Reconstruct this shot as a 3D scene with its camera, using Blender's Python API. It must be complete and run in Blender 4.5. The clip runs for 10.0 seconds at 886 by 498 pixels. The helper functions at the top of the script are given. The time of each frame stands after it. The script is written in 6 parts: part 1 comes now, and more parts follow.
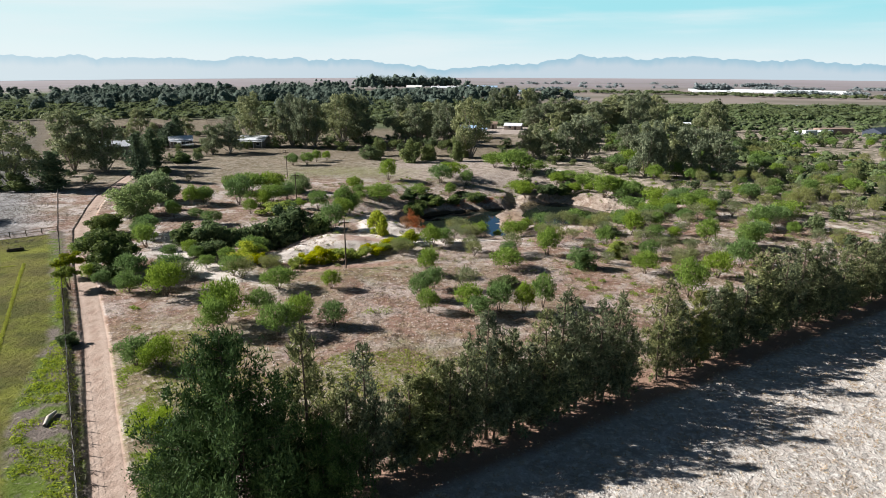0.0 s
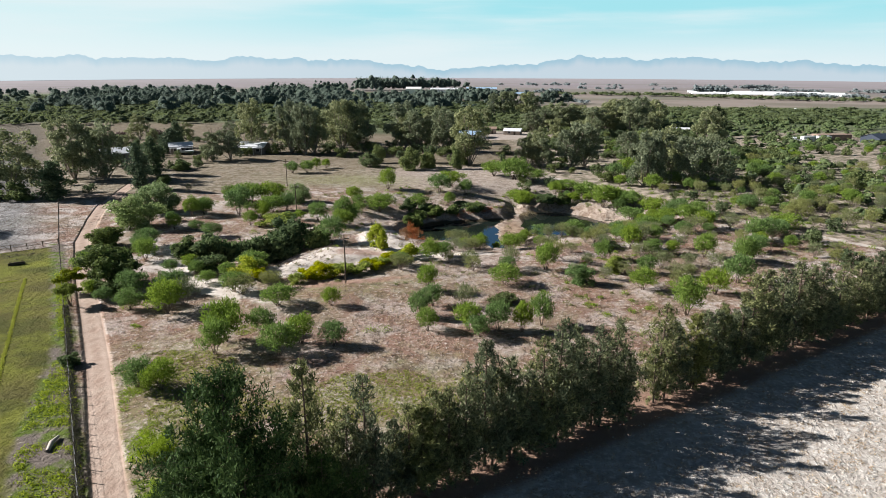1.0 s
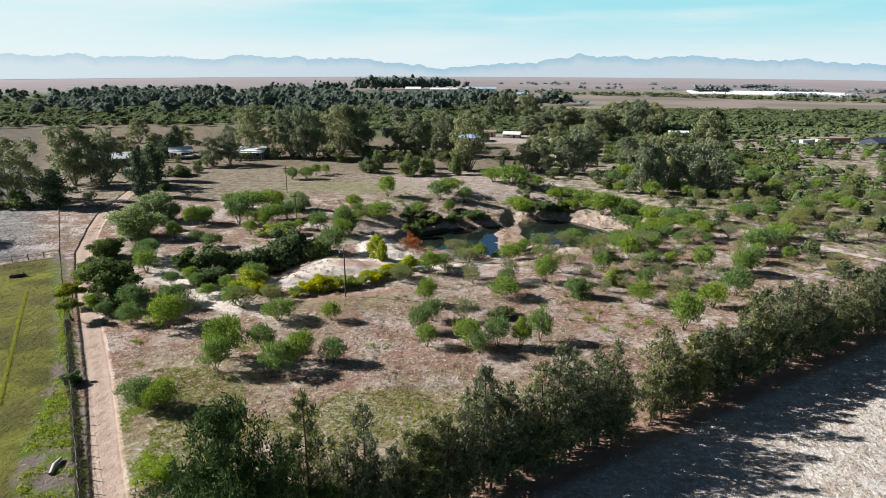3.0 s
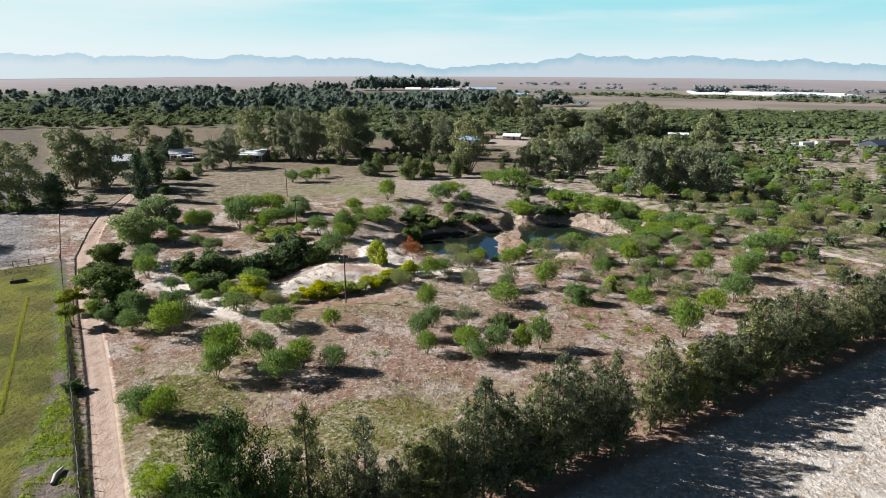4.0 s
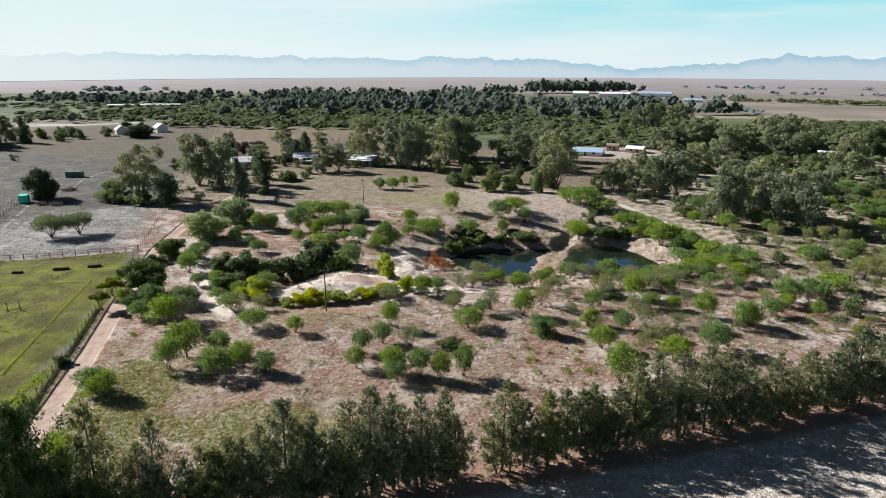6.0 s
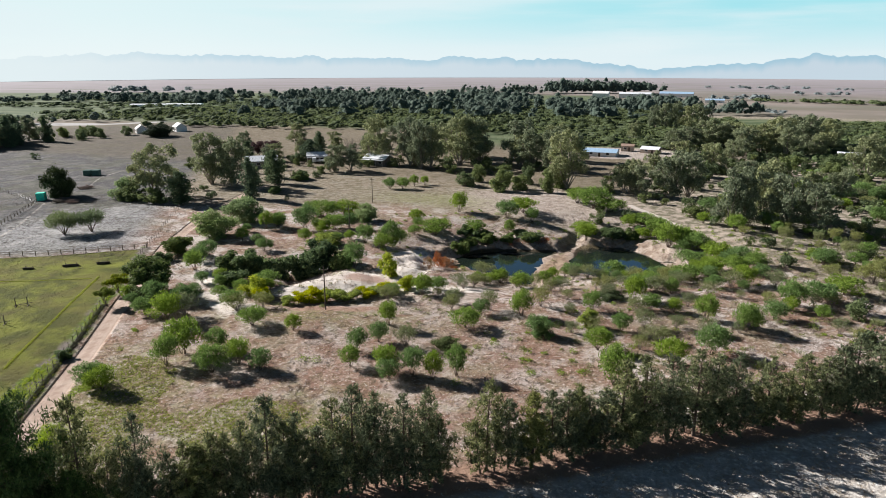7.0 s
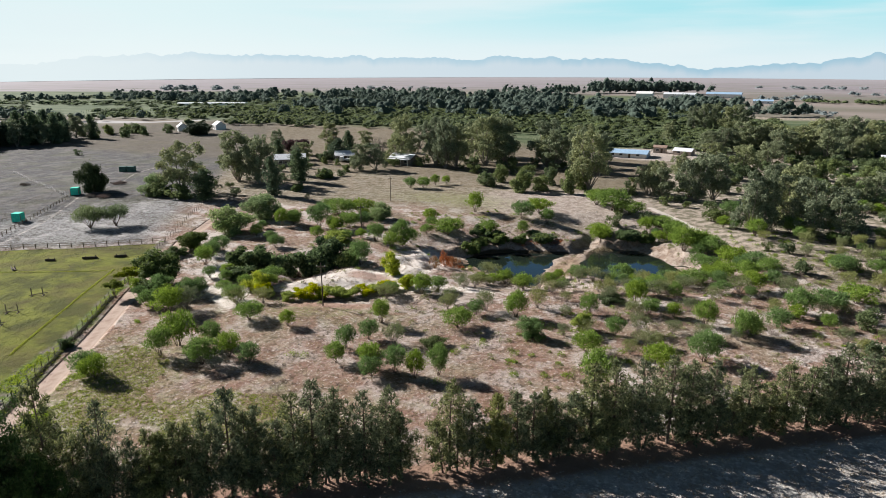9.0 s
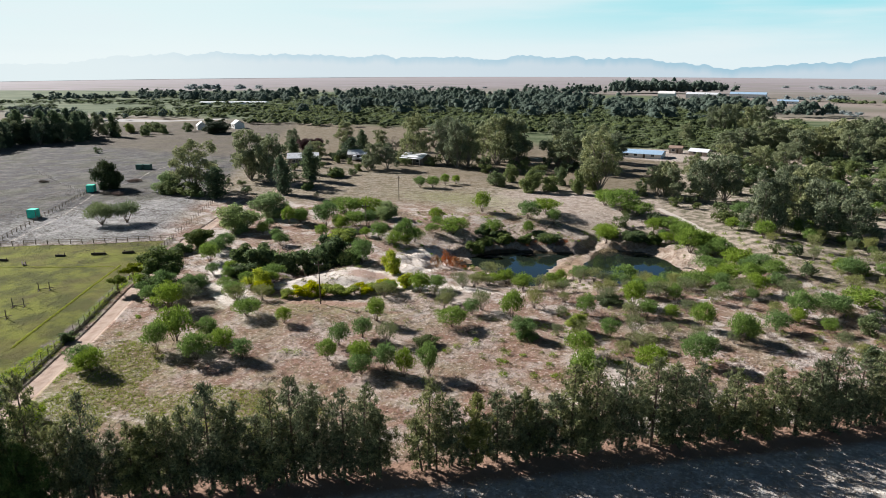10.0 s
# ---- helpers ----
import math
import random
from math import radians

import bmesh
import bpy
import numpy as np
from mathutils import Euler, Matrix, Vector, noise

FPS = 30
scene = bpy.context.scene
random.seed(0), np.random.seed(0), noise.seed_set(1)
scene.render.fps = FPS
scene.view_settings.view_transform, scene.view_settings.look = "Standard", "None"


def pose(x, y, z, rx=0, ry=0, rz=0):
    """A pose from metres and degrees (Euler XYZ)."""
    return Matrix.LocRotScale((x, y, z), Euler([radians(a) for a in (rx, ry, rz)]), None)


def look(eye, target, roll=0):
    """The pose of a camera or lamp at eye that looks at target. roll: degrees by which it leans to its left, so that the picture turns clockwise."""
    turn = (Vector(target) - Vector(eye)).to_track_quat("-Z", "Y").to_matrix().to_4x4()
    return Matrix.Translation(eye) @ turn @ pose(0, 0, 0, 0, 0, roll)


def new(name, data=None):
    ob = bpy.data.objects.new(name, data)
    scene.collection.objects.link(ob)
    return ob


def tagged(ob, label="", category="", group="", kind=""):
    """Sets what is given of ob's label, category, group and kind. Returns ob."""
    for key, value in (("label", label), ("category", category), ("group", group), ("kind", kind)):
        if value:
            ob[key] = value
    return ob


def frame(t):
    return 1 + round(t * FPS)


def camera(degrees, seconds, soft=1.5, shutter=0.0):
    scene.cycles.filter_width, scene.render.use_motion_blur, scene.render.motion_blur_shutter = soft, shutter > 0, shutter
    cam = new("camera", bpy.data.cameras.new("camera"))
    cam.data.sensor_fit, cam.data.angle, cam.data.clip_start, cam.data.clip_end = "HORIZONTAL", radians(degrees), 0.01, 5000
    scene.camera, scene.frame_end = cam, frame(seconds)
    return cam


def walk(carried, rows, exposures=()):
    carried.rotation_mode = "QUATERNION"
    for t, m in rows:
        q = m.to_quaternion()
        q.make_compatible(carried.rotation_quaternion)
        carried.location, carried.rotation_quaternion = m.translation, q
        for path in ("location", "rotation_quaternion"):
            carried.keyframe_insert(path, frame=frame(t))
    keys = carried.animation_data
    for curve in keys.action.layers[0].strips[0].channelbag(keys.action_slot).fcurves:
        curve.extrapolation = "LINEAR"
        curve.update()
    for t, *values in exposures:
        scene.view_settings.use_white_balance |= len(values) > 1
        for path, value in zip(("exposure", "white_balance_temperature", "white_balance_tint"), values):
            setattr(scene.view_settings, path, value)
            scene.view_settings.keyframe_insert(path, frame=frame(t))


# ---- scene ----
cam = camera(68.0, 10.0, soft=0.8)
PATH = [
    (0, (-0.06, -0.14, 30.12), (-0.07, 47.94, 16.37), 0.01),
    (0.5, (-0.05, -0.08, 31.96), (-0.01, 47.99, 18.19), 0.04),
    (1, (-0.04, -0.05, 32.57), (-0.00, 48.02, 18.82), 0.07),
    (1.5, (-0.03, -0.01, 33.13), (0.02, 48.05, 19.35), 0.03),
    (2, (0.02, 0.03, 33.68), (0.06, 48.08, 19.86), 0.06),
    (2.5, (0.01, 0.04, 34.22), (0.07, 48.09, 20.37), 0.06),
    (4, (-0.04, 0.14, 35.92), (0.04, 48.17, 22.03), 0.11),
    (4.3, (-0.04, 0.14, 36.25), (0.04, 48.17, 22.36), 0.11),
    (4.4, (0.90, -0.05, 37.60), (0.71, 47.99, 23.73), 0.12),
    (4.5, (3.77, -0.34, 40.19), (2.48, 47.70, 26.40), 0.17),
    (5, (17.51, -0.48, 40.18), (10.34, 47.04, 26.39), 0.07),
    (5.1, (19.99, -0.13, 40.18), (11.76, 47.22, 26.38), 0.06),
    (5.2, (22.63, 0.25, 40.18), (13.28, 47.39, 26.36), 0.04),
    (5.3, (25.42, 0.65, 40.18), (14.89, 47.53, 26.35), 0.02),
    (5.4, (27.68, 0.98, 40.18), (16.20, 47.63, 26.34), -0.00),
    (5.5, (29.14, 1.18, 40.18), (17.04, 47.68, 26.33), -0.01),
    (5.6, (29.83, 1.36, 40.18), (17.43, 47.77, 26.33), -0.02),
    (5.7, (30.26, 1.46, 40.18), (17.67, 47.83, 26.32), -0.03),
    (6.8, (34.44, 2.51, 40.17), (20.03, 48.33, 26.30), -0.10),
    (7, (34.90, 2.62, 40.17), (20.29, 48.39, 26.30), -0.11),
    (7.5, (36.80, 3.16, 40.20), (21.36, 48.64, 26.31), -0.12),
    (8, (38.53, 3.74, 40.24), (22.31, 48.94, 26.34), -0.11),
    (8.5, (40.35, 4.38, 40.24), (23.39, 49.32, 26.34), -0.13),
    (9, (42.26, 5.02, 40.18), (24.56, 49.67, 26.30), -0.14),
    (9.5, (44.19, 5.73, 40.17), (25.72, 50.07, 26.27), -0.16),
    (10, (46.09, 6.40, 40.17), (26.89, 50.43, 26.26), -0.15),
]
walk(cam, [(t, look(eye, target, roll)) for t, eye, target, roll in PATH])

# ---- world, sun, exposure ----
EXPOSURE = 1.05
SUN_EL, SUN_DIR = 28.0, (-0.98, 0.20)          # height in degrees; horizontal way towards the sun
sun_az = math.atan2(SUN_DIR[0], SUN_DIR[1])
world = bpy.data.worlds.new("world")
scene.world = world
world.use_nodes = True
wt = world.node_tree
wt.nodes.clear()
w_out = wt.nodes.new("ShaderNodeOutputWorld")
w_bg = wt.nodes.new("ShaderNodeBackground")
w_sky = wt.nodes.new("ShaderNodeTexSky")
w_sky.sky_type = "NISHITA"
w_sky.sun_disc = False
w_sky.sun_elevation, w_sky.sun_rotation = radians(SUN_EL), sun_az
w_sky.altitude, w_sky.air_density, w_sky.dust_density, w_sky.ozone_density = 100, 1.0, 0.1, 2.0
w_bg.inputs["Strength"].default_value = 0.014


def wlink(a, b):
    wt.links.new(a, b)


def wmix(fac, a, b):
    m = wt.nodes.new("ShaderNodeMix")
    m.data_type = "RGBA"
    for sock, v in ((m.inputs[0], fac), (m.inputs[6], a), (m.inputs[7], b)):
        if isinstance(v, bpy.types.NodeSocket):
            wlink(v, sock)
        else:
            sock.default_value = v
    return m.outputs[2]


def wramp(value, lo, hi, to_lo=0.0, to_hi=1.0):
    m = wt.nodes.new("ShaderNodeMapRange")
    m.interpolation_type = "SMOOTHSTEP"
    wlink(value, m.inputs["Value"])
    for key, v in (("From Min", lo), ("From Max", hi), ("To Min", to_lo), ("To Max", to_hi)):
        m.inputs[key].default_value = v
    return m.outputs["Result"]


def wlevel(r, g, b):
    k = 2 ** -EXPOSURE / w_bg.inputs["Strength"].default_value
    return (r * k, g * k, b * k, 1)


w_tc = wt.nodes.new("ShaderNodeTexCoord")
w_sep = wt.nodes.new("ShaderNodeSeparateXYZ")
wlink(w_tc.outputs["Generated"], w_sep.inputs[0])
up, east = w_sep.outputs["Z"], w_sep.outputs["X"]
# a band of bright haze lies low all round, white at the rim, cyan above, whiter towards the sun
low = wmix(wramp(up, -0.01, 0.075), wlevel(0.75, 0.87, 0.91), wlevel(0.38, 0.78, 0.86))
low = wmix(wramp(east, 0.1, -0.75, 0.0, 0.75), low, wlevel(0.87, 0.945, 0.95))
# thin streaks of high cloud, drawn out sideways
w_map = wt.nodes.new("ShaderNodeMapping")
w_map.inputs["Scale"].default_value = (1.0, 1.0, 11.0)
w_map.inputs["Rotation"].default_value = (0.0, 0.07, 0.3)
w_noise = wt.nodes.new("ShaderNodeTexNoise")
w_noise.inputs["Scale"].default_value = 2.6
w_noise.inputs["Detail"].default_value = 6.0
w_noise.inputs["Roughness"].default_value = 0.5
wlink(w_tc.outputs["Generated"], w_map.inputs["Vector"])
wlink(w_map.outputs["Vector"], w_noise.inputs["Vector"])
low = wmix(wramp(w_noise.outputs["Fac"], 0.42, 0.72, 0.0, 0.7), low, wlevel(0.79, 0.89, 0.92))
clear = wmix(wramp(up, 0.085, 0.20), low, wlevel(0.072, 0.215, 0.46))
sky_col = wmix(wramp(up, 0.27, 0.38), clear, w_sky.outputs["Color"])
wlink(sky_col, w_bg.inputs["Color"])
wlink(w_bg.outputs["Background"], w_out.inputs["Surface"])

sun = new("sun", bpy.data.lights.new("sun", "SUN"))
sun.data.energy, sun.data.angle, sun.data.color = 5.1, radians(0.6), (1.0, 0.975, 0.967)
sun.matrix_world = look((0, 0, 200), (-SUN_DIR[0] * math.cos(radians(SUN_EL)), -SUN_DIR[1] * math.cos(radians(SUN_EL)), 200 - math.sin(radians(SUN_EL))))
scene.view_settings.exposure = EXPOSURE

# ---- materials ----


def node(nt, kind, **values):
    n = nt.nodes.new("ShaderNode" + kind)
    for key, value in values.items():
        n.inputs[key.replace("_", " ")].default_value = value
    return n


def link(nt, a, b):
    nt.links.new(a, b)


def mixed(nt, fac, a, b, blend="MIX"):
    """Colour a to b by fac; each a socket, a colour or a number."""
    m = nt.nodes.new("ShaderNodeMix")
    m.data_type, m.blend_type = "RGBA", blend
    for sock, v in ((m.inputs[0], fac), (m.inputs[6], a), (m.inputs[7], b)):
        if isinstance(v, bpy.types.NodeSocket):
            nt.links.new(v, sock)
        elif isinstance(v, (int, float)):
            sock.default_value = v
        else:
            sock.default_value = (*v, 1)
    return m.outputs[2]


def sums(nt, op, a, b=0.0):
    m = nt.nodes.new("ShaderNodeMath")
    m.operation = op
    for sock, v in ((m.inputs[0], a), (m.inputs[1], b)):
        if isinstance(v, bpy.types.NodeSocket):
            nt.links.new(v, sock)
        else:
            sock.default_value = v
    return m.outputs[0]


def ramp(nt, value, lo, hi, to_lo=0.0, to_hi=1.0):
    m = nt.nodes.new("ShaderNodeMapRange")
    m.interpolation_type = "SMOOTHSTEP"
    nt.links.new(value, m.inputs["Value"])
    for key, v in (("From Min", lo), ("From Max", hi), ("To Min", to_lo), ("To Max", to_hi)):
        m.inputs[key].default_value = v
    return m.outputs["Result"]


def grain(nt, coords, scale, detail=4.0, rough=0.55, stretch=None):
    """Noise at so many waves a metre."""
    if stretch:
        mp = node(nt, "Mapping")
        mp.inputs["Scale"].default_value = stretch
        nt.links.new(coords, mp.inputs["Vector"])
        coords = mp.outputs["Vector"]
    n = node(nt, "TexNoise", Scale=scale, Detail=detail, Roughness=rough)
    nt.links.new(coords, n.inputs["Vector"])
    return n.outputs["Fac"]


def material(name, rough=0.85, spec=0.2, metal=0.0):
    m = bpy.data.materials.new(name)
    m.use_nodes = True
    nt = m.node_tree
    bsdf = nt.nodes["Principled BSDF"]
    bsdf.inputs["Roughness"].default_value = rough
    bsdf.inputs["Specular IOR Level"].default_value = spec
    bsdf.inputs["Metallic"].default_value = metal
    return m, nt, bsdf


def bumped(nt, bsdf, height, strength=0.5, distance=0.05):
    b = node(nt, "Bump", Strength=strength, Distance=distance)
    nt.links.new(height, b.inputs["Height"])
    nt.links.new(b.outputs["Normal"], bsdf.inputs["Normal"])


def plain(name, colour, rough=0.8, spec=0.25, metal=0.0, scale=3.0, spread=0.25, bump=0.0):
    """A surface of one colour with grain and broader stains, varied from thing to thing."""
    m, nt, bsdf = material(name, rough, spec, metal)
    tc = node(nt, "TexCoord").outputs["Object"]
    a, b = grain(nt, tc, scale * 4), grain(nt, tc, scale * 0.5, 3)
    dark = tuple(c * (1 - spread) for c in colour)
    light = tuple(min(1, c * (1 + spread * 0.6)) for c in colour)
    col = mixed(nt, ramp(nt, a, 0.3, 0.7), dark, light)
    col = mixed(nt, ramp(nt, b, 0.45, 0.7, 0, 0.5), col, dark)
    link(nt, col, bsdf.inputs["Base Color"])
    if bump:
        bumped(nt, bsdf, a, bump, 0.03)
    return m


def leafy(name, dark, light, thin=0.35, hue=0.0):
    """Leaves: each its own shade, each plant a little its own, light passing through."""
    m, nt, bsdf = material(name, 0.75, 0.12)
    per_leaf = node(nt, "NewGeometry").outputs["Random Per Island"]
    per_plant = node(nt, "ObjectInfo").outputs["Random"]
    col = mixed(nt, per_leaf, dark, light)
    hsv = node(nt, "HueSaturation")
    link(nt, col, hsv.inputs["Color"])
    link(nt, ramp(nt, per_plant, 0, 1, 0.478 + hue, 0.512 + hue), hsv.inputs["Hue"])
    link(nt, ramp(nt, per_plant, 0, 1, 1.12, 0.85), hsv.inputs["Saturation"])
    link(nt, ramp(nt, per_plant, 0, 1, 1.16, 0.88), hsv.inputs["Value"])
    link(nt, hsv.outputs["Color"], bsdf.inputs["Base Color"])
    tr = node(nt, "BsdfTranslucent")
    link(nt, hsv.outputs["Color"], tr.inputs["Color"])
    mx = node(nt, "MixShader", Fac=thin)
    link(nt, bsdf.outputs[0], mx.inputs[1])
    link(nt, tr.outputs[0], mx.inputs[2])
    link(nt, mx.outputs[0], nt.nodes["Material Output"].inputs["Surface"])
    return m


def canopy(name, dark, light, size=0.9):
    """Far crowns: leaf masses told apart only by mottled shade and relief, each lump a little its own."""
    m, nt, bsdf = material(name, 0.9, 0.05)
    tc = node(nt, "TexCoord").outputs["Object"]
    fine, broad = grain(nt, tc, 1.0 / size, 4, 0.7), grain(nt, tc, 0.12 / size, 3, 0.5)
    col = mixed(nt, ramp(nt, fine, 0.36, 0.64), tuple(c * 0.5 for c in dark), light)
    col = mixed(nt, sums(nt, "MULTIPLY", node(nt, "NewGeometry").outputs["Random Per Island"], 0.5), col, dark)
    col = mixed(nt, ramp(nt, broad, 0.42, 0.6, 0, 0.45), col, tuple(c * 0.8 for c in dark))
    link(nt, col, bsdf.inputs["Base Color"])
    bumped(nt, bsdf, fine, 0.8, 0.8 * size)
    return m


WOOD_GREY = plain("weathered_wood", (0.20, 0.16, 0.12), 0.9, scale=2.0, bump=0.3)
WOOD_DARK = plain("dark_wood", (0.10, 0.075, 0.055), 0.9, scale=2.0, bump=0.3)
BARK_PALE = plain("pale_bark", (0.30, 0.25, 0.20), 0.85, scale=1.0, spread=0.4, bump=0.3)
BARK_BROWN = plain("brown_bark", (0.13, 0.095, 0.07), 0.9, scale=2.0, spread=0.35, bump=0.4)
BARK_GREY = plain("grey_bark", (0.22, 0.18, 0.15), 0.9, scale=2.0, spread=0.35, bump=0.4)
WIRE = plain("wire", (0.30, 0.30, 0.30), 0.5, 0.4, 0.7)
WHITE_WALL = plain("white_plaster", (0.72, 0.70, 0.66), 0.85, scale=0.6, spread=0.12)
BRICK_WALL = plain("brown_plaster", (0.40, 0.33, 0.27), 0.85, scale=0.6, spread=0.2)
DARK_WINDOW = plain("window_glass", (0.03, 0.035, 0.04), 0.12, 0.5)
METAL_ROOF = plain("grey_metal_roof", (0.72, 0.73, 0.74), 0.45, 0.5, 0.0, scale=0.5, spread=0.15)
RUST_ROOF = plain("brown_roof", (0.30, 0.21, 0.16), 0.8, scale=0.5, spread=0.25)
BLUE_ROOF = plain("blue_roof", (0.34, 0.48, 0.62), 0.4, 0.5, scale=0.3, spread=0.15)
WHITE_SHEET = plain("white_sheeting", (0.80, 0.81, 0.80), 0.4, 0.4, scale=0.2, spread=0.06)
TEAL_NET = plain("turquoise_netting", (0.05, 0.62, 0.44), 0.8, scale=1.0, spread=0.2)
GREEN_TANK = plain("dark_green_steel", (0.06, 0.13, 0.10), 0.6, scale=1.0, spread=0.2)
PALE_METAL = plain("pale_paint", (0.62, 0.62, 0.60), 0.5, 0.4, scale=1.0, spread=0.1)
DARK_PANEL = plain("dark_panel", (0.045, 0.055, 0.075), 0.35, 0.5, scale=0.4, spread=0.2)
SAND_LUMP = plain("white_sand", (0.66, 0.61, 0.55), 0.95, scale=1.5, spread=0.2, bump=0.4)
# farmhouse plaster with shade put into its colour
SHADED_WALL = plain("shaded_plaster", (0.20, 0.175, 0.155), 0.85, scale=0.6, spread=0.2)
STONE = plain("pale_stone", (0.50, 0.45, 0.38), 0.95, scale=1.5, spread=0.3, bump=0.4)

LEAF_WATTLE = leafy("wattle_leaf", (0.09, 0.152, 0.03), (0.228, 0.338, 0.078), 0.32, 0.001)
LEAF_GREY = leafy("grey_green_leaf", (0.12, 0.145, 0.055), (0.26, 0.288, 0.122), 0.32, -0.004)
LEAF_DARK = leafy("dark_leaf", (0.06, 0.1, 0.035), (0.17, 0.225, 0.08), 0.38)
LEAF_BROAD = leafy("broad_leaf", (0.055, 0.09, 0.02), (0.165, 0.205, 0.05), 0.28)
LEAF_BROAD_Y = leafy("yellowish_leaf", (0.08, 0.12, 0.015), (0.20, 0.24, 0.04), 0.35)
LEAF_BROOM = leafy("broom_leaf", (0.175, 0.235, 0.015), (0.47, 0.505, 0.035), 0.45)
LEAF_WILLOW = leafy("willow_leaf", (0.13, 0.19, 0.06), (0.33, 0.41, 0.16), 0.45)
LEAF_OLIVE = leafy("olive_leaf", (0.1, 0.135, 0.055), (0.2, 0.25, 0.105), 0.36)
LEAF_GUM = leafy("gum_leaf", (0.11, 0.135, 0.07), (0.31, 0.338, 0.185), 0.28)
LEAF_CONIFER = leafy("conifer_needle", (0.055, 0.085, 0.05), (0.135, 0.18, 0.095), 0.32)
LEAF_CASUARINA = leafy("casuarina_needle", (0.055, 0.073, 0.035), (0.25, 0.27, 0.128), 0.26)
LEAF_CASUARINA_Y = leafy("pale_casuarina_needle", (0.11, 0.125, 0.035), (0.29, 0.30, 0.10), 0.35)
# far woods: a little distance haze is put into these greens
LEAF_FAR = canopy("woods_leaf", (0.072, 0.098, 0.077), (0.125, 0.155, 0.12), 0.9)
SPRAY_FAR = leafy("woods_spray", (0.08, 0.11, 0.086), (0.15, 0.19, 0.145), 0.5)
# trees out on the plain: haze put into the leaf colour, pale and bluish
LEAF_HAZED = canopy("hazed_woods_leaf", (0.16, 0.195, 0.195), (0.26, 0.295, 0.295), 3.0)
SPRAY_HAZED = leafy("hazed_woods_spray", (0.18, 0.21, 0.20), (0.28, 0.31, 0.30), 0.55)
LEAF_FAR_GREEN = canopy("orchard_leaf", (0.068, 0.088, 0.042), (0.11, 0.135, 0.064), 0.7)
SPRAY_GREEN = leafy("orchard_spray", (0.075, 0.10, 0.043), (0.138, 0.172, 0.075), 0.5)
LEAF_SCRUBLAND = canopy("scrubland_leaf", (0.07, 0.10, 0.042), (0.145, 0.185, 0.08), 0.7)
LEAF_SCRUB = leafy("scrub_leaf", (0.07, 0.1, 0.04), (0.16, 0.2, 0.085), 0.28)
LEAF_LIME = leafy("lime_leaf", (0.11, 0.19, 0.025), (0.27, 0.385, 0.07), 0.42)
LEAF_BLACK = leafy("blackwood_leaf", (0.02, 0.034, 0.016), (0.065, 0.088, 0.04), 0.2)
LEAF_HERB = leafy("veld_herb", (0.125, 0.17, 0.042), (0.31, 0.36, 0.10), 0.35)
LEAF_RIDGE = leafy("ridge_grass", (0.24, 0.27, 0.03), (0.46, 0.48, 0.06), 0.4)
LEAF_PINE = leafy("pine_needle", (0.018, 0.042, 0.015), (0.075, 0.125, 0.042), 0.18)
LEAF_PURPLE = leafy("purple_leaf", (0.05, 0.035, 0.035), (0.13, 0.085, 0.075), 0.25)
LEAF_WEED = leafy("fence_weed", (0.045, 0.05, 0.03), (0.13, 0.125, 0.085), 0.25)
LEAF_DRY = leafy("dry_grass_blade", (0.24, 0.19, 0.11), (0.50, 0.43, 0.28), 0.3)
LEAF_RED = leafy("rusty_reed", (0.22, 0.09, 0.03), (0.42, 0.22, 0.09), 0.3)
LEAF_TWIG = leafy("bare_twig", (0.12, 0.095, 0.08), (0.26, 0.21, 0.17), 0.1)
LEAF_GRASS = leafy("green_grass_blade", (0.12, 0.19, 0.02), (0.34, 0.42, 0.06), 0.45)

# ---- the lie of the land ----
WATER = -4.8


def fall(x, y):
    """The plain sinks gently away from the rise that the farm stands on."""
    r = np.hypot(x, y - 60.0)
    return -0.72 * np.logaddexp(0.0, (r - 180.0) / 40.0)


def blob(x, y, cx, cy, rx, ry, turn=0.0):
    """Signed distance, in metres, to an oval: below 0 inside."""
    c, s = math.cos(radians(turn)), math.sin(radians(turn))
    u, v = (x - cx) * c + (y - cy) * s, -(x - cx) * s + (y - cy) * c
    k = np.sqrt((u / rx) ** 2 + (v / ry) ** 2)
    return (k - 1) * min(rx, ry)


def line_off(x, y, ax, ay, bx, by):
    """Distance to the stretch a-b, and how far along it, 0 to 1."""
    dx, dy = bx - ax, by - ay
    t = np.clip(((x - ax) * dx + (y - ay) * dy) / (dx * dx + dy * dy), 0, 1)
    return np.hypot(x - ax - t * dx, y - ay - t * dy), t


def lattice(i, j, seed):
    h = np.sin(i * 127.1 + j * 311.7 + seed * 74.7) * 43758.5453
    return h - np.floor(h)


def rough(x, y, size, seed=0.0):
    """Value noise between -1 and 1 with bumps of about that size in metres."""
    x, y = np.asarray(x, float) / size, np.asarray(y, float) / size
    i, j = np.floor(x), np.floor(y)
    u, v = x - i, y - j
    u, v = u * u * (3 - 2 * u), v * v * (3 - 2 * v)
    a = lattice(i, j, seed) * (1 - u) + lattice(i + 1, j, seed) * u
    b = lattice(i, j + 1, seed) * (1 - u) + lattice(i + 1, j + 1, seed) * u
    return (a * (1 - v) + b * v) * 2 - 1


def wave(x, y, size, seed=0.0):
    """Unevenness between -1 and 1 at two sizes."""
    return 0.7 * rough(x, y, size * 1.6, seed) + 0.3 * rough(x, y, size * 0.7, seed + 5)


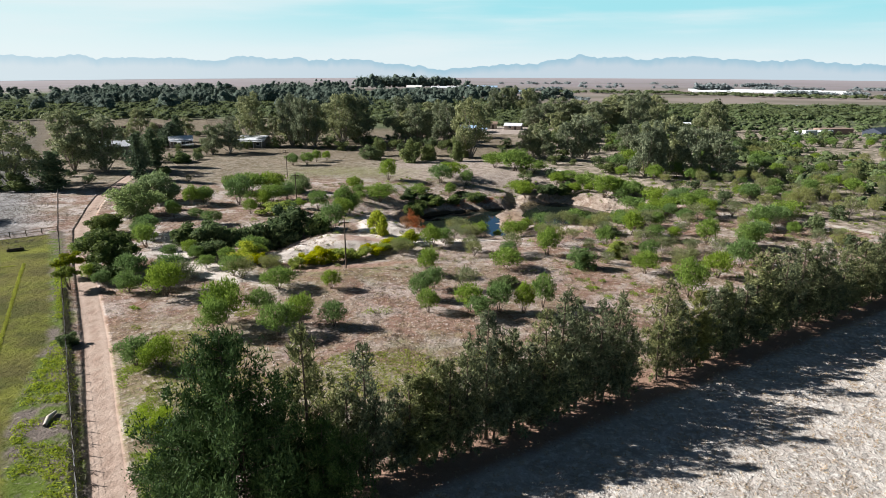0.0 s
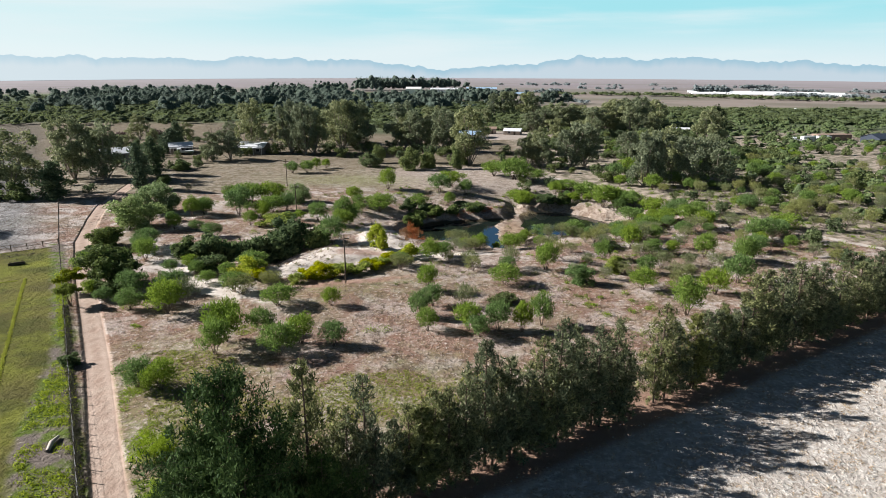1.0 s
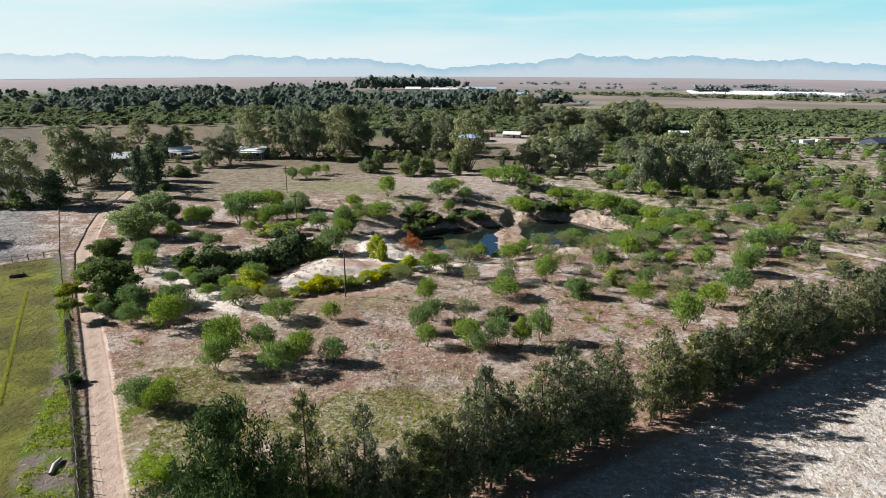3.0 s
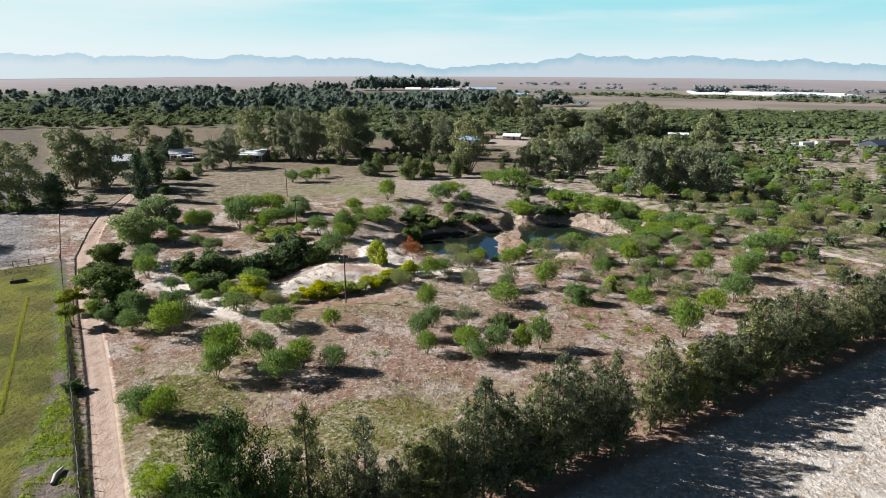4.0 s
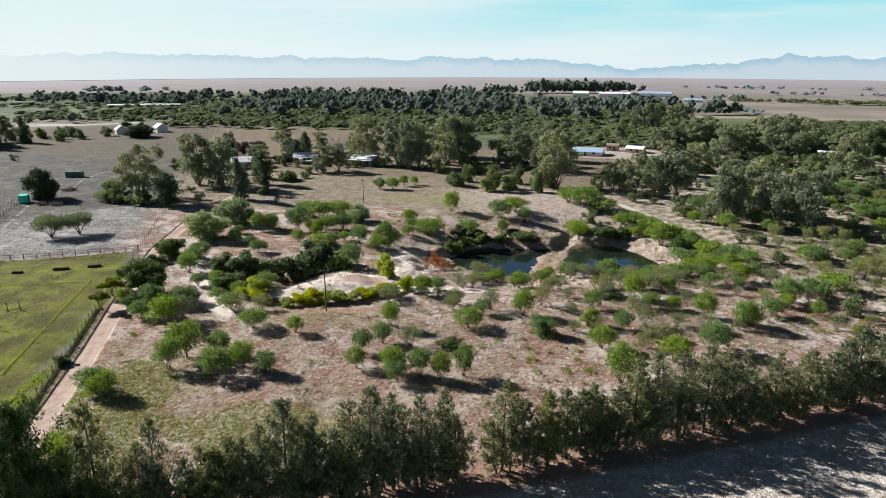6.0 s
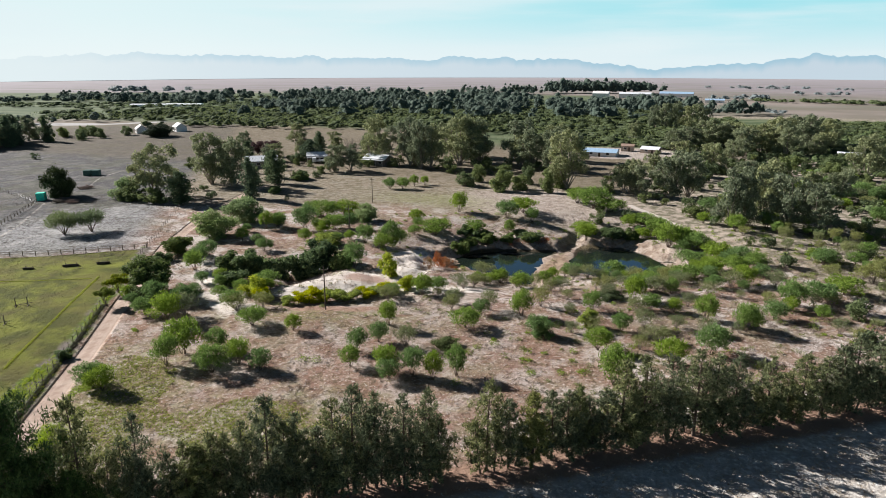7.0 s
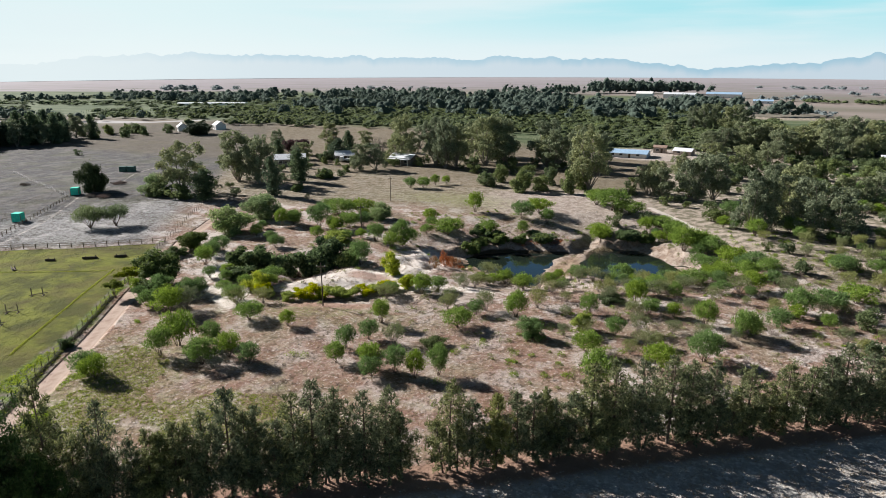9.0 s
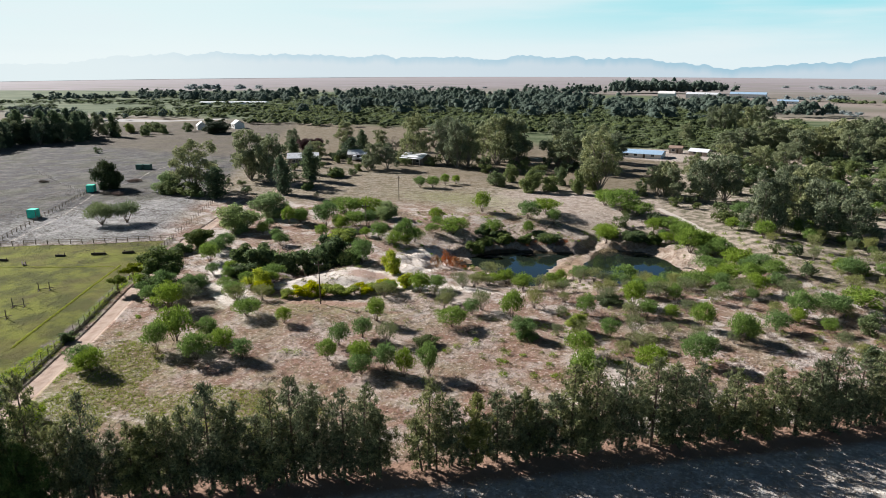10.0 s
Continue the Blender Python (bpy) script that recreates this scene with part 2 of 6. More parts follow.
def outline(x, y, corners):
    """Signed distance, in metres, to a closed outline: below 0 inside."""
    x, y = np.asarray(x, float), np.asarray(y, float)
    near, inside = np.full(x.shape, 1e9), np.zeros(x.shape, bool)
    for (ax, ay), (bx, by) in zip(corners, corners[1:] + corners[:1]):
        near = np.minimum(near, line_off(x, y, ax, ay, bx, by)[0])
        inside ^= ((ay > y) != (by > y)) & (x < (bx - ax) * (y - ay) / (by - ay + 1e-9) + ax)
    return np.where(inside, -near, near)


POND_WEST = [(-7.0, 144.0), (-1.4, 137.4), (5.2, 136.9), (9.3, 135.4), (10.6, 130.8), (13.0, 131.5), (12.3, 138.0), (10.8, 144.5), (12.6, 152.0), (13.8, 155.2), (7.8, 154.1), (1.4, 152.6), (-3.6, 149.3)]
POND_EAST = [(20.3, 160.8), (19.2, 151.5), (19.7, 145.3), (22.9, 141.6), (29.3, 140.5), (36.7, 144.8), (39.3, 153.4), (34.9, 160.3), (29.6, 164.6), (24.0, 163.6)]


def ponds(x, y):
    """Distance to the ponds' edge."""
    return np.minimum(outline(x, y, POND_WEST), outline(x, y, POND_EAST)) + 0.55 * wave(x, y, 2.2, 1.0)


HEAP = [(-29.0, 98.0), (-25.5, 107.5), (-21.5, 115.5), (-15.0, 114.0), (-10.5, 108.5), (-16.0, 103.0), (-23.0, 98.8)]


def hollow(x, y):
    """Distance to the rim of the dry hollow."""
    return np.minimum(blob(x, y, -34.5, 113.5, 11.5, 5.5, 24), blob(x, y, -27.6, 109.4, 5.0, 3.4, 40)) + 1.2 * wave(x, y, 3.0, 2.0)


def smooth(v, lo, hi):
    t = np.clip((v - lo) / (hi - lo), 0, 1)
    return t * t * (3 - 2 * t)


def land(x, y):
    x, y = np.asarray(x, float), np.asarray(y, float)
    z = fall(x, y) + 0.18 * wave(x, y, 9.0) + 0.08 * wave(x, y, 3.1, 4.0)
    d = ponds(x, y)
    # the ponds lie in a dip; the far banks are cut steep, the near shore runs out gently
    z = z - 2.9 * (1 - smooth(d, 3.0, 24.0))
    gentle = smooth(148.5 - y + 0.25 * (x - 10), -6.0, 6.0)
    width = 2.6 + 7.5 * gentle + 3.0 * smooth(x, 29.0, 37.0)
    bank = 1 - smooth(d, 0.0, 1.0 * width)
    z = z * (1 - bank) + (WATER - 0.05) * bank
    z = z - 1.8 * (1 - smooth(d, -3.0, 0.0))
    z = z - 3.2 * (1 - smooth(hollow(x, y), -4.0, 2.5))
    # heaps of dug sand
    z = z + 0.9 * (1 - smooth(outline(x, y, HEAP), -3.2, 0.6))
    z = z + (0.9 + 0.6 * rough(x, y, 4.0, 33.0)) * (1 - smooth(blob(x, y, -12.5, 125.1, 4.4, 14.0, 7) + 1.6 * wave(x, y, 2.4, 31.0), -3.0, 1.0)) * smooth(d, 0.5, 4.0)
    z = z + 0.5 * (1 - smooth(blob(x, y, -12.0, 91.0, 16.0, 5.0, 20), -4.0, 3.0))
    dug = np.clip(1 - np.abs(d - 3.0) / 7.0, 0, 1) + 0.7 * (1 - smooth(blob(x, y, -12.0, 131.1, 4.0, 13.0, 8), -2.0, 3.0))
    z = z + np.clip(dug, 0, 1) * smooth(d, 0.0, 1.5) * (0.75 * rough(x, y, 2.6, 7.0) + 0.35 * rough(x, y, 1.2, 9.0))
    # a low tongue of mud parts the two ponds
    z = z + (WATER + 0.2 + 0.25 * rough(x, y, 2.0, 12.0) - z) * (1 - smooth(blob(x, y, 16.2, 147.5, 2.4, 15.0, -7), -0.5, 1.8)) * smooth(d, -0.4, 1.6)
    return z


def land_at(x, y):
    return float(land(x, y))


ROAD = ((-21.8, 36.5), (-30.0, 51.2), (-39.3, 68.4), (-47.9, 83.4), (-57.5, 100.0), (-67.7, 119.0), (-74.8, 137.0), (-80.0, 152.0), (-88.0, 190.0))
FENCE = ((-24.1, 36.5), (-70.6, 116.5))


TRACK = ((30.0, 194.5), (42.0, 176.8), (52.0, 157.0), (58.6, 143.6), (63.0, 137.2), (69.6, 128.7), (80.0, 114.0))


FOOTPATH = ((-104.0, 101.0), (-117.1, 124.3), (-135.5, 148.5), (-140.0, 159.8), (-143.9, 172.8), (-155.8, 190.7), (-162.7, 216.5))


def track_off(x, y):
    """Distance to the faint sandy paths through the thicket and the pasture."""
    return np.minimum.reduce([line_off(x, y, *a, *b)[0] for line in (TRACK, FOOTPATH) for a, b in zip(line, line[1:])])


def axis(lo, hi, step, end_lo, end_hi):
    """Even steps from lo to hi, then ever longer ones out to the ends."""
    mid = np.arange(lo, hi + step * 0.5, step)
    up, gap = [mid[-1]], step
    while up[-1] < end_hi:
        gap *= 1.13
        up.append(up[-1] + gap)
    down, gap = [mid[0]], step
    while down[-1] > end_lo:
        gap *= 1.13
        down.append(down[-1] - gap)
    return np.concatenate([down[:0:-1], mid, up[1:]])


def grid_mesh(name, xs, ys, height):
    gx, gy = np.meshgrid(xs, ys)
    gx, gy = gx.ravel(), gy.ravel()
    co = np.stack([gx, gy, height(gx, gy)], 1)
    nx, ny = len(xs), len(ys)
    i = (np.arange(ny - 1)[:, None] * nx + np.arange(nx - 1)[None]).ravel()
    quads = np.stack([i, i + 1, i + nx + 1, i + nx], 1)
    return raw_mesh(name, co, quads), gx, gy


def raw_mesh(name, co, quads, smooth_shade=True):
    me = bpy.data.meshes.new(name)
    co, quads = np.asarray(co, np.float32), np.asarray(quads, np.int32)
    n, k = quads.shape
    me.vertices.add(len(co))
    me.vertices.foreach_set("co", co.ravel())
    me.loops.add(n * k)
    me.loops.foreach_set("vertex_index", quads.ravel())
    me.polygons.add(n)
    me.polygons.foreach_set("loop_start", np.arange(0, n * k, k, dtype=np.int32))
    if smooth_shade:
        me.polygons.foreach_set("use_smooth", np.ones(n, bool))
    me.update(calc_edges=True)
    return me


me, gx, gy = grid_mesh("ground", axis(-164, 84, 0.85, -4700, 4700), axis(34, 198, 0.85, -1500, 4700), land)


def layer(name, value):
    at = me.attributes.new(name, "FLOAT", "POINT")
    at.data.foreach_set("value", np.asarray(value, np.float32))


# which ground lies where: 0.5 is the edge
road_off = np.minimum.reduce([line_off(gx, gy, *a, *b)[0] for a, b in zip(ROAD, ROAD[1:])])
side = (gx - FENCE[0][0]) * (FENCE[1][1] - FENCE[0][1]) - (gy - FENCE[0][1]) * (FENCE[1][0] - FENCE[0][0])
side = side / math.hypot(FENCE[1][0] - FENCE[0][0], FENCE[1][1] - FENCE[0][1])      # right of the fence: plus
north = (gx + 72.0) * 0.532 + (gy - 116.0) * -0.847                                 # this side of the rail fence: plus
layer("road", np.clip(0.5 + (1.32 - road_off) / 2.0, 0, 1))
layer("rut", road_off)
skirt = 0.9 + 3.2 * (1 - smooth(gy, 48.0, 74.0))
layer("lawn", np.clip(0.5 + np.minimum(-side - skirt, north - 0.8) / 6.0, 0, 1))
layer("verge", np.clip(0.5 + np.minimum(side + skirt + 0.6, 0.9 - side) / 5.0, 0, 1) * (gy < 118))
row_off = (gy - 45.6 - 0.64 * gx) / math.hypot(1, 0.64)                              # past the row of trees: plus
layer("field", np.clip(0.5 + (-2.0 - row_off) / 6.0, 0, 1) * (side > -1))
layer("tree_strip", np.clip(0.5 + (2.6 - np.abs(row_off + 0.8)) / 4.0, 0, 1) * (side > 2))
d = ponds(gx, gy)
heap = np.minimum.reduce([
    outline(gx, gy, HEAP) - 0.6, blob(gx, gy, -11.9, 125.1, 5.6, 16.0, 7), blob(gx, gy, -46.0, 106.0, 12.0, 3.0, -56),
    blob(gx, gy, -33.0, 92.6, 9.0, 3.0, -36), blob(gx, gy, -6.0, 110.0, 16.0, 3.0, 12), blob(gx, gy, -49.0, 114.0, 5.0, 3.0, 30)])
layer("track", np.clip(0.5 + (1.0 - track_off(gx, gy) - 0.75 * (gx < 0)) / 3.0, 0, 1))
layer("sand", np.clip(0.5 - heap / 6.0, 0, 1))
layer("yard", np.clip(0.5 - blob(gx, gy, 22.0, 316.0, 30.0, 22.0, 0) / 16.0, 0, 1))
layer("sandy_flat", np.clip(0.5 - np.minimum.reduce([blob(gx, gy, 11.0, 191.0, 31.0, 20.0, -8), blob(gx, gy, -2.0, 108.0, 13.0, 9.0, 0), ponds(gx, gy) - 13.0]) / 16.0, 0, 1))
layer("mud", np.clip(0.5 - np.minimum(blob(gx, gy, -3.9, 137.5, 4.0, 5.5, 25), blob(gx, gy, 15.8, 142.9, 2.6, 11.0, -6)) / 4.0, 0, 1))
layer("dry_patch", np.clip(0.5 - np.minimum(blob(gx, gy, -14.5, 110.3, 4.4, 2.4, 15), blob(gx, gy, -13.5, 95.2, 10.0, 1.8, 14)) / 4.0, 0, 1))
layer("bank", np.clip(0.5 + (3.2 - np.abs(d - 1.6)) / 8.0, 0, 1))
far_side = smooth(gy - 148.5 - 0.3 * (gx - 6.0), 0.0, 4.0) * smooth(26.0 - gx, 0.0, 6.0)      # cut bank: damp earth, with its shadow put into the colour too
layer("wet_shade", np.clip(0.5 - (d - 0.15 - 0.9 * far_side) / 1.6, 0, 1))
lush = np.minimum.reduce([blob(gx, gy, -30.0, 66.0, 6.0, 9.0, -20), blob(gx, gy, -6.0, 60.0, 14.0, 5.0, 20), blob(gx, gy, -26.0, 59.0, 8.0, 13.0),
                          blob(gx, gy, -25.0, 186.0, 18.0, 8.0, 0), blob(gx, gy, -16.0, 91.0, 10.0, 4.0, 20)])
layer("sandy", 0.55 + 0.45 * np.maximum(smooth(gy - 0.1 * gx, 84.0, 112.0), smooth(gx, 18.0, 46.0)))
layer("meadow", smooth(gy + 0.25 * np.abs(gx + 30), 156.0, 192.0) * smooth(62.0 - gx, -10.0, 20.0))
layer("lush", np.clip(0.5 - lush / 14.0, 0, 1))
layer("pasture", np.clip(0.5 + np.minimum(-side - 4.0, -north) / 16.0, 0, 1))
far_r = np.hypot(gx, gy - 60)
layer("pale", np.clip(0.5 - blob(gx, gy, -96.0, 132.0, 34.0, 22.0, 60) / 24.0, 0, 1))
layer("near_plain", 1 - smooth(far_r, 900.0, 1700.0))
# weight of the haze put into the plain's colour, growing with distance
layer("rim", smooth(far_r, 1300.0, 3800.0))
layer("plain", np.clip(0.5 + (far_r - 470) / 120, 0, 1))
# pale bare strip of field beyond the pasture
bare_strip = np.minimum(line_off(gx, gy, -1068.0, 170.0, -452.0, 370.0)[0], line_off(gx, gy, -452.0, 370.0, -325.0, 411.0)[0])
layer("bare_strip", np.clip(0.5 + (11.0 - bare_strip) / 8.0, 0, 1))
belt = np.minimum.reduce([gy - 322 - 0.12 * np.abs(gx + 40) - 70 * smooth(-gx, 20.0, 120.0), 578 + 490 * smooth(-gx, -60.0, 60.0) - gy + 0.12 * np.maximum(gx, 0)])
layer("belt", np.clip(0.5 + belt / 60, 0, 1))
layer("scrubby", np.clip(0.5 + np.minimum(gx - 30.0 - (193.7 - np.clip(gy, 112.0, 194.0)) * 0.636, (620 - gy) * 0.3) / 14, 0, 1) * (row_off > 6))
# strip of woodland floor that gets tree shade in its colour
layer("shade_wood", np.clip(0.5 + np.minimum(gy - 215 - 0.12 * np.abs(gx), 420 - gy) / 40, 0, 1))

gm, nt, bsdf = material("ground", 0.95, 0.1)
tc = node(nt, "TexCoord").outputs["Object"]


def zone(name):
    a = nt.nodes.new("ShaderNodeAttribute")
    a.attribute_name = name
    return a.outputs["Fac"]


def edged(name, ragged, sharp=0.08):
    """A zone's mask with a ragged edge."""
    v = sums(nt, "ADD", zone(name), sums(nt, "MULTIPLY", sums(nt, "SUBTRACT", g_mid, 0.5), ragged))
    return ramp(nt, v, 0.5 - sharp, 0.5 + sharp)


g_fine = grain(nt, tc, 5.0, 5, 0.65)
g_speck = grain(nt, tc, 1.8, 5, 0.7)
g_mid = grain(nt, tc, 0.45, 5, 0.6)
g_big = grain(nt, tc, 0.07, 4, 0.55)
g_vast = grain(nt, tc, 0.008, 5, 0.6, (1.0, 1.8, 1.0))
g_patch = grain(nt, tc, 0.16, 6, 0.68)
veld = mixed(nt, ramp(nt, g_mid, 0.36, 0.64), (0.255, 0.15, 0.112), (0.325, 0.232, 0.18))
veld = mixed(nt, ramp(nt, g_big, 0.46, 0.62, 0, 0.55), veld, (0.275, 0.25, 0.172))
veld = mixed(nt, ramp(nt, grain(nt, tc, 0.11, 5, 0.65), 0.50, 0.62, 0, 0.6), veld, (0.235, 0.128, 0.085))
veld = mixed(nt, sums(nt, "MULTIPLY", ramp(nt, g_patch, 0.47, 0.60, 0, 0.9), zone("sandy")), veld, (0.56, 0.495, 0.45))
veld = mixed(nt, ramp(nt, g_speck, 0.55, 0.64, 0, 0.75), veld, (0.60, 0.53, 0.475))
veld = mixed(nt, ramp(nt, g_fine, 0.47, 0.36, 0, 0.7), veld, (0.10, 0.075, 0.052))
veld = mixed(nt, ramp(nt, grain(nt, tc, 0.9, 4, 0.6), 0.46, 0.35, 0, 0.7), veld, (0.13, 0.105, 0.065))
meadow = mixed(nt, ramp(nt, g_mid, 0.36, 0.62), (0.14, 0.122, 0.074), (0.265, 0.223, 0.165))
meadow = mixed(nt, ramp(nt, g_speck, 0.55, 0.66, 0, 0.5), meadow, (0.5, 0.44, 0.37))
veld = mixed(nt, sums(nt, "MULTIPLY", edged("meadow", 0.5, 0.4), 0.85), veld, meadow)
flat = mixed(nt, ramp(nt, g_mid, 0.36, 0.62), (0.30, 0.235, 0.20), (0.46, 0.385, 0.335))
flat = mixed(nt, ramp(nt, g_speck, 0.52, 0.64, 0, 0.7), flat, (0.62, 0.55, 0.50))
flat = mixed(nt, ramp(nt, g_fine, 0.45, 0.34, 0, 0.6), flat, (0.15, 0.11, 0.08))
veld = mixed(nt, sums(nt, "MULTIPLY", edged("sandy_flat", 0.9, 0.3), 0.75), veld, flat)
green = mixed(nt, g_fine, (0.15, 0.165, 0.06), (0.31, 0.31, 0.15))
col = mixed(nt, sums(nt, "MULTIPLY", edged("lush", 1.8, 0.4), ramp(nt, g_speck, 0.40, 0.6, 0.75, 0.15)), veld, green)
pasture = mixed(nt, ramp(nt, g_mid, 0.3, 0.7), (0.0684, 0.0648, 0.0639), (0.115, 0.111, 0.11))
pasture = mixed(nt, ramp(nt, g_big, 0.46, 0.60, 0, 0.6), pasture, (0.104, 0.104, 0.0675))
pasture = mixed(nt, ramp(nt, g_speck, 0.54, 0.68, 0, 0.55), pasture, (0.324, 0.302, 0.275))
pasture = mixed(nt, ramp(nt, g_patch, 0.46, 0.60, 0, 0.5), pasture, (0.203, 0.184, 0.167))
pasture = mixed(nt, ramp(nt, g_fine, 0.38, 0.26, 0, 0.6), pasture, (0.117, 0.099, 0.072))
pasture = mixed(nt, sums(nt, "MULTIPLY", edged("pale", 0.8, 0.3), ramp(nt, g_speck, 0.38, 0.55, 0.25, 0.9)), pasture, (0.333, 0.322, 0.31))
pasture = mixed(nt, ramp(nt, grain(nt, tc, 0.5, 6, 0.7), 0.48, 0.38, 0, 0.75), pasture, (0.108, 0.0945, 0.081))
pasture = mixed(nt, sums(nt, "MULTIPLY", ramp(nt, g_patch, 0.54, 0.64, 0, 0.6), edged("pale", 0.8, 0.4)), pasture, (0.495, 0.468, 0.441))
col = mixed(nt, edged("pasture", 0.3, 0.3), col, pasture)
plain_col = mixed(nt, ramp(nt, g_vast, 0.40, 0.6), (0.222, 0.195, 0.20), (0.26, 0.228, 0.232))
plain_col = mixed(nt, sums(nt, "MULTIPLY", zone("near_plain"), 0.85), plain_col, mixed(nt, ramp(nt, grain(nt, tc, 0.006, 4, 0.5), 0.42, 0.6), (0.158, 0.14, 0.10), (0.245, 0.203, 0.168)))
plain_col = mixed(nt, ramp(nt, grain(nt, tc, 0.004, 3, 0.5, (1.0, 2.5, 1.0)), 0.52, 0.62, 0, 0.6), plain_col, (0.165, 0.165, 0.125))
# far ground pales: distance haze put into the base colour
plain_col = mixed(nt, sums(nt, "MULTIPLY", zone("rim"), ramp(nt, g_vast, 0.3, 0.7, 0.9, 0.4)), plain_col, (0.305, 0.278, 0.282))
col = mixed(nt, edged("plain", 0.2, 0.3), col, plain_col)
# woodland floor, darkened by tree shade put into the colour
shaded_floor_col = mixed(nt, g_mid, (0.09, 0.07, 0.045), (0.20, 0.16, 0.11))
col = mixed(nt, sums(nt, "MULTIPLY", edged("shade_wood", 0.5, 0.25), 0.55), col, shaded_floor_col)
scrubby = mixed(nt, ramp(nt, g_mid, 0.40, 0.62), (0.165, 0.15, 0.10), (0.40, 0.33, 0.27))
scrubby = mixed(nt, ramp(nt, g_speck, 0.58, 0.70, 0, 0.7), scrubby, (0.54, 0.48, 0.425))
col = mixed(nt, edged("scrubby", 0.6, 0.3), col, scrubby)
belt_col = mixed(nt, ramp(nt, grain(nt, tc, 0.02, 4, 0.5, (1.0, 3.0, 1.0)), 0.42, 0.6), (0.072, 0.095, 0.045), (0.125, 0.145, 0.078))
col = mixed(nt, edged("belt", 0.3, 0.3), col, belt_col)
col = mixed(nt, ramp(nt, zone("bare_strip"), 0.4, 0.6), col, mixed(nt, g_mid, (0.30, 0.28, 0.26), (0.40, 0.38, 0.36)))
col = mixed(nt, edged("yard", 0.5, 0.2), col, mixed(nt, g_mid, (0.31, 0.26, 0.22), (0.45, 0.385, 0.335)))
bank = mixed(nt, ramp(nt, g_mid, 0.35, 0.65), (0.26, 0.19, 0.145), (0.46, 0.38, 0.315))
bank = mixed(nt, ramp(nt, g_speck, 0.5, 0.36, 0, 0.7), bank, (0.20, 0.13, 0.085))
col = mixed(nt, edged("bank", 1.0, 0.12), col, bank)
sand = mixed(nt, ramp(nt, g_mid, 0.3, 0.7), (0.56, 0.49, 0.43), (0.70, 0.635, 0.57))
sand = mixed(nt, ramp(nt, g_speck, 0.42, 0.30, 0, 0.5), sand, (0.30, 0.24, 0.18))
col = mixed(nt, edged("sand", 0.9, 0.15), col, sand)
col = mixed(nt, edged("mud", 0.6, 0.2), col, mixed(nt, ramp(nt, g_mid, 0.35, 0.65), (0.27, 0.185, 0.125), (0.40, 0.30, 0.215)))
col = mixed(nt, sums(nt, "MULTIPLY", edged("dry_patch", 1.2, 0.25), 0.8), col, mixed(nt, g_speck, (0.22, 0.12, 0.09), (0.42, 0.27, 0.21)))
col = mixed(nt, edged("track", 0.35, 0.1), col, mixed(nt, g_mid, (0.46, 0.40, 0.34), (0.60, 0.54, 0.48)))
# damp shoreline; on the far bank also shadow put into the colour
col = mixed(nt, edged("wet_shade", 0.2, 0.15), col, (0.07, 0.055, 0.035))
strip = mixed(nt, g_mid, (0.22, 0.13, 0.09), (0.38, 0.25, 0.18))
field = mixed(nt, ramp(nt, g_mid, 0.35, 0.65), (0.42, 0.365, 0.31), (0.58, 0.53, 0.475))
field = mixed(nt, ramp(nt, g_speck, 0.50, 0.62, 0, 0.9), field, (0.72, 0.68, 0.62))
field = mixed(nt, ramp(nt, g_fine, 0.42, 0.28, 0, 0.8), field, (0.20, 0.165, 0.125))
col = mixed(nt, edged("field", 0.3), col, field)
col = mixed(nt, edged("tree_strip", 0.6, 0.2), col, strip)
lawn = mixed(nt, ramp(nt, grain(nt, tc, 0.16, 4, 0.6), 0.38, 0.62), (0.0735, 0.0782, 0.0178), (0.167, 0.175, 0.0286))
lawn = mixed(nt, ramp(nt, grain(nt, tc, 0.05, 3, 0.5), 0.5, 0.64, 0, 0.85), lawn, (0.209, 0.221, 0.0325))
lawn = mixed(nt, ramp(nt, g_fine, 0.45, 0.25, 0, 0.4), lawn, (0.0542, 0.0581, 0.014))
lawn = mixed(nt, ramp(nt, grain(nt, tc, 0.09, 4, 0.6), 0.53, 0.40, 0, 0.5), lawn, (0.113, 0.0927, 0.0325))
col = mixed(nt, edged("lawn", 0.25), col, lawn)
verge = mixed(nt, ramp(nt, grain(nt, tc, 0.25, 4, 0.6), 0.42, 0.56), (0.17, 0.14, 0.12), (0.10, 0.14, 0.022))
verge = mixed(nt, ramp(nt, g_speck, 0.55, 0.7, 0, 0.7), verge, (0.42, 0.37, 0.29))
col = mixed(nt, edged("verge", 0.5, 0.12), col, verge)
road = mixed(nt, ramp(nt, g_mid, 0.3, 0.7), (0.30, 0.21, 0.16), (0.405, 0.31, 0.247))
road = mixed(nt, ramp(nt, sums(nt, "ABSOLUTE", sums(nt, "SUBTRACT", zone("rut"), 0.75)), 0.55, 0.0, 0, 0.4), road, (0.52, 0.41, 0.335))
road = mixed(nt, ramp(nt, g_speck, 0.54, 0.66, 0, 0.5), road, (0.28, 0.20, 0.15))
col = mixed(nt, edged("road", 0.25, 0.08), col, road)
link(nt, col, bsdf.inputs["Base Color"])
relief = sums(nt, "ADD", sums(nt, "ADD", g_fine, sums(nt, "MULTIPLY", g_speck, 1.8)), sums(nt, "MULTIPLY", grain(nt, tc, 0.8, 3, 0.55), 2.6))
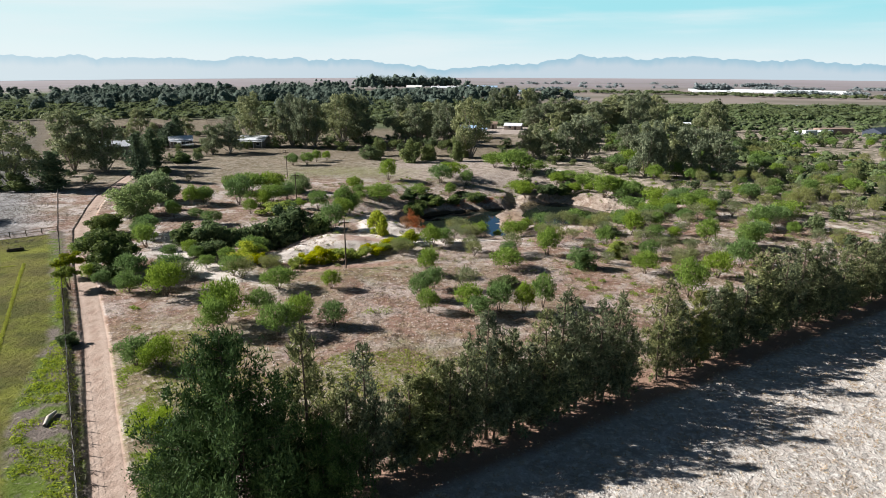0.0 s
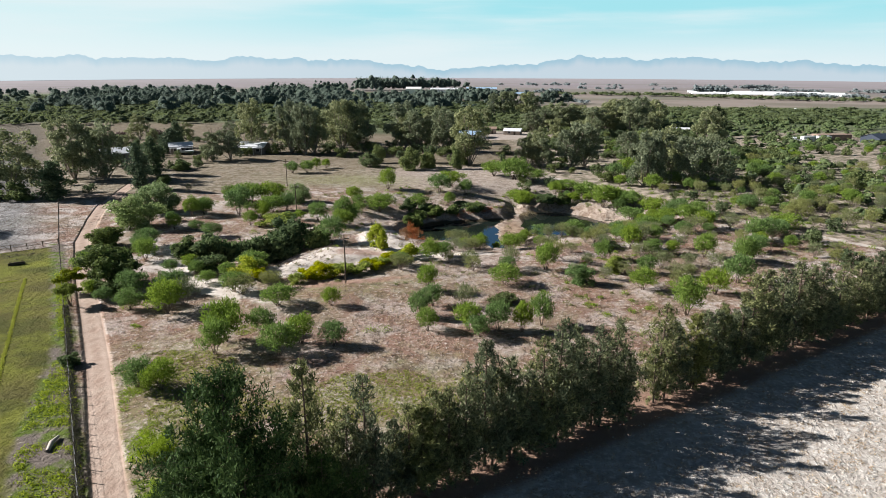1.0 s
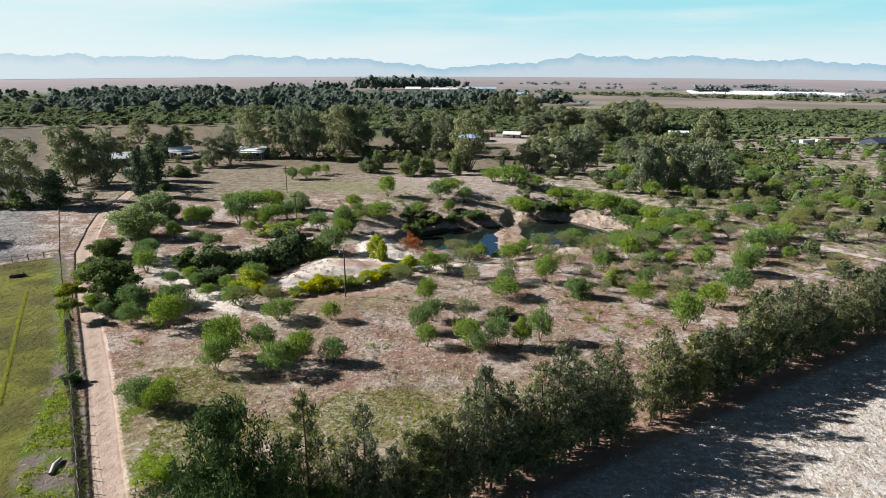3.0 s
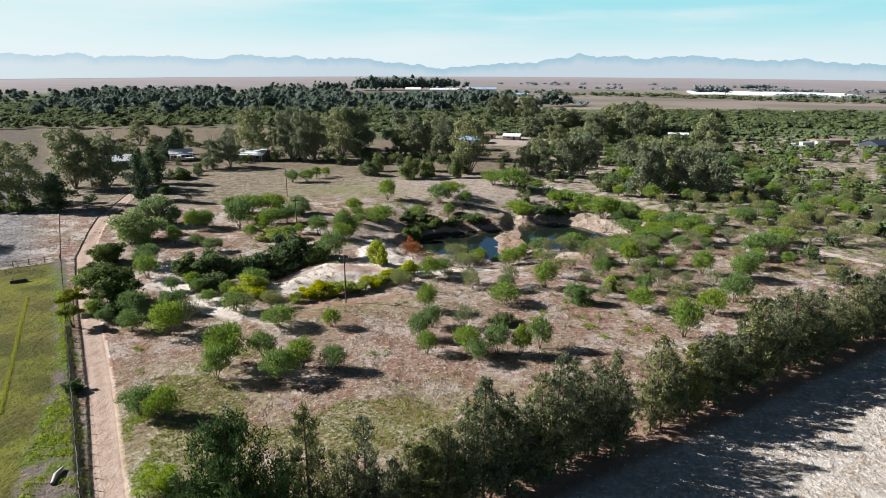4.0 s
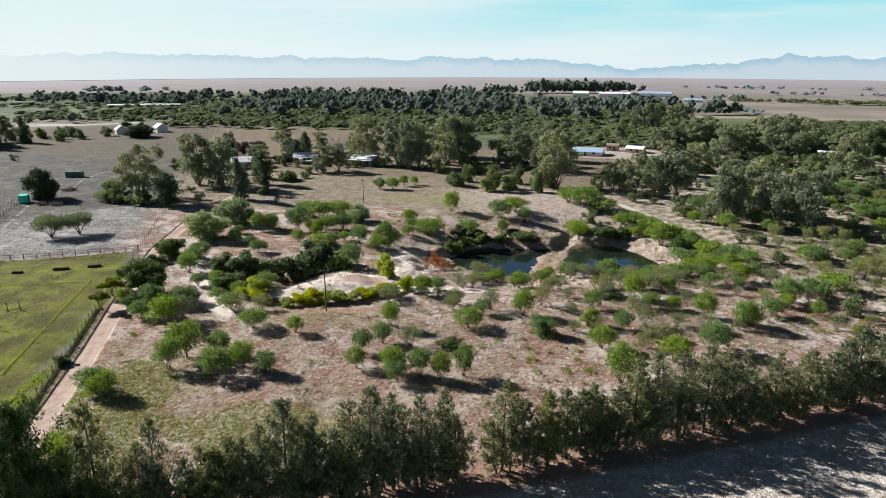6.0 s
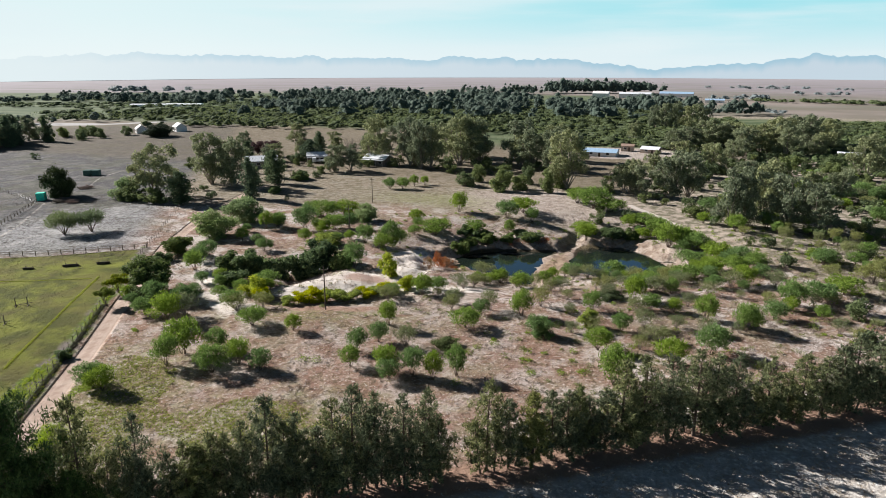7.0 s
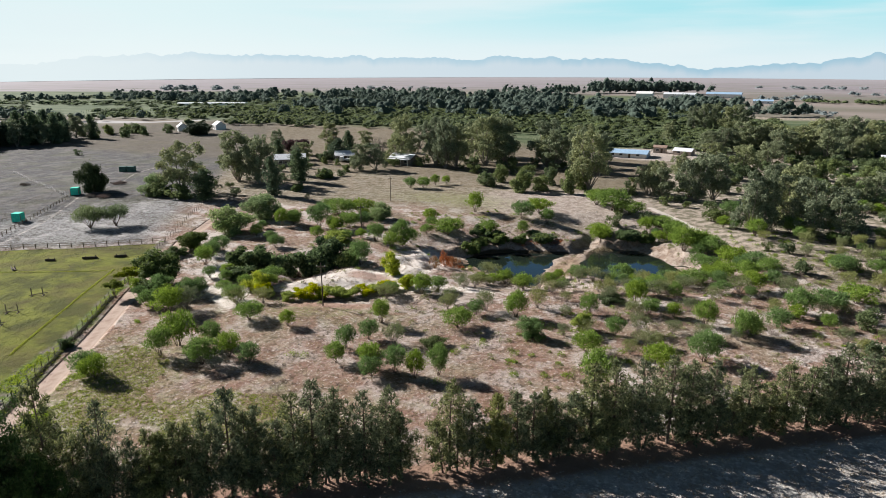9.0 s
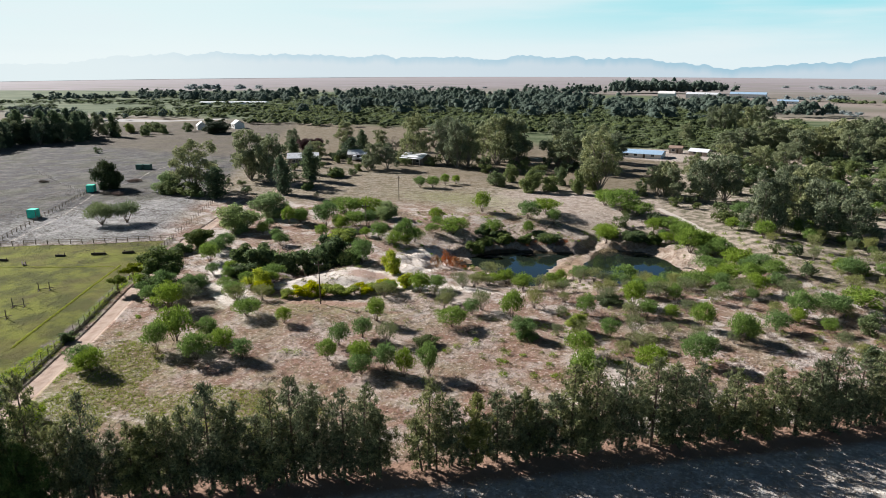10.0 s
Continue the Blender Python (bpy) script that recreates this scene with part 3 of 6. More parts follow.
bumped(nt, bsdf, sums(nt, "MULTIPLY", relief, sums(nt, "MULTIPLY", sums(nt, "MULTIPLY", ramp(nt, zone("road"), 0.35, 0.6, 1.0, 0.25), ramp(nt, zone("sand"), 0.4, 0.7, 1.0, 0.45)), ramp(nt, zone("plain"), 0.3, 0.9, 1.0, 0.0))), 1.0, 0.22)
ground = tagged(new("ground", me), "dry sandy veld with dirt track, grass paddock and stubble fields", "ground", kind="structure")
me.materials.append(gm)

# ---- water ----
wm, nt, bsdf = material("pond_water", 0.04, 0.5)
bsdf.inputs["Base Color"].default_value = (0.012, 0.018, 0.014, 1)
tcw = node(nt, "TexCoord").outputs["Object"]
bumped(nt, bsdf, grain(nt, tcw, 1.2, 3), 0.05, 0.02)


def water_sheet(name, x0, x1, y0, y1):
    m, _, _ = grid_mesh(name, np.linspace(x0, x1, 12), np.linspace(y0, y1, 12), lambda x, y: 0 * x + WATER)
    m.materials.append(wm)
    return tagged(new(name, m), "still dark pond water mirroring the blue sky", "water", kind="structure")


water_sheet("water", -10.5, 16.4, 127.0, 159.0)
water_sheet("water", 16.5, 42.0, 136.0, 169.0)

# ---- backdrop: ranges of hazy mountains at the rim of the plain ----
RIDGE = [(-75, 10), (-62, 14), (-56, 18), (-51, 24), (-48, 61), (-45.7, 71), (-44, 78), (-42.8, 71), (-40.6, 78), (-38, 64), (-36, 74), (-34, 62), (-32.9, 70),
         (-31.2, 59), (-29.8, 43), (-28.7, 59), (-26.9, 63), (-25.8, 44), (-21.8, 51), (-20.6, 61), (-19.1, 32), (-17.4, 30), (-16.5, 62), (-15.4, 62),
         (-13.2, 44), (-11.4, 52), (-10.5, 34), (-6.8, 41), (-4, 23), (-1.1, -7), (0.8, -21)]
RIDGE += [(3.6, -14), (5.5, 6), (8.6, 16), (9.2, 40), (10.6, 52), (11.6, 60), (12.0, 74), (12.5, 56), (15.7, 56), (16.4, 32), (19, 50), (21.1, 58), (23.1, 44),
          (24.7, 44), (26.6, 24), (28.8, 44), (30.7, 21), (33, 6), (40, 20), (55, 30), (75, 10)]


def range_of_hills(dist, tops, low, jag, seed, tone):
    az = np.linspace(-75, 75, 1400)
    top = np.interp(az, [a for a, _ in tops], [h for _, h in tops])
    top = top + jag * (rough(az, 0 * az, 1.1, seed) + 0.8 * rough(az, 0 * az, 0.45, seed + 1) + 0.5 * rough(az, 0 * az, 0.2, seed + 2))
    a = np.radians(az - 0.95)
    x, y = 20 + dist * np.sin(a), dist * np.cos(a)
    co = np.concatenate([np.stack([x, y, 0 * x + low], 1), np.stack([x, y, top], 1), np.stack([x * 1.02, y * 1.02, top - 20], 1)])
    n = len(az)
    i = np.arange(n - 1)
    quads = np.concatenate([np.stack([i, i + 1, i + 1 + n, i + n], 1), np.stack([i + n, i + 1 + n, i + 1 + 2 * n, i + 2 * n], 1)])
    m = raw_mesh("backdrop", co, quads)
    at = m.attributes.new("below", "FLOAT", "POINT")
    at.data.foreach_set("value", np.concatenate([top - low, 0 * top, 0 * top]).astype(np.float32))
    bm, nt, bsdf = material("glowing_haze_mountain", 1.0, 0.0)
    bsdf.inputs["Base Color"].default_value = (0, 0, 0, 1)
    pos = node(nt, "SeparateXYZ")
    link(nt, node(nt, "TexCoord").outputs["Object"], pos.inputs[0])
    a = nt.nodes.new("ShaderNodeAttribute")
    a.attribute_name = "below"
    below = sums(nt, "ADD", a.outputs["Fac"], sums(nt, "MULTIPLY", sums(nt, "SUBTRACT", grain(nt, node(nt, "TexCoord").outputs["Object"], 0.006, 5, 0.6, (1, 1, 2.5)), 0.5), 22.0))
    # haze and sunward glare are put into the colour, which glows by itself
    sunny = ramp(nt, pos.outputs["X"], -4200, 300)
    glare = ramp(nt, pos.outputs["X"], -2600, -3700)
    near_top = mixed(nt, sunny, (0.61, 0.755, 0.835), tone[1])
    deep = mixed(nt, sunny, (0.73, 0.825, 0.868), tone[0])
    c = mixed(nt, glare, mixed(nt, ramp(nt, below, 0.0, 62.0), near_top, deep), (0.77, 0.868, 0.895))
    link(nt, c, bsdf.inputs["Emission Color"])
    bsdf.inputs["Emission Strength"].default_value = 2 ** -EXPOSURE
    m.materials.append(bm)
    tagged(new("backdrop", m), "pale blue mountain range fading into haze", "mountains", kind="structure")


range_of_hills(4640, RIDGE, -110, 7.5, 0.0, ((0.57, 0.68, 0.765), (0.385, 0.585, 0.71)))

# ---- plants ----
rng = np.random.default_rng(7)


def unit(v):
    return v / np.maximum(np.linalg.norm(v, axis=-1, keepdims=True), 1e-6)


def sprays(centres, outward, length, width, lift=0.2, wild=1.0, shell=0.0):
    """Leaf sprays: one pointed blade for each centre, pointing mostly outward, or (a share of them) lying flat on the crown."""
    n = len(centres)
    way = unit(outward + wild * rng.normal(size=(n, 3)) * 0.8 + (0, 0, lift))
    across = unit(np.cross(way, rng.normal(size=(n, 3))))
    if shell:
        flat = rng.uniform(size=(n, 1)) < shell
        face = unit(outward + rng.normal(size=(n, 3)) * 0.42)
        lie = unit(np.cross(face, rng.normal(size=(n, 3))))
        way, across = np.where(flat, lie, way), np.where(flat, np.cross(face, lie), across)
    ln = length * rng.uniform(0.6, 1.35, (n, 1))
    wd = width * rng.uniform(0.6, 1.35, (n, 1))
    co = np.stack([centres - way * ln * 0.5 - across * wd * 0.5, centres - way * ln * 0.5 + across * wd * 0.5, centres + way * ln * 0.5], 1).reshape(-1, 3)
    return co, np.arange(3 * n).reshape(-1, 3)


def clumps_of(clumps, count, stray=0.22):
    """Points in and mostly near the skin of a number of balls (x, y, z, radius, flatness), with the outward ways."""
    c = np.array(clumps, float)
    share = c[:, 3] ** 2
    pick = rng.choice(len(c), count, p=share / share.sum())
    out = unit(rng.normal(size=(count, 3)))
    r = rng.uniform(0.25, 1.0, count) ** 0.5 * rng.uniform(0.85, 1.12, count)
    r = np.where(rng.uniform(size=count) < stray, r * rng.uniform(1.0, 1.45, count), r)
    at = c[pick, :3] + out * (c[pick, 3] * r)[:, None] * np.stack([np.ones(count), np.ones(count), c[pick, 4]], 1)
    return at, out


def tube(points, radii, sides=6):
    """A tapered limb through the points."""
    p, n = np.array(points, float), len(points)
    way = unit(np.gradient(p, axis=0))
    ref = np.where(np.abs(way[:, 2:]) > 0.9, [[1.0, 0, 0]], [[0, 0, 1.0]])
    a = unit(np.cross(way, ref))
    b = np.cross(way, a)
    ang = np.arange(sides) * 2 * math.pi / sides
    co = (p[:, None] + np.array(radii)[:, None, None] * (a[:, None] * np.cos(ang)[:, None] + b[:, None] * np.sin(ang)[:, None])).reshape(-1, 3)
    quads = [(i * sides + j, i * sides + (j + 1) % sides, (i + 1) * sides + (j + 1) % sides, (i + 1) * sides + j) for i in range(n - 1) for j in range(sides)]
    return co, np.array(quads)


def joined(pieces):
    cos, quads, base = [], [], 0
    for co, q in pieces:
        cos.append(co)
        quads.append(q + base)
        base += len(co)
    return np.concatenate(cos), np.concatenate(quads)


def part(name, data, mat, parent, label=""):
    """One mesh object under a thing or a part; data is a mesh, a bmesh or (points, faces)."""
    if isinstance(data, bmesh.types.BMesh):
        m = bpy.data.meshes.new(name)
        data.to_mesh(m)
        data.free()
    elif isinstance(data, tuple):
        m = raw_mesh(name, *data, smooth_shade=False)
    else:
        m = data
    if not m.materials:
        m.materials.append(mat)
    ob = new(name, m)
    ob.parent = parent
    if label:
        ob["label"] = label
    return ob


def limb(a, b, r0, r1, sag=0.15, steps=5, sides=5):
    a, b = np.array(a, float), np.array(b, float)
    t = np.linspace(0, 1, steps)[:, None]
    bend = rng.normal(size=3) * np.linalg.norm(b - a) * sag
    pts = a + (b - a) * t + bend * t * (1 - t)
    return tube(pts, np.linspace(r0, r1, steps), sides)


def bushy(height, radius, stems, clump_count, leaf_count, leaf, width, leaf_mat, bark, low=0.25, flat=0.75, lift=0.3, stem_r=0.06, wild=1.0, label="", kind_name="tree", shell=0.6):
    """A bush or small tree of unit plan: several stems from one foot and an uneven crown of clumps."""
    root = new(kind_name)
    clumps, stems_co = [], []
    mid, half = height * (1 + low) / 2, height * (1 - low) / 2
    if low < 0.06:                                        # a dome that reaches the ground
        mid, half = height * 0.40, height * 0.60
    for i in range(clump_count):
        way = unit(rng.normal(size=3))
        way[2] = abs(way[2]) if rng.uniform() < (0.45 if low > 0.1 else 0.15) else way[2]
        q, cr = rng.uniform(0.40, 0.86), rng.uniform(0.20, 0.36)
        wide = 1.0 - (0.35 if low > 0.1 else 0.1) * max(0.0, -way[2])
        clumps.append((way[0] * radius * q * wide, way[1] * radius * q * wide, mid + way[2] * half * q, radius * cr, flat * half / radius))
    clumps.append((0, 0, mid, radius * 0.45, flat * half / radius))
    for i in range(stems):
        c = clumps[rng.integers(len(clumps))]
        stems_co.append(limb((rng.normal() * 0.08, rng.normal() * 0.08, -0.1), (c[0] * 0.8, c[1] * 0.8, c[2]), stem_r, stem_r * 0.3))
    part("trunk", joined(stems_co), bark, root)
    at, out = clumps_of(clumps, leaf_count)
    keep = at[:, 2] > 0.05
    part("crown", sprays(at[keep], out[keep], leaf, width, lift, wild, shell), leaf_mat, root, label)
    return root


def gum_tree(height, radius, leaf_count, leaf_mat, bark):
    """A tall tree: trunk, forked limbs, billowing clumps with gaps between."""
    root = new("tree")
    clumps, wood = [], []
    foot = np.array([0, 0, -0.2])
    lobes = rng.integers(8, 11)
    for f in range(lobes):
        a = f * 2.4 + rng.uniform(-0.5, 0.5)
        rise = 0.17 + 0.62 * f / (lobes - 1)
        off = radius * rng.uniform(0.3, 0.64) * (1.0 if f < lobes - 1 else 0.25)
        mid = np.array([math.cos(a) * off, math.sin(a) * off, height * rise])
        lr = radius * rng.uniform(0.36, 0.52) * (1.12 - 0.35 * rise)
        wood.append(limb(foot + rng.normal(size=3) * (0.2, 0.2, 0), mid, 0.22, 0.06, 0.08, 7, 6))
        for k in range(11):
            way = unit(rng.normal(size=3))
            way[2] = way[2] if way[2] > -0.45 else -way[2]
            tip = mid + way * lr * rng.uniform(0.55, 0.9) * (1, 1, 1.15)
            if k % 3 == 0:
                wood.append(limb(mid, tip, 0.07, 0.02, 0.15))
            clumps.append((*tip, lr * rng.uniform(0.30, 0.48), 0.9))
    clumps = [(x, y, min(z, height - r * 0.7), r, f) for x, y, z, r, f in clumps]
    part("trunk", joined(wood), bark, root)
    at, out = clumps_of(clumps, leaf_count, 0.08)
    part("crown", sprays(at, out, radius * 0.07, radius * 0.056, -0.25, 1.0, 0.88), leaf_mat, root)
    return root


def plume_tree(height, radius, leaf_count, leaf, width, leaf_mat, bark, low=0.08, stems=2, branches=70, power=0.6, lift=0.6, fuzz=0.10):
    """A feathery tree: leaders with many rising side branches, each set with fine sprays."""
    root = new("tree")
    wood, starts, ends, weight = [], [], [], []
    for s in range(stems):
        off = rng.normal(size=2) * (0.4 if s else 0.1)
        top = height * (1.0 if s == 0 else rng.uniform(0.66, 0.9))
        lean = rng.normal(size=2) * 0.25
        wood.append(limb((off[0], off[1], -0.2), (off[0] + lean[0], off[1] + lean[1], top * 0.97), 0.12, 0.02, 0.02, 7, 5))
        for k in range(branches):
            t = low + (0.99 - low) * rng.uniform(0, 1) ** 1.1
            reach = radius * (1 - t) ** power * min(1.0, 0.45 + 2.0 * (t - low)) * rng.uniform(0.3, 1.25) + 0.08
            a = rng.uniform(0, 2 * math.pi)
            base = np.array([off[0] + lean[0] * t, off[1] + lean[1] * t, top * t])
            rise = reach * rng.uniform(0.25, 0.9) if t > 0.25 else reach * rng.uniform(-0.25, 0.3)
            tip = base + (math.cos(a) * reach, math.sin(a) * reach, rise)
            if k % 3 == 0:
                wood.append(limb(base, tip, 0.03, 0.008, 0.1, 3, 3))
            starts.append(base)
            ends.append(tip)
            weight.append(reach + 0.15)
    part("trunk", joined(wood), bark, root)
    starts, ends, weight = np.array(starts), np.array(ends), np.array(weight)
    pick = rng.choice(len(starts), leaf_count, p=weight / weight.sum())
    u = rng.uniform(0.12, 1.05, (leaf_count, 1)) ** 0.8
    way = ends[pick] - starts[pick]
    at = starts[pick] + way * u + rng.normal(size=(leaf_count, 3)) * (fuzz + 0.11 * weight[pick][:, None]) * (1.15 - 0.5 * u)
    at[:, 2] = np.clip(at[:, 2], 0.15, height + 0.15)
    part("crown", sprays(at, unit(way), leaf, width, lift, 0.9), leaf_mat, root)
    return root


def tufted_tree(height, radius, leaf_count, leaf, width, leaf_mat, bark, branches=(40, 24), tuft=(0.17, 0.20), low=0.14, power=0.8):
    """An open, see-through tree: a straight trunk, thin rising branches and tufts of needles along and at the end of them."""
    root = new("tree")
    wood, tufts_at, size = [], [], []
    for s in range(2):
        off = rng.normal(size=2) * (0.5 if s else 0.08)
        top = height * (1.0 if s == 0 else rng.uniform(0.6, 0.88))
        lean = rng.normal(size=2) * 0.3
        wood.append(limb((off[0] * 0.5, off[1] * 0.5, -0.2), (off[0] + lean[0], off[1] + lean[1], top * 0.97), 0.12, 0.02, 0.02, 8, 5))
        for k in range(branches[s]):
            t = rng.uniform(low, 0.99)
            swell = min(1.0, 0.55 + 2.0 * (t - low)) * (1 - t) ** power * 1.35 + 0.09
            reach = radius * swell * rng.uniform(0.4, 1.15) * (0.85 if s else 1.0)
            a = rng.uniform(0, 2 * math.pi)
            base = np.array([off[0] * 0.5 + (off[0] * 0.5 + lean[0]) * t, off[1] * 0.5 + (off[1] * 0.5 + lean[1]) * t, top * t * 0.95])
            tip = base + (math.cos(a) * reach, math.sin(a) * reach, reach * rng.uniform(0.15, 0.7))
            wood.append(limb(base, tip, 0.03, 0.008, 0.12, 4, 3))
            for q in (0.4, 0.7, 1.0):
                tufts_at.append(base + (tip - base) * q)
                size.append((tuft[0] + tuft[1] * reach * rng.uniform(0.7, 1.2)) * (0.75 + 0.25 * q))
        for q in (0.85, 0.92, 0.98):
            tufts_at.append(np.array([off[0] * q + lean[0] * q, off[1] * q + lean[1] * q, top * q]))
            size.append(0.24)
    part("trunk", joined(wood), bark, root)
    tufts_at, size = np.array(tufts_at), np.array(size)
    pick = rng.choice(len(size), leaf_count, p=size ** 1.6 / (size ** 1.6).sum())
    out = rng.normal(size=(leaf_count, 3))
    at = tufts_at[pick] + out * size[pick][:, None] * (0.55, 0.55, 0.75)
    at[:, 2] = np.clip(at[:, 2], 0.2, height + 0.15)
    part("crown", sprays(at, unit(out) * 0.5, leaf, width, 0.75, 0.8), leaf_mat, root)
    return root


def fan_bush(height, radius, stems, clump_count, leaf_count, leaf, width, leaf_mat, bark, low=0.42, stem_r=0.045, twigs=0):
    """A small tree that fans out from its foot: bare leaning stems below, an uneven umbrella of fine upright foliage above."""
    root = new("tree")
    clumps, wood = [], []
    turn = rng.uniform(0, 6.28)
    for i in range(clump_count):
        q = math.sqrt((i + 0.5) / clump_count) * rng.uniform(0.8, 1.02)
        a = turn + i * 2.4 + rng.normal() * 0.25
        dome = math.sqrt(max(0.0, 1 - 0.82 * q * q))
        z = height * (low + 0.10 + (0.80 - low) * dome * rng.uniform(0.72, 1.08))
        cr = radius * rng.uniform(0.22, 0.36)
        clumps.append((math.cos(a) * radius * q * 0.82, math.sin(a) * radius * q * 0.82, min(z, height - cr * 0.5), cr, rng.uniform(0.8, 1.1)))
        if i % 2 == 0:
            clumps.append((clumps[-1][0] * rng.uniform(0.65, 1.0), clumps[-1][1] * rng.uniform(0.65, 1.0), height * (low + 0.08) + 0.4 * (clumps[-1][2] - height * low), cr * 0.85, 0.9))
    for i in range(stems):
        c = clumps[(i * 3 + 1) % len(clumps)]
        wood.append(limb((rng.normal() * 0.10, rng.normal() * 0.10, -0.1), (c[0] * 0.9, c[1] * 0.9, c[2]), stem_r, stem_r * 0.3, 0.12))
    for i in range(twigs):
        a, r = rng.uniform(0, 6.28), radius * rng.uniform(0.4, 1.0)
        wood.append(limb((math.cos(a) * r * 0.3, math.sin(a) * r * 0.3, height * 0.25), (math.cos(a) * r, math.sin(a) * r, height * rng.uniform(0.35, 0.85)), stem_r * 0.5, stem_r * 0.2, 0.2, 4, 3))
    part("trunk", joined(wood), bark, root)
    at, out = clumps_of(clumps, leaf_count, 0.12)
    keep = at[:, 2] > 0.06 * height
    part("crown", sprays(at[keep], out[keep] * 0.7, leaf, width, 0.85, 0.55, 0.22), leaf_mat, root)
    return root


def casuarina(height, radius, leaf_count, leaf, width, leaf_mat, bark, leaders=3, low=0.09):
    """A narrow feathery tree: a few leaders from one foot, tiers of rising branches that end in separate upright tufts, trunk bare below."""
    root = new("tree")
    wood, tufts_at, size = [], [], []
    for s in range(leaders):
        a0 = s * 2.2 + rng.uniform(0, 1.2)
        spread = 0.0 if s == 0 else radius * rng.uniform(0.32, 0.6)
        top = height * (1.0 if s == 0 else rng.uniform(0.42, 0.74))
        foot = np.array([math.cos(a0), math.sin(a0), 0]) * spread * 0.55
        tip = np.array([math.cos(a0) * spread + rng.normal() * 0.12, math.sin(a0) * spread + rng.normal() * 0.12, top * 0.97])
        wood.append(limb(foot - (0, 0, 0.2), tip, 0.13 if s == 0 else 0.09, 0.02, 0.02, 8, 5))
        wide = radius * (0.95 if s == 0 else 0.62)
        z, k = low * top * rng.uniform(0.8, 1.5), 0
        while z < top * 0.97:
            t = z / top
            swell = min(1.0, 0.55 + 2.4 * (t - low)) * (1 - t) ** 0.85 * 1.38 + 0.08
            for b in range(3 if t > 0.2 else 2):
                k += 1
                a = k * 2.4 + rng.normal() * 0.35
                reach = wide * swell * rng.uniform(0.55, 1.12)
                base = foot + (tip - foot) * t
                end = base + (math.cos(a) * reach, math.sin(a) * reach, reach * rng.uniform(0.35, 0.95) - (0.25 if t < 0.3 else 0.0))
                wood.append(limb(base, end, 0.028, 0.008, 0.12, 3, 3))
                for q in (0.55, 1.0):
                    tufts_at.append(base + (end - base) * q)
                    size.append((0.15 + 0.17 * reach) * rng.uniform(0.75, 1.25))
            z += rng.uniform(0.30, 0.58)
        for q in (0.92, 0.97):
            tufts_at.append(foot + (tip - foot) * q)
            size.append(0.17)
    part("trunk", joined(wood), bark, root)
    tufts_at, size = np.array(tufts_at), np.array(size)
    pick = rng.choice(len(size), leaf_count, p=size ** 1.7 / (size ** 1.7).sum())
    out = unit(rng.normal(size=(leaf_count, 3)))
    at = tufts_at[pick] + out * (size[pick] * rng.uniform(0.3, 1.05, leaf_count))[:, None] * (0.85, 0.85, 1.35)
    at[:, 2] = np.clip(at[:, 2], 0.25, height + 0.1)
    part("crown", sprays(at, out * 0.6, leaf, width, 0.7, 0.5, 0.15), leaf_mat, root)
    return root


def bare_tree(height, radius):
    """A leafless tree: trunk, forked limbs and many twigs."""
    root = new("tree")
    wood = [limb((0, 0, -0.2), (0.2, 0.1, height * 0.35), 0.2, 0.13, 0.05)]
    part("trunk", joined(wood), BARK_GREY, root)
    twigs = []
    for i in range(9):
        a = i * 2.4
        tip = np.array([math.cos(a) * radius * rng.uniform(0.3, 0.8), math.sin(a) * radius * rng.uniform(0.3, 0.8), height * rng.uniform(0.7, 1.0)])
        fork = np.array([0.2, 0.1, height * rng.uniform(0.25, 0.35)])
        twigs.append(limb(fork, tip, 0.09, 0.025, 0.12))
        for k in range(7):
            p = fork + (tip - fork) * rng.uniform(0.4, 1.0)
            twigs.append(limb(p, p + rng.normal(size=3) * radius * 0.22 + (0, 0, height * 0.07), 0.03, 0.01, 0.15, 4, 3))
    part("branches", joined(twigs), BARK_GREY, root)
    return root


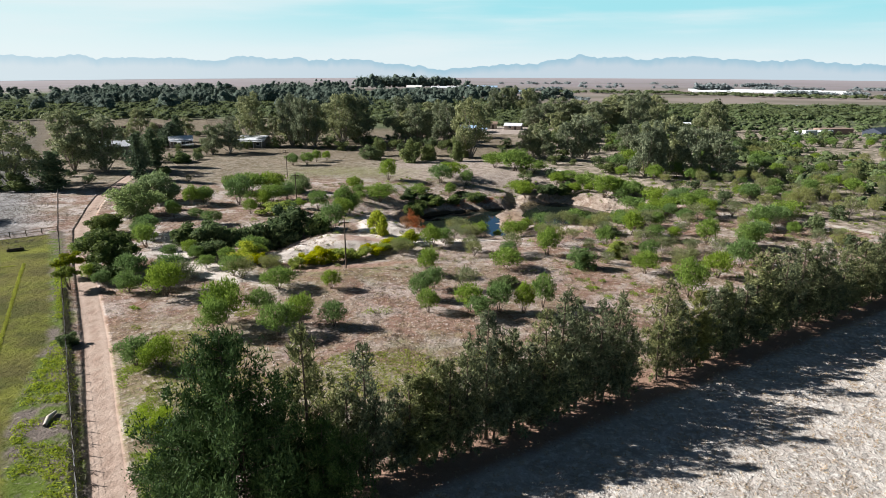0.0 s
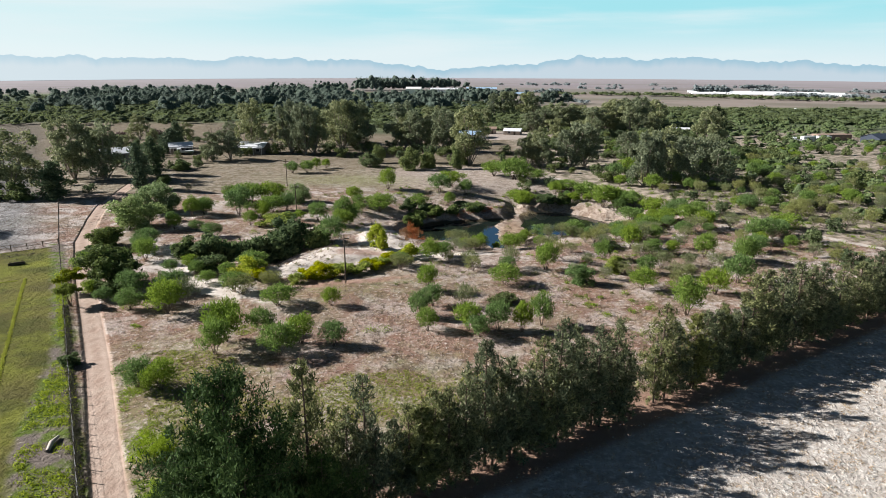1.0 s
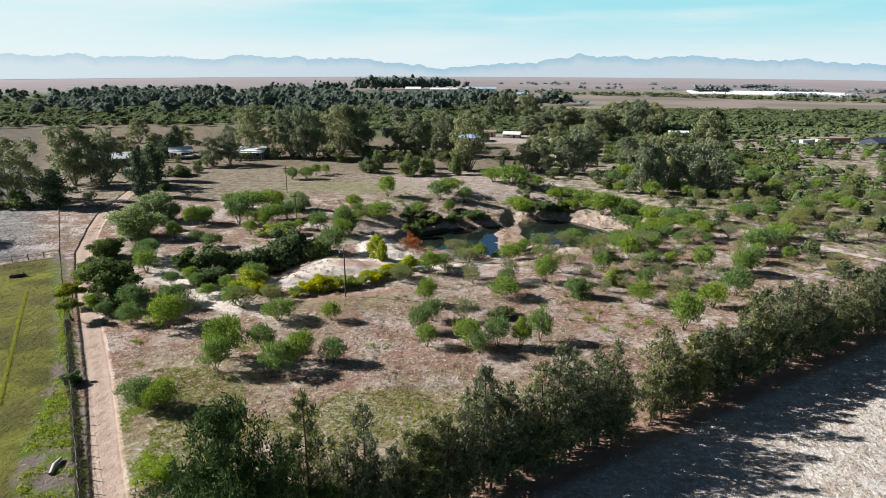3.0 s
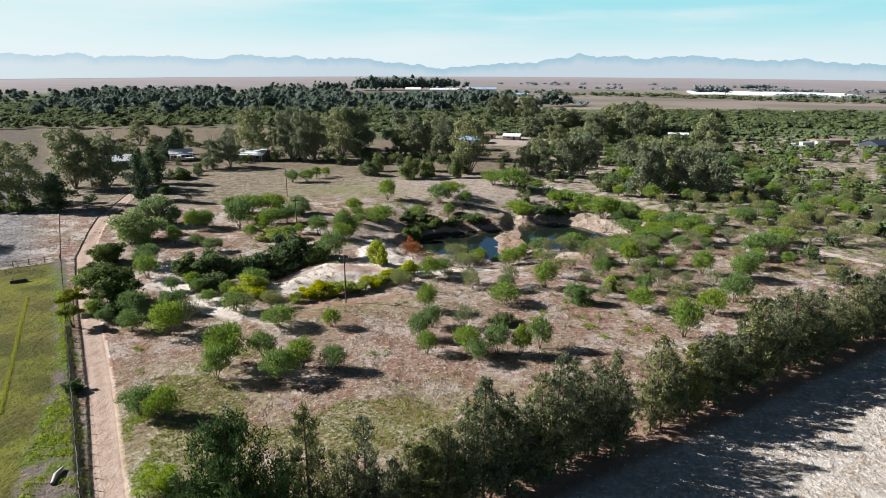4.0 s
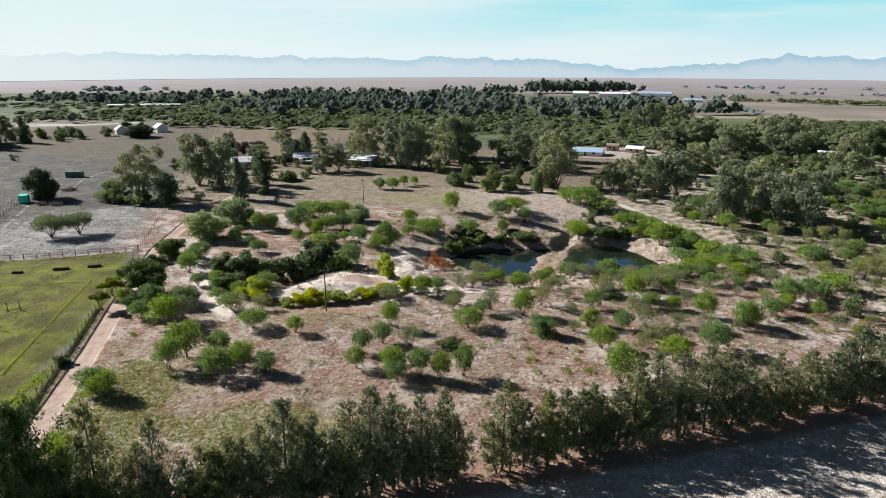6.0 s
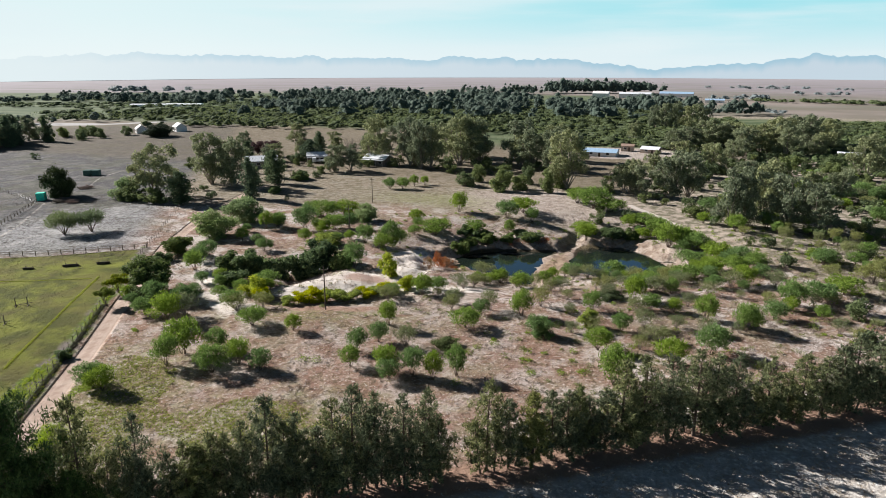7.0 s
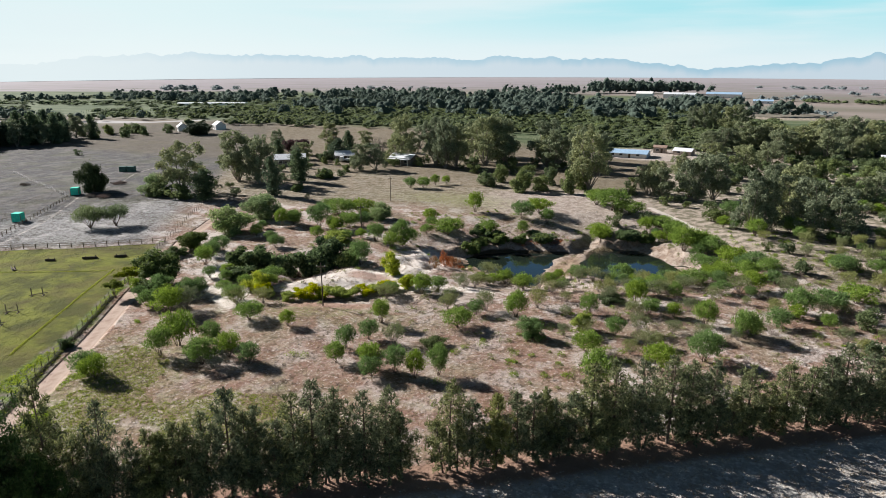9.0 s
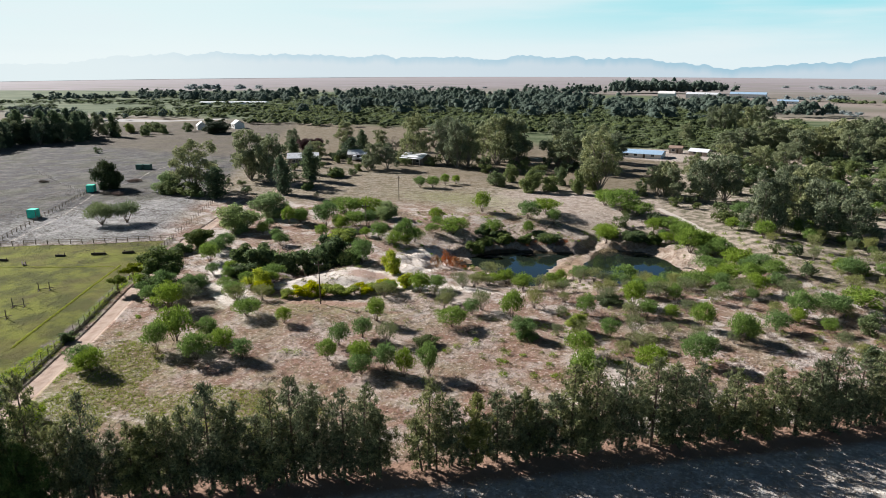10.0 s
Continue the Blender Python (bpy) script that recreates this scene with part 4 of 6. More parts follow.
# kind: how many forms, label, category, group, plan radius and height of a form, builder
KINDS = {
    "wattle": (7, "bright green rounded wattle bush on thin brown stems", "bush", "wattle bushes",
               lambda: fan_bush(3.4, 2.0, 8, 22, 2250, 0.33, 0.095, LEAF_WATTLE, BARK_BROWN, 0.13, 0.04)),
    "grey_shrub": (5, "sparse grey-green shrub with bare twigs showing", "shrub", "grey shrubs",
                   lambda: fan_bush(3.0, 2.0, 11, 15, 1150, 0.32, 0.075, LEAF_GREY, BARK_GREY, 0.2, 0.04, 12)),
    "dark_bush": (4, "dense dark green bush", "bush", "dark bushes",
                  lambda: bushy(3.0, 2.0, 5, 16, 3200, 0.34, 0.2, LEAF_DARK, BARK_BROWN, 0.0, 1.0)),
    "broadleaf": (3, "dark green broad-crowned tree beside the dirt track", "tree", "broad trees",
                  lambda: bushy(5.0, 3.8, 6, 24, 7500, 0.36, 0.24, LEAF_BROAD, BARK_BROWN, 0.07, 1.0, 0.3, 0.1)),
    "broadleaf_y": (2, "small yellowish-green spreading tree by the fence", "tree", "spreading trees",
                    lambda: bushy(3.6, 2.2, 5, 12, 2400, 0.28, 0.17, LEAF_BROAD_Y, BARK_BROWN, 0.35, 1.0)),
    "broom": (5, "bright yellow-green broom bush on the sand", "bush", "broom bushes",
              lambda: bushy(2.2, 1.6, 5, 14, 3000, 0.26, 0.09, LEAF_BROOM, BARK_BROWN, 0.0, 1.0, 0.7)),
    "roundbush": (1, "large dense bright green bush in the dry veld", "bush", "",
                  lambda: bushy(3.3, 2.6, 5, 22, 7000, 0.28, 0.10, LEAF_WATTLE, BARK_BROWN, 0.0, 1.0)),
    "lime_bush": (2, "bright lime-green bushy wattle near the track", "bush", "lime bushes",
                  lambda: bushy(3.2, 2.6, 6, 26, 5200, 0.26, 0.09, LEAF_LIME, BARK_BROWN, 0.05, 1.0, 0.6, 0.05)),
    "brush_pile": (2, "heap of cut dry brushwood lying in the pasture", "brushwood", "brush piles",
                   lambda: bushy(1.0, 2.4, 6, 20, 1300, 0.7, 0.05, LEAF_TWIG, BARK_GREY, 0.0, 1.0, 0.2, 0.04, 1.0, "", "tree", 0.0)),
    "rust_bush": (2, "rusty brown dying bush at the pond edge", "bush", "rusty bushes",
                  lambda: bushy(2.4, 1.8, 9, 18, 1500, 0.30, 0.06, LEAF_RED, BARK_BROWN, 0.05, 1.0, 0.9, 0.03, 1.0, "", "tree", 0.1)),
    "bare_tree": (2, "leafless grey tree beside the farmhouse", "tree", "bare trees", lambda: bare_tree(9.0, 4.0)),
    "purple_tree": (2, "dark purple-leaved tree behind the farmhouse", "tree", "purple trees",
                    lambda: bushy(7.0, 4.2, 5, 22, 3400, 0.5, 0.28, LEAF_PURPLE, BARK_BROWN, 0.1, 1.0)),
    "creeper": (2, "low flat mat of green creeping shrub", "shrub", "",
                lambda: bushy(1.0, 2.4, 3, 20, 3000, 0.24, 0.13, LEAF_SCRUB, BARK_BROWN, 0.0, 1.0)),
    "pasture_tree": (2, "low spreading olive-green tree alone in the dry pasture", "tree", "pasture trees",
                     lambda: fan_bush(5.2, 4.2, 9, 20, 3600, 0.42, 0.17, LEAF_OLIVE, BARK_BROWN, 0.3, 0.1)),
    "willow": (3, "pale green billowing tree beside the track", "tree", "pale trees",
               lambda: bushy(6.0, 4.6, 6, 26, 9000, 0.40, 0.2, LEAF_WILLOW, BARK_BROWN, 0.03, 1.0, 0.2, 0.12)),
    "olive": (4, "rounded olive-green bush in front of the tall gums", "bush", "olive bushes",
              lambda: bushy(6.0, 3.0, 4, 18, 3400, 0.42, 0.24, LEAF_OLIVE, BARK_BROWN, 0.0, 1.0, 0.7)),
    "gum": (7, "tall grey-green gum tree with pale limbs", "tree", "gum trees",
            lambda: gum_tree(17.0, 7.5, 7600, LEAF_GUM, BARK_PALE)),
    "conifer": (3, "dark green conifer near the farmhouses", "tree", "conifers",
                lambda: plume_tree(10.0, 4.0, 3600, 0.62, 0.33, LEAF_CONIFER, BARK_BROWN, 0.05, 1, 150, 0.7, 0.2, 0.2)),
    "blackwood": (2, "dense dark round-crowned tree in the dry pasture", "tree", "",
                  lambda: bushy(9.0, 6.0, 5, 34, 9500, 0.6, 0.34, LEAF_BLACK, BARK_BROWN, 0.02, 1.0, 0.1, 0.2)),
    "casuarina": (8, "tall narrow feathery casuarina in the windbreak row", "tree", "windbreak row",
                  lambda: casuarina(9.5, 1.9, 5600, 0.34, 0.088, LEAF_CASUARINA, BARK_BROWN, 2 + placed["casuarina"] % 3)),
    "casuarina_y": (2, "slender yellowish-green casuarina in the windbreak row", "tree", "windbreak row",
                    lambda: casuarina(8.5, 1.6, 5200, 0.34, 0.09, LEAF_CASUARINA_Y, BARK_BROWN, 2, 0.12)),
    "pine": (2, "large broad pine at the end of the windbreak", "tree", "pines",
             lambda: tufted_tree(12.0, 4.2, 30000, 0.34, 0.10, LEAF_PINE, BARK_BROWN, (120, 60), (0.20, 0.08), 0.05, 0.6)),
    "scrub": (5, "low grey-green scrub bush among the wild thicket", "shrub", "thicket scrub",
              lambda: bushy(2.6, 1.9, 4, 13, 640, 0.40, 0.2, LEAF_SCRUB, BARK_GREY, 0.04, 1.0)),
}
SIZE = {"wattle": (3.4, 2.0), "grey_shrub": (3.0, 2.0), "dark_bush": (3.0, 2.0), "broadleaf": (5.0, 3.8), "broadleaf_y": (3.6, 2.2), "broom": (2.2, 1.6),
        "roundbush": (3.3, 2.6), "bare_tree": (9.0, 4.0), "purple_tree": (7.0, 4.2), "rust_bush": (2.4, 1.8), "brush_pile": (1.0, 2.4), "lime_bush": (3.2, 2.6), "creeper": (1.0, 2.4), "pasture_tree": (5.2, 4.2), "willow": (6.0, 4.6), "olive": (6.0, 3.0), "gum": (17.0, 7.5), "conifer": (10.0, 4.0),
        "blackwood": (9.0, 6.0), "casuarina": (9.5, 1.9), "casuarina_y": (8.5, 1.6), "pine": (12.0, 4.2), "scrub": (2.6, 1.9)}
NAMES = {"wattle": "wattle_bush", "grey_shrub": "grey_shrub", "dark_bush": "dark_bush", "broadleaf": "broadleaf_tree", "broadleaf_y": "spreading_tree",
         "broom": "broom_bush", "roundbush": "round_bush", "bare_tree": "bare_tree", "purple_tree": "purple_tree", "rust_bush": "rusty_bush", "brush_pile": "brush_pile", "lime_bush": "lime_bush", "creeper": "creeping_shrub", "pasture_tree": "pasture_tree", "willow": "pale_tree", "olive": "olive_bush", "gum": "gum_tree",
         "conifer": "conifer_tree", "blackwood": "blackwood_tree", "casuarina": "casuarina_tree", "casuarina_y": "casuarina_tree", "pine": "pine_tree", "scrub": "scrub_bush"}
forms, placed = {}, {}


def plant(kind, x, y, height, radius=0.0):
    """A plant of that kind, height and crown radius, standing on the land."""
    count, label, category, group, build = KINDS[kind]
    n = placed[kind] = placed.get(kind, -1) + 1
    h0, r0 = SIZE[kind]
    radius = radius or r0 * (0.7 + 0.4 * height / h0)
    m = pose(x, y, land_at(x, y) - 0.05, 0, 0, (n * 137.5) % 360) @ Matrix.Diagonal((radius / r0, radius / r0, height / h0, 1))
    pool = forms.setdefault(kind, [])
    if len(pool) < count:
        ob = build()
        ob.name = NAMES[kind]
        tagged(ob, label, category, group)
        ob.matrix_basis = m
        pool.append(ob)
        return ob
    src = pool[(n * 5 + n // count) % count]
    ob = src.copy()
    scene.collection.objects.link(ob)
    for child in src.children:
        c = child.copy()
        scene.collection.objects.link(c)
        c.parent = ob
    ob.matrix_basis = m
    return ob


plant("wattle", -31.6, 61.4, 3.2, 2.3)
plant("wattle", -28.9, 60.8, 3.5, 2.2)
plant("wattle", -26.1, 69.2, 4.3, 2.2)
plant("wattle", -26.1, 72.9, 5.5, 3.0)
plant("wattle", -18.8, 69.3, 4.0, 2.6)
plant("wattle", -16.9, 72.5, 3.9, 2.1)
plant("wattle", -12.9, 71.7, 3.2, 1.9)
plant("wattle", -22.5, 75.5, 3.4, 2.2)
plant("wattle", -22.5, 84.5, 3.1, 2.8)
plant("wattle", -15.3, 84.5, 2.7, 1.5)
plant("wattle", -37.0, 82.4, 4.6, 3.1)
plant("wattle", -42.6, 83.6, 3.0, 2.3)
plant("wattle", -44.1, 88.4, 4.0, 2.6)
plant("wattle", -40.0, 90.0, 3.4, 2.4)
plant("wattle", -50.1, 106.3, 4.0, 2.5)
plant("wattle", -53.8, 115.3, 3.6, 2.8)
plant("wattle", -31.1, 102.1, 2.9, 3.0)
plant("wattle", -7.0, 104.2, 2.5, 1.8)
plant("wattle", -2.0, 106.3, 4.0, 2.2)
plant("wattle", 0.0, 109.2, 2.7, 2.1)
plant("wattle", 9.5, 93.9, 3.3, 2.9)
plant("wattle", 10.3, 100.1, 2.7, 1.7)
plant("wattle", 16.7, 101.5, 4.6, 2.4)
plant("wattle", 12.9, 120.5, 3.3, 2.6)
plant("wattle", 6.4, 122.3, 2.2, 2.0)
plant("wattle", -2.2, 90.8, 4.0, 1.8)
plant("wattle", -1.4, 85.0, 3.3, 1.8)
plant("wattle", -3.1, 81.2, 3.5, 1.9)
plant("wattle", -1.9, 76.4, 3.2, 1.7)
plant("wattle", 3.2, 76.6, 3.6, 2.2)
plant("wattle", 4.6, 74.4, 3.0, 2.0)
plant("wattle", 7.0, 76.6, 4.1, 2.0)
plant("wattle", 10.0, 76.3, 4.1, 1.6)
plant("wattle", 12.6, 78.1, 4.5, 1.8)
plant("wattle", 29.7, 91.9, 3.5, 2.4)
plant("wattle", 32.6, 82.0, 5.3, 2.8)
plant("wattle", 27.4, 107.4, 3.6, 1.9)
plant("wattle", 32.6, 99.6, 3.2, 1.9)
plant("wattle", 34.0, 114.4, 4.5, 2.2)
plant("wattle", 39.6, 90.1, 4.1, 2.5)
plant("wattle", 40.4, 110.9, 2.4, 1.6)
plant("wattle", 45.2, 108.7, 4.6, 2.2)
plant("wattle", 45.3, 95.3, 4.6, 2.8)
plant("wattle", 50.8, 105.4, 4.6, 2.4)
plant("wattle", 55.7, 112.1, 3.1, 2.6)
plant("wattle", 59.4, 119.9, 4.5, 2.8)
plant("wattle", 64.3, 123.3, 3.6, 3.6)
plant("wattle", 69.2, 128.8, 3.5, 3.8)
plant("wattle", -54.5, 139.4, 4.7, 2.0)
plant("wattle", -52.5, 141.5, 4.1, 2.7)
plant("wattle", -44.9, 141.5, 6.5, 3.7)
plant("wattle", -46.1, 154.6, 5.0, 4.8)
plant("wattle", -42.3, 158.4, 4.5, 4.7)
plant("wattle", -38.3, 144.3, 3.9, 4.1)
plant("wattle", -39.6, 131.8, 3.3, 1.8)
plant("wattle", -26.4, 135.8, 4.1, 2.8)
plant("wattle", -21.6, 139.1, 5.7, 3.0)
plant("wattle", -20.1, 141.5, 3.7, 2.5)
plant("wattle", -19.6, 150.0, 2.5, 2.1)
plant("wattle", -20.2, 154.7, 2.7, 1.8)
plant("wattle", -15.0, 153.0, 4.4, 4.6)
plant("wattle", -6.0, 157.5, 4.0, 3.1)
plant("wattle", -14.6, 172.5, 5.8, 2.8)
plant("wattle", -0.8, 170.9, 4.8, 3.7)
plant("wattle", 2.4, 176.7, 4.4, 4.5)
plant("wattle", 6.1, 170.0, 4.1, 2.2)
plant("wattle", 1.7, 162.1, 3.6, 1.8)
plant("wattle", -45.6, 197.8, 3.7, 2.7)
plant("wattle", -41.3, 198.6, 3.9, 2.7)
plant("wattle", -39.6, 204.9, 3.8, 1.9)
plant("wattle", -37.1, 208.2, 3.1, 1.7)
plant("wattle", 15.3, 193.3, 4.7, 4.5)
plant("wattle", 20.4, 187.5, 6.4, 5.6)
plant("wattle", 25.2, 185.1, 4.0, 4.9)
plant("wattle", 19.7, 170.2, 3.0, 3.9)
plant("wattle", 33.7, 178.2, 3.0, 4.9)
plant("wattle", 37.7, 171.4, 4.3, 3.9)
plant("wattle", 40.4, 161.6, 5.8, 4.3)
plant("wattle", 43.2, 162.9, 4.5, 3.7)
plant("wattle", 46.8, 158.8, 4.4, 3.0)
plant("wattle", 44.8, 152.3, 3.4, 4.1)
plant("wattle", 50.1, 152.5, 4.0, 4.1)
plant("wattle", 53.9, 147.0, 3.5, 4.0)
plant("wattle", 56.6, 142.2, 3.4, 2.8)
plant("wattle", 49.0, 140.4, 3.3, 2.9)
plant("wattle", 38.3, 137.4, 3.1, 3.1)
plant("wattle", 43.2, 134.4, 3.1, 3.7)
plant("wattle", 47.3, 138.8, 2.9, 3.2)
plant("wattle", 29.0, 140.6, 4.0, 3.2)
plant("wattle", -20.5, 117.7, 5.3, 2.8)
plant("grey_shrub", -35.7, 85.2, 4.1, 2.5)
plant("grey_shrub", -28.9, 89.6, 3.1, 2.6)
plant("grey_shrub", -25.4, 92.0, 3.0, 2.1)
plant("grey_shrub", 4.9, 101.1, 2.5, 1.9)
plant("grey_shrub", 11.2, 102.4, 3.8, 2.0)
plant("grey_shrub", 19.0, 106.6, 3.7, 1.9)
plant("grey_shrub", 2.0, 115.2, 2.4, 2.0)
plant("grey_shrub", 4.5, 118.3, 2.4, 1.8)
plant("grey_shrub", 3.0, 84.7, 3.4, 2.1)
plant("grey_shrub", 34.5, 109.2, 2.6, 2.2)
plant("grey_shrub", 35.8, 102.3, 3.4, 2.0)
plant("grey_shrub", 37.2, 98.0, 2.3, 2.6)
plant("grey_shrub", 39.0, 121.1, 3.0, 2.6)
plant("grey_shrub", 41.6, 127.4, 2.9, 2.5)
plant("grey_shrub", 50.6, 127.6, 3.4, 2.7)
plant("grey_shrub", 58.3, 129.1, 3.4, 2.5)
plant("grey_shrub", 34.0, 134.0, 2.9, 2.2)
plant("grey_shrub", 24.6, 130.0, 2.9, 2.4)
plant("grey_shrub", 21.8, 130.2, 3.1, 1.7)
plant("grey_shrub", -66.3, 169.1, 2.1, 1.1)
plant("dark_bush", -48.9, 89.0, 3.2, 2.6)
plant("dark_bush", -60.9, 109.5, 2.0, 3.1)
plant("dark_bush", -38.2, 102.5, 3.1, 3.4)
plant("dark_bush", -41.4, 66.7, 1.5, 1.4)
plant("dark_bush", -8.8, 157.0, 2.8, 2.6)
plant("dark_bush", 26.4, 168.5, 2.6, 3.8)
plant("dark_bush", -40.5, 111.8, 6.3, 4.3)
plant("dark_bush", -35.5, 113.1, 7.6, 4.7)
plant("dark_bush", -31.3, 116.5, 7.2, 4.9)
plant("dark_bush", -28.4, 119.5, 6.2, 4.3)
plant("dark_bush", -23.4, 118.2, 5.5, 3.4)
plant("dark_bush", -44.2, 111.1, 4.2, 3.9)
plant("dark_bush", -4.0, 156.6, 2.7, 3.4)
plant("dark_bush", 6.5, 160.1, 2.2, 4.5)
plant("dark_bush", -81.8, 204.4, 3.0, 3.7)
plant("dark_bush", -77.0, 180.4, 2.9, 2.1)
plant("broadleaf", -49.4, 93.3, 6.0, 5.1)
plant("broadleaf", -61.4, 115.2, 3.7, 3.9)
plant("pasture_tree", -98.4, 120.6, 5.2, 4.4)
plant("pasture_tree", -94.2, 124.6, 5.4, 4.2)
plant("broadleaf_y", -51.1, 84.8, 3.5, 2.0)
plant("broadleaf_y", -54.3, 90.8, 3.7, 2.5)
plant("broom", -30.6, 98.0, 3.6, 2.9)
plant("broom", -28.2, 96.0, 2.6, 2.2)
plant("broom", -26.3, 95.2, 1.5, 1.4)
plant("broom", -21.1, 96.3, 2.2, 2.0)
plant("broom", -19.6, 97.2, 2.7, 2.2)
plant("broom", -17.6, 98.1, 2.5, 2.0)
plant("broom", -15.6, 99.2, 2.6, 2.5)
plant("broom", -13.3, 100.5, 2.2, 2.2)
plant("broom", -11.8, 102.5, 2.0, 2.4)
plant("broom", -10.0, 104.5, 1.8, 2.2)
plant("broom", -8.8, 106.7, 1.9, 2.4)
plant("broom", -22.4, 94.5, 1.8, 1.7)
plant("broom", -11.1, 113.7, 4.8, 2.8)
plant("broom", -6.1, 108.9, 2.7, 2.6)
plant("broom", 27.6, 99.9, 2.9, 2.0)
plant("broom", -34.0, 132.0, 3.1, 4.7)
plant("roundbush", 20.7, 94.4, 3.3, 2.6)
plant("creeper", 8.3, 86.5, 1.4, 2.4)
plant("creeper", 30.2, 114.6, 1.4, 3.0)
plant("willow", -61.8, 129.4, 6.5, 5.8)
plant("willow", -64.3, 144.1, 7.0, 5.7)
plant("willow", -34.9, 154.4, 4.8, 3.5)
plant("willow", -117.4, 161.8, 6.9, 5.3)
plant("olive", -23.3, 210.7, 5.5, 4.0)
plant("olive", -21.3, 219.7, 7.2, 2.8)
plant("olive", -10.2, 205.5, 7.4, 4.7)
plant("olive", -5.5, 208.5, 6.1, 3.9)
plant("olive", -4.3, 220.0, 7.2, 2.8)
plant("olive", 3.8, 207.5, 7.6, 2.8)
plant("olive", 6.6, 215.9, 6.0, 2.9)
plant("gum", -119.8, 244.8, 7.8, 3.7)
plant("gum", -115.2, 243.5, 8.3, 3.7)
plant("gum", -78.8, 224.6, 11.0, 5.2)
plant("gum", -73.8, 228.2, 10.3, 5.2)
plant("gum", -71.7, 248.4, 20.5, 7.7)
plant("gum", -56.5, 246.6, 20.2, 6.2)
plant("gum", -50.5, 242.4, 19.5, 5.8)
plant("gum", -47.8, 246.5, 18.2, 7.4)
plant("gum", -38.7, 255.5, 20.4, 9.0)
plant("gum", -33.0, 261.4, 18.9, 7.4)
plant("gum", -16.9, 265.0, 19.4, 8.6)
plant("gum", -10.0, 255.0, 16.0, 7.3)
plant("gum", 9.0, 216.9, 19.9, 8.4)
plant("gum", 27.2, 212.8, 10.9, 4.5)
plant("gum", 32.0, 210.2, 10.2, 4.5)
plant("gum", 41.8, 210.0, 15.3, 6.6)
plant("gum", 46.3, 213.8, 14.3, 6.4)
plant("gum", 54.9, 176.9, 15.3, 5.3)
plant("gum", 58.3, 178.4, 16.0, 4.9)
plant("gum", 68.0, 177.5, 14.6, 6.2)
plant("gum", 64.5, 188.0, 16.0, 6.6)
plant("gum", 73.8, 174.7, 12.6, 6.1)
plant("gum", 66.1, 194.0, 8.8, 4.2)
plant("gum", 69.3, 194.1, 8.4, 4.2)
plant("gum", 44.2, 333.8, 10.7, 6.2)
plant("gum", 49.7, 342.5, 12.1, 6.9)
plant("gum", 55.4, 345.1, 10.4, 6.4)
plant("gum", 61.6, 347.9, 15.0, 8.4)
plant("gum", 67.6, 353.3, 12.8, 8.3)
plant("gum", 73.8, 355.4, 13.9, 7.9)
plant("gum", 74.9, 327.4, 13.4, 8.3)
plant("gum", 82.2, 334.1, 14.7, 9.6)
plant("gum", 89.7, 338.3, 14.4, 9.1)
plant("gum", 92.6, 366.0, 16.7, 9.5)
plant("gum", 100.0, 368.2, 16.2, 9.4)
plant("gum", 107.6, 370.0, 17.3, 9.4)
plant("gum", 103.5, 347.3, 17.9, 7.8)
plant("gum", 113.1, 355.6, 17.0, 8.0)
plant("gum", 64.2, 227.3, 11.2, 4.9)
plant("gum", 70.8, 222.5, 12.0, 5.3)
plant("gum", 81.5, 218.4, 9.7, 4.9)
plant("gum", 88.7, 219.4, 11.0, 4.9)
plant("blackwood", 135.0, 331.0, 13.0, 6.0)
plant("gum", 41.2, 453.4, 18.5, 6.1)
plant("gum", 47.6, 454.7, 18.9, 5.9)
plant("gum", 54.6, 447.0, 17.7, 7.8)
plant("gum", 62.6, 468.2, 17.7, 7.8)
plant("gum", 35.2, 458.2, 16.7, 6.6)
plant("gum", 25.1, 372.0, 11.6, 5.1)
plant("conifer", -79.6, 171.2, 12.1, 3.8)
plant("conifer", -86.4, 196.1, 11.6, 4.4)
plant("conifer", -95.5, 207.0, 9.5, 3.2)
plant("conifer", -132.5, 249.3, 7.5, 4.5)
plant("conifer", -103.8, 250.3, 8.9, 5.5)
plant("conifer", -106.8, 266.0, 10.7, 4.2)
plant("blackwood", -138.6, 156.8, 9.3, 5.4)
plant("blackwood", -242.6, 323.6, 7.5, 10.4)
plant("casuarina", -9.3, 39.1, 14.6, 2.7)
plant("casuarina", -7.9, 40.6, 8.0, 1.8)
plant("casuarina", -5.6, 42.0, 11.7, 2.4)
plant("casuarina", -3.6, 43.3, 7.6, 1.8)
plant("casuarina", -7.0, 41.4, 9.4, 2.2)
plant("casuarina", -2.6, 44.1, 8.2, 2.3)
plant("casuarina_y", -1.6, 44.4, 7.8, 2.4)
plant("casuarina", -0.6, 45.3, 8.8, 2.4)
plant("casuarina", 0.4, 45.6, 8.6, 2.2)
plant("casuarina", 1.9, 46.7, 9.8, 2.3)
plant("casuarina", 3.5, 47.9, 11.9, 2.6)
plant("casuarina", 4.9, 48.7, 8.9, 2.3)
plant("casuarina", 5.7, 49.2, 9.9, 2.6)
plant("casuarina", 7.2, 50.2, 7.9, 2.4)
plant("casuarina", 8.6, 51.1, 10.7, 2.8)
plant("casuarina", 10.1, 52.1, 12.1, 2.9)
plant("casuarina", 11.9, 53.2, 10.7, 2.8)
plant("casuarina", 14.2, 54.7, 10.2, 2.7)
plant("casuarina", 15.9, 55.8, 10.5, 2.6)
plant("casuarina", 17.3, 56.6, 7.4, 2.0)
plant("casuarina", 21.4, 59.3, 10.6, 2.6)
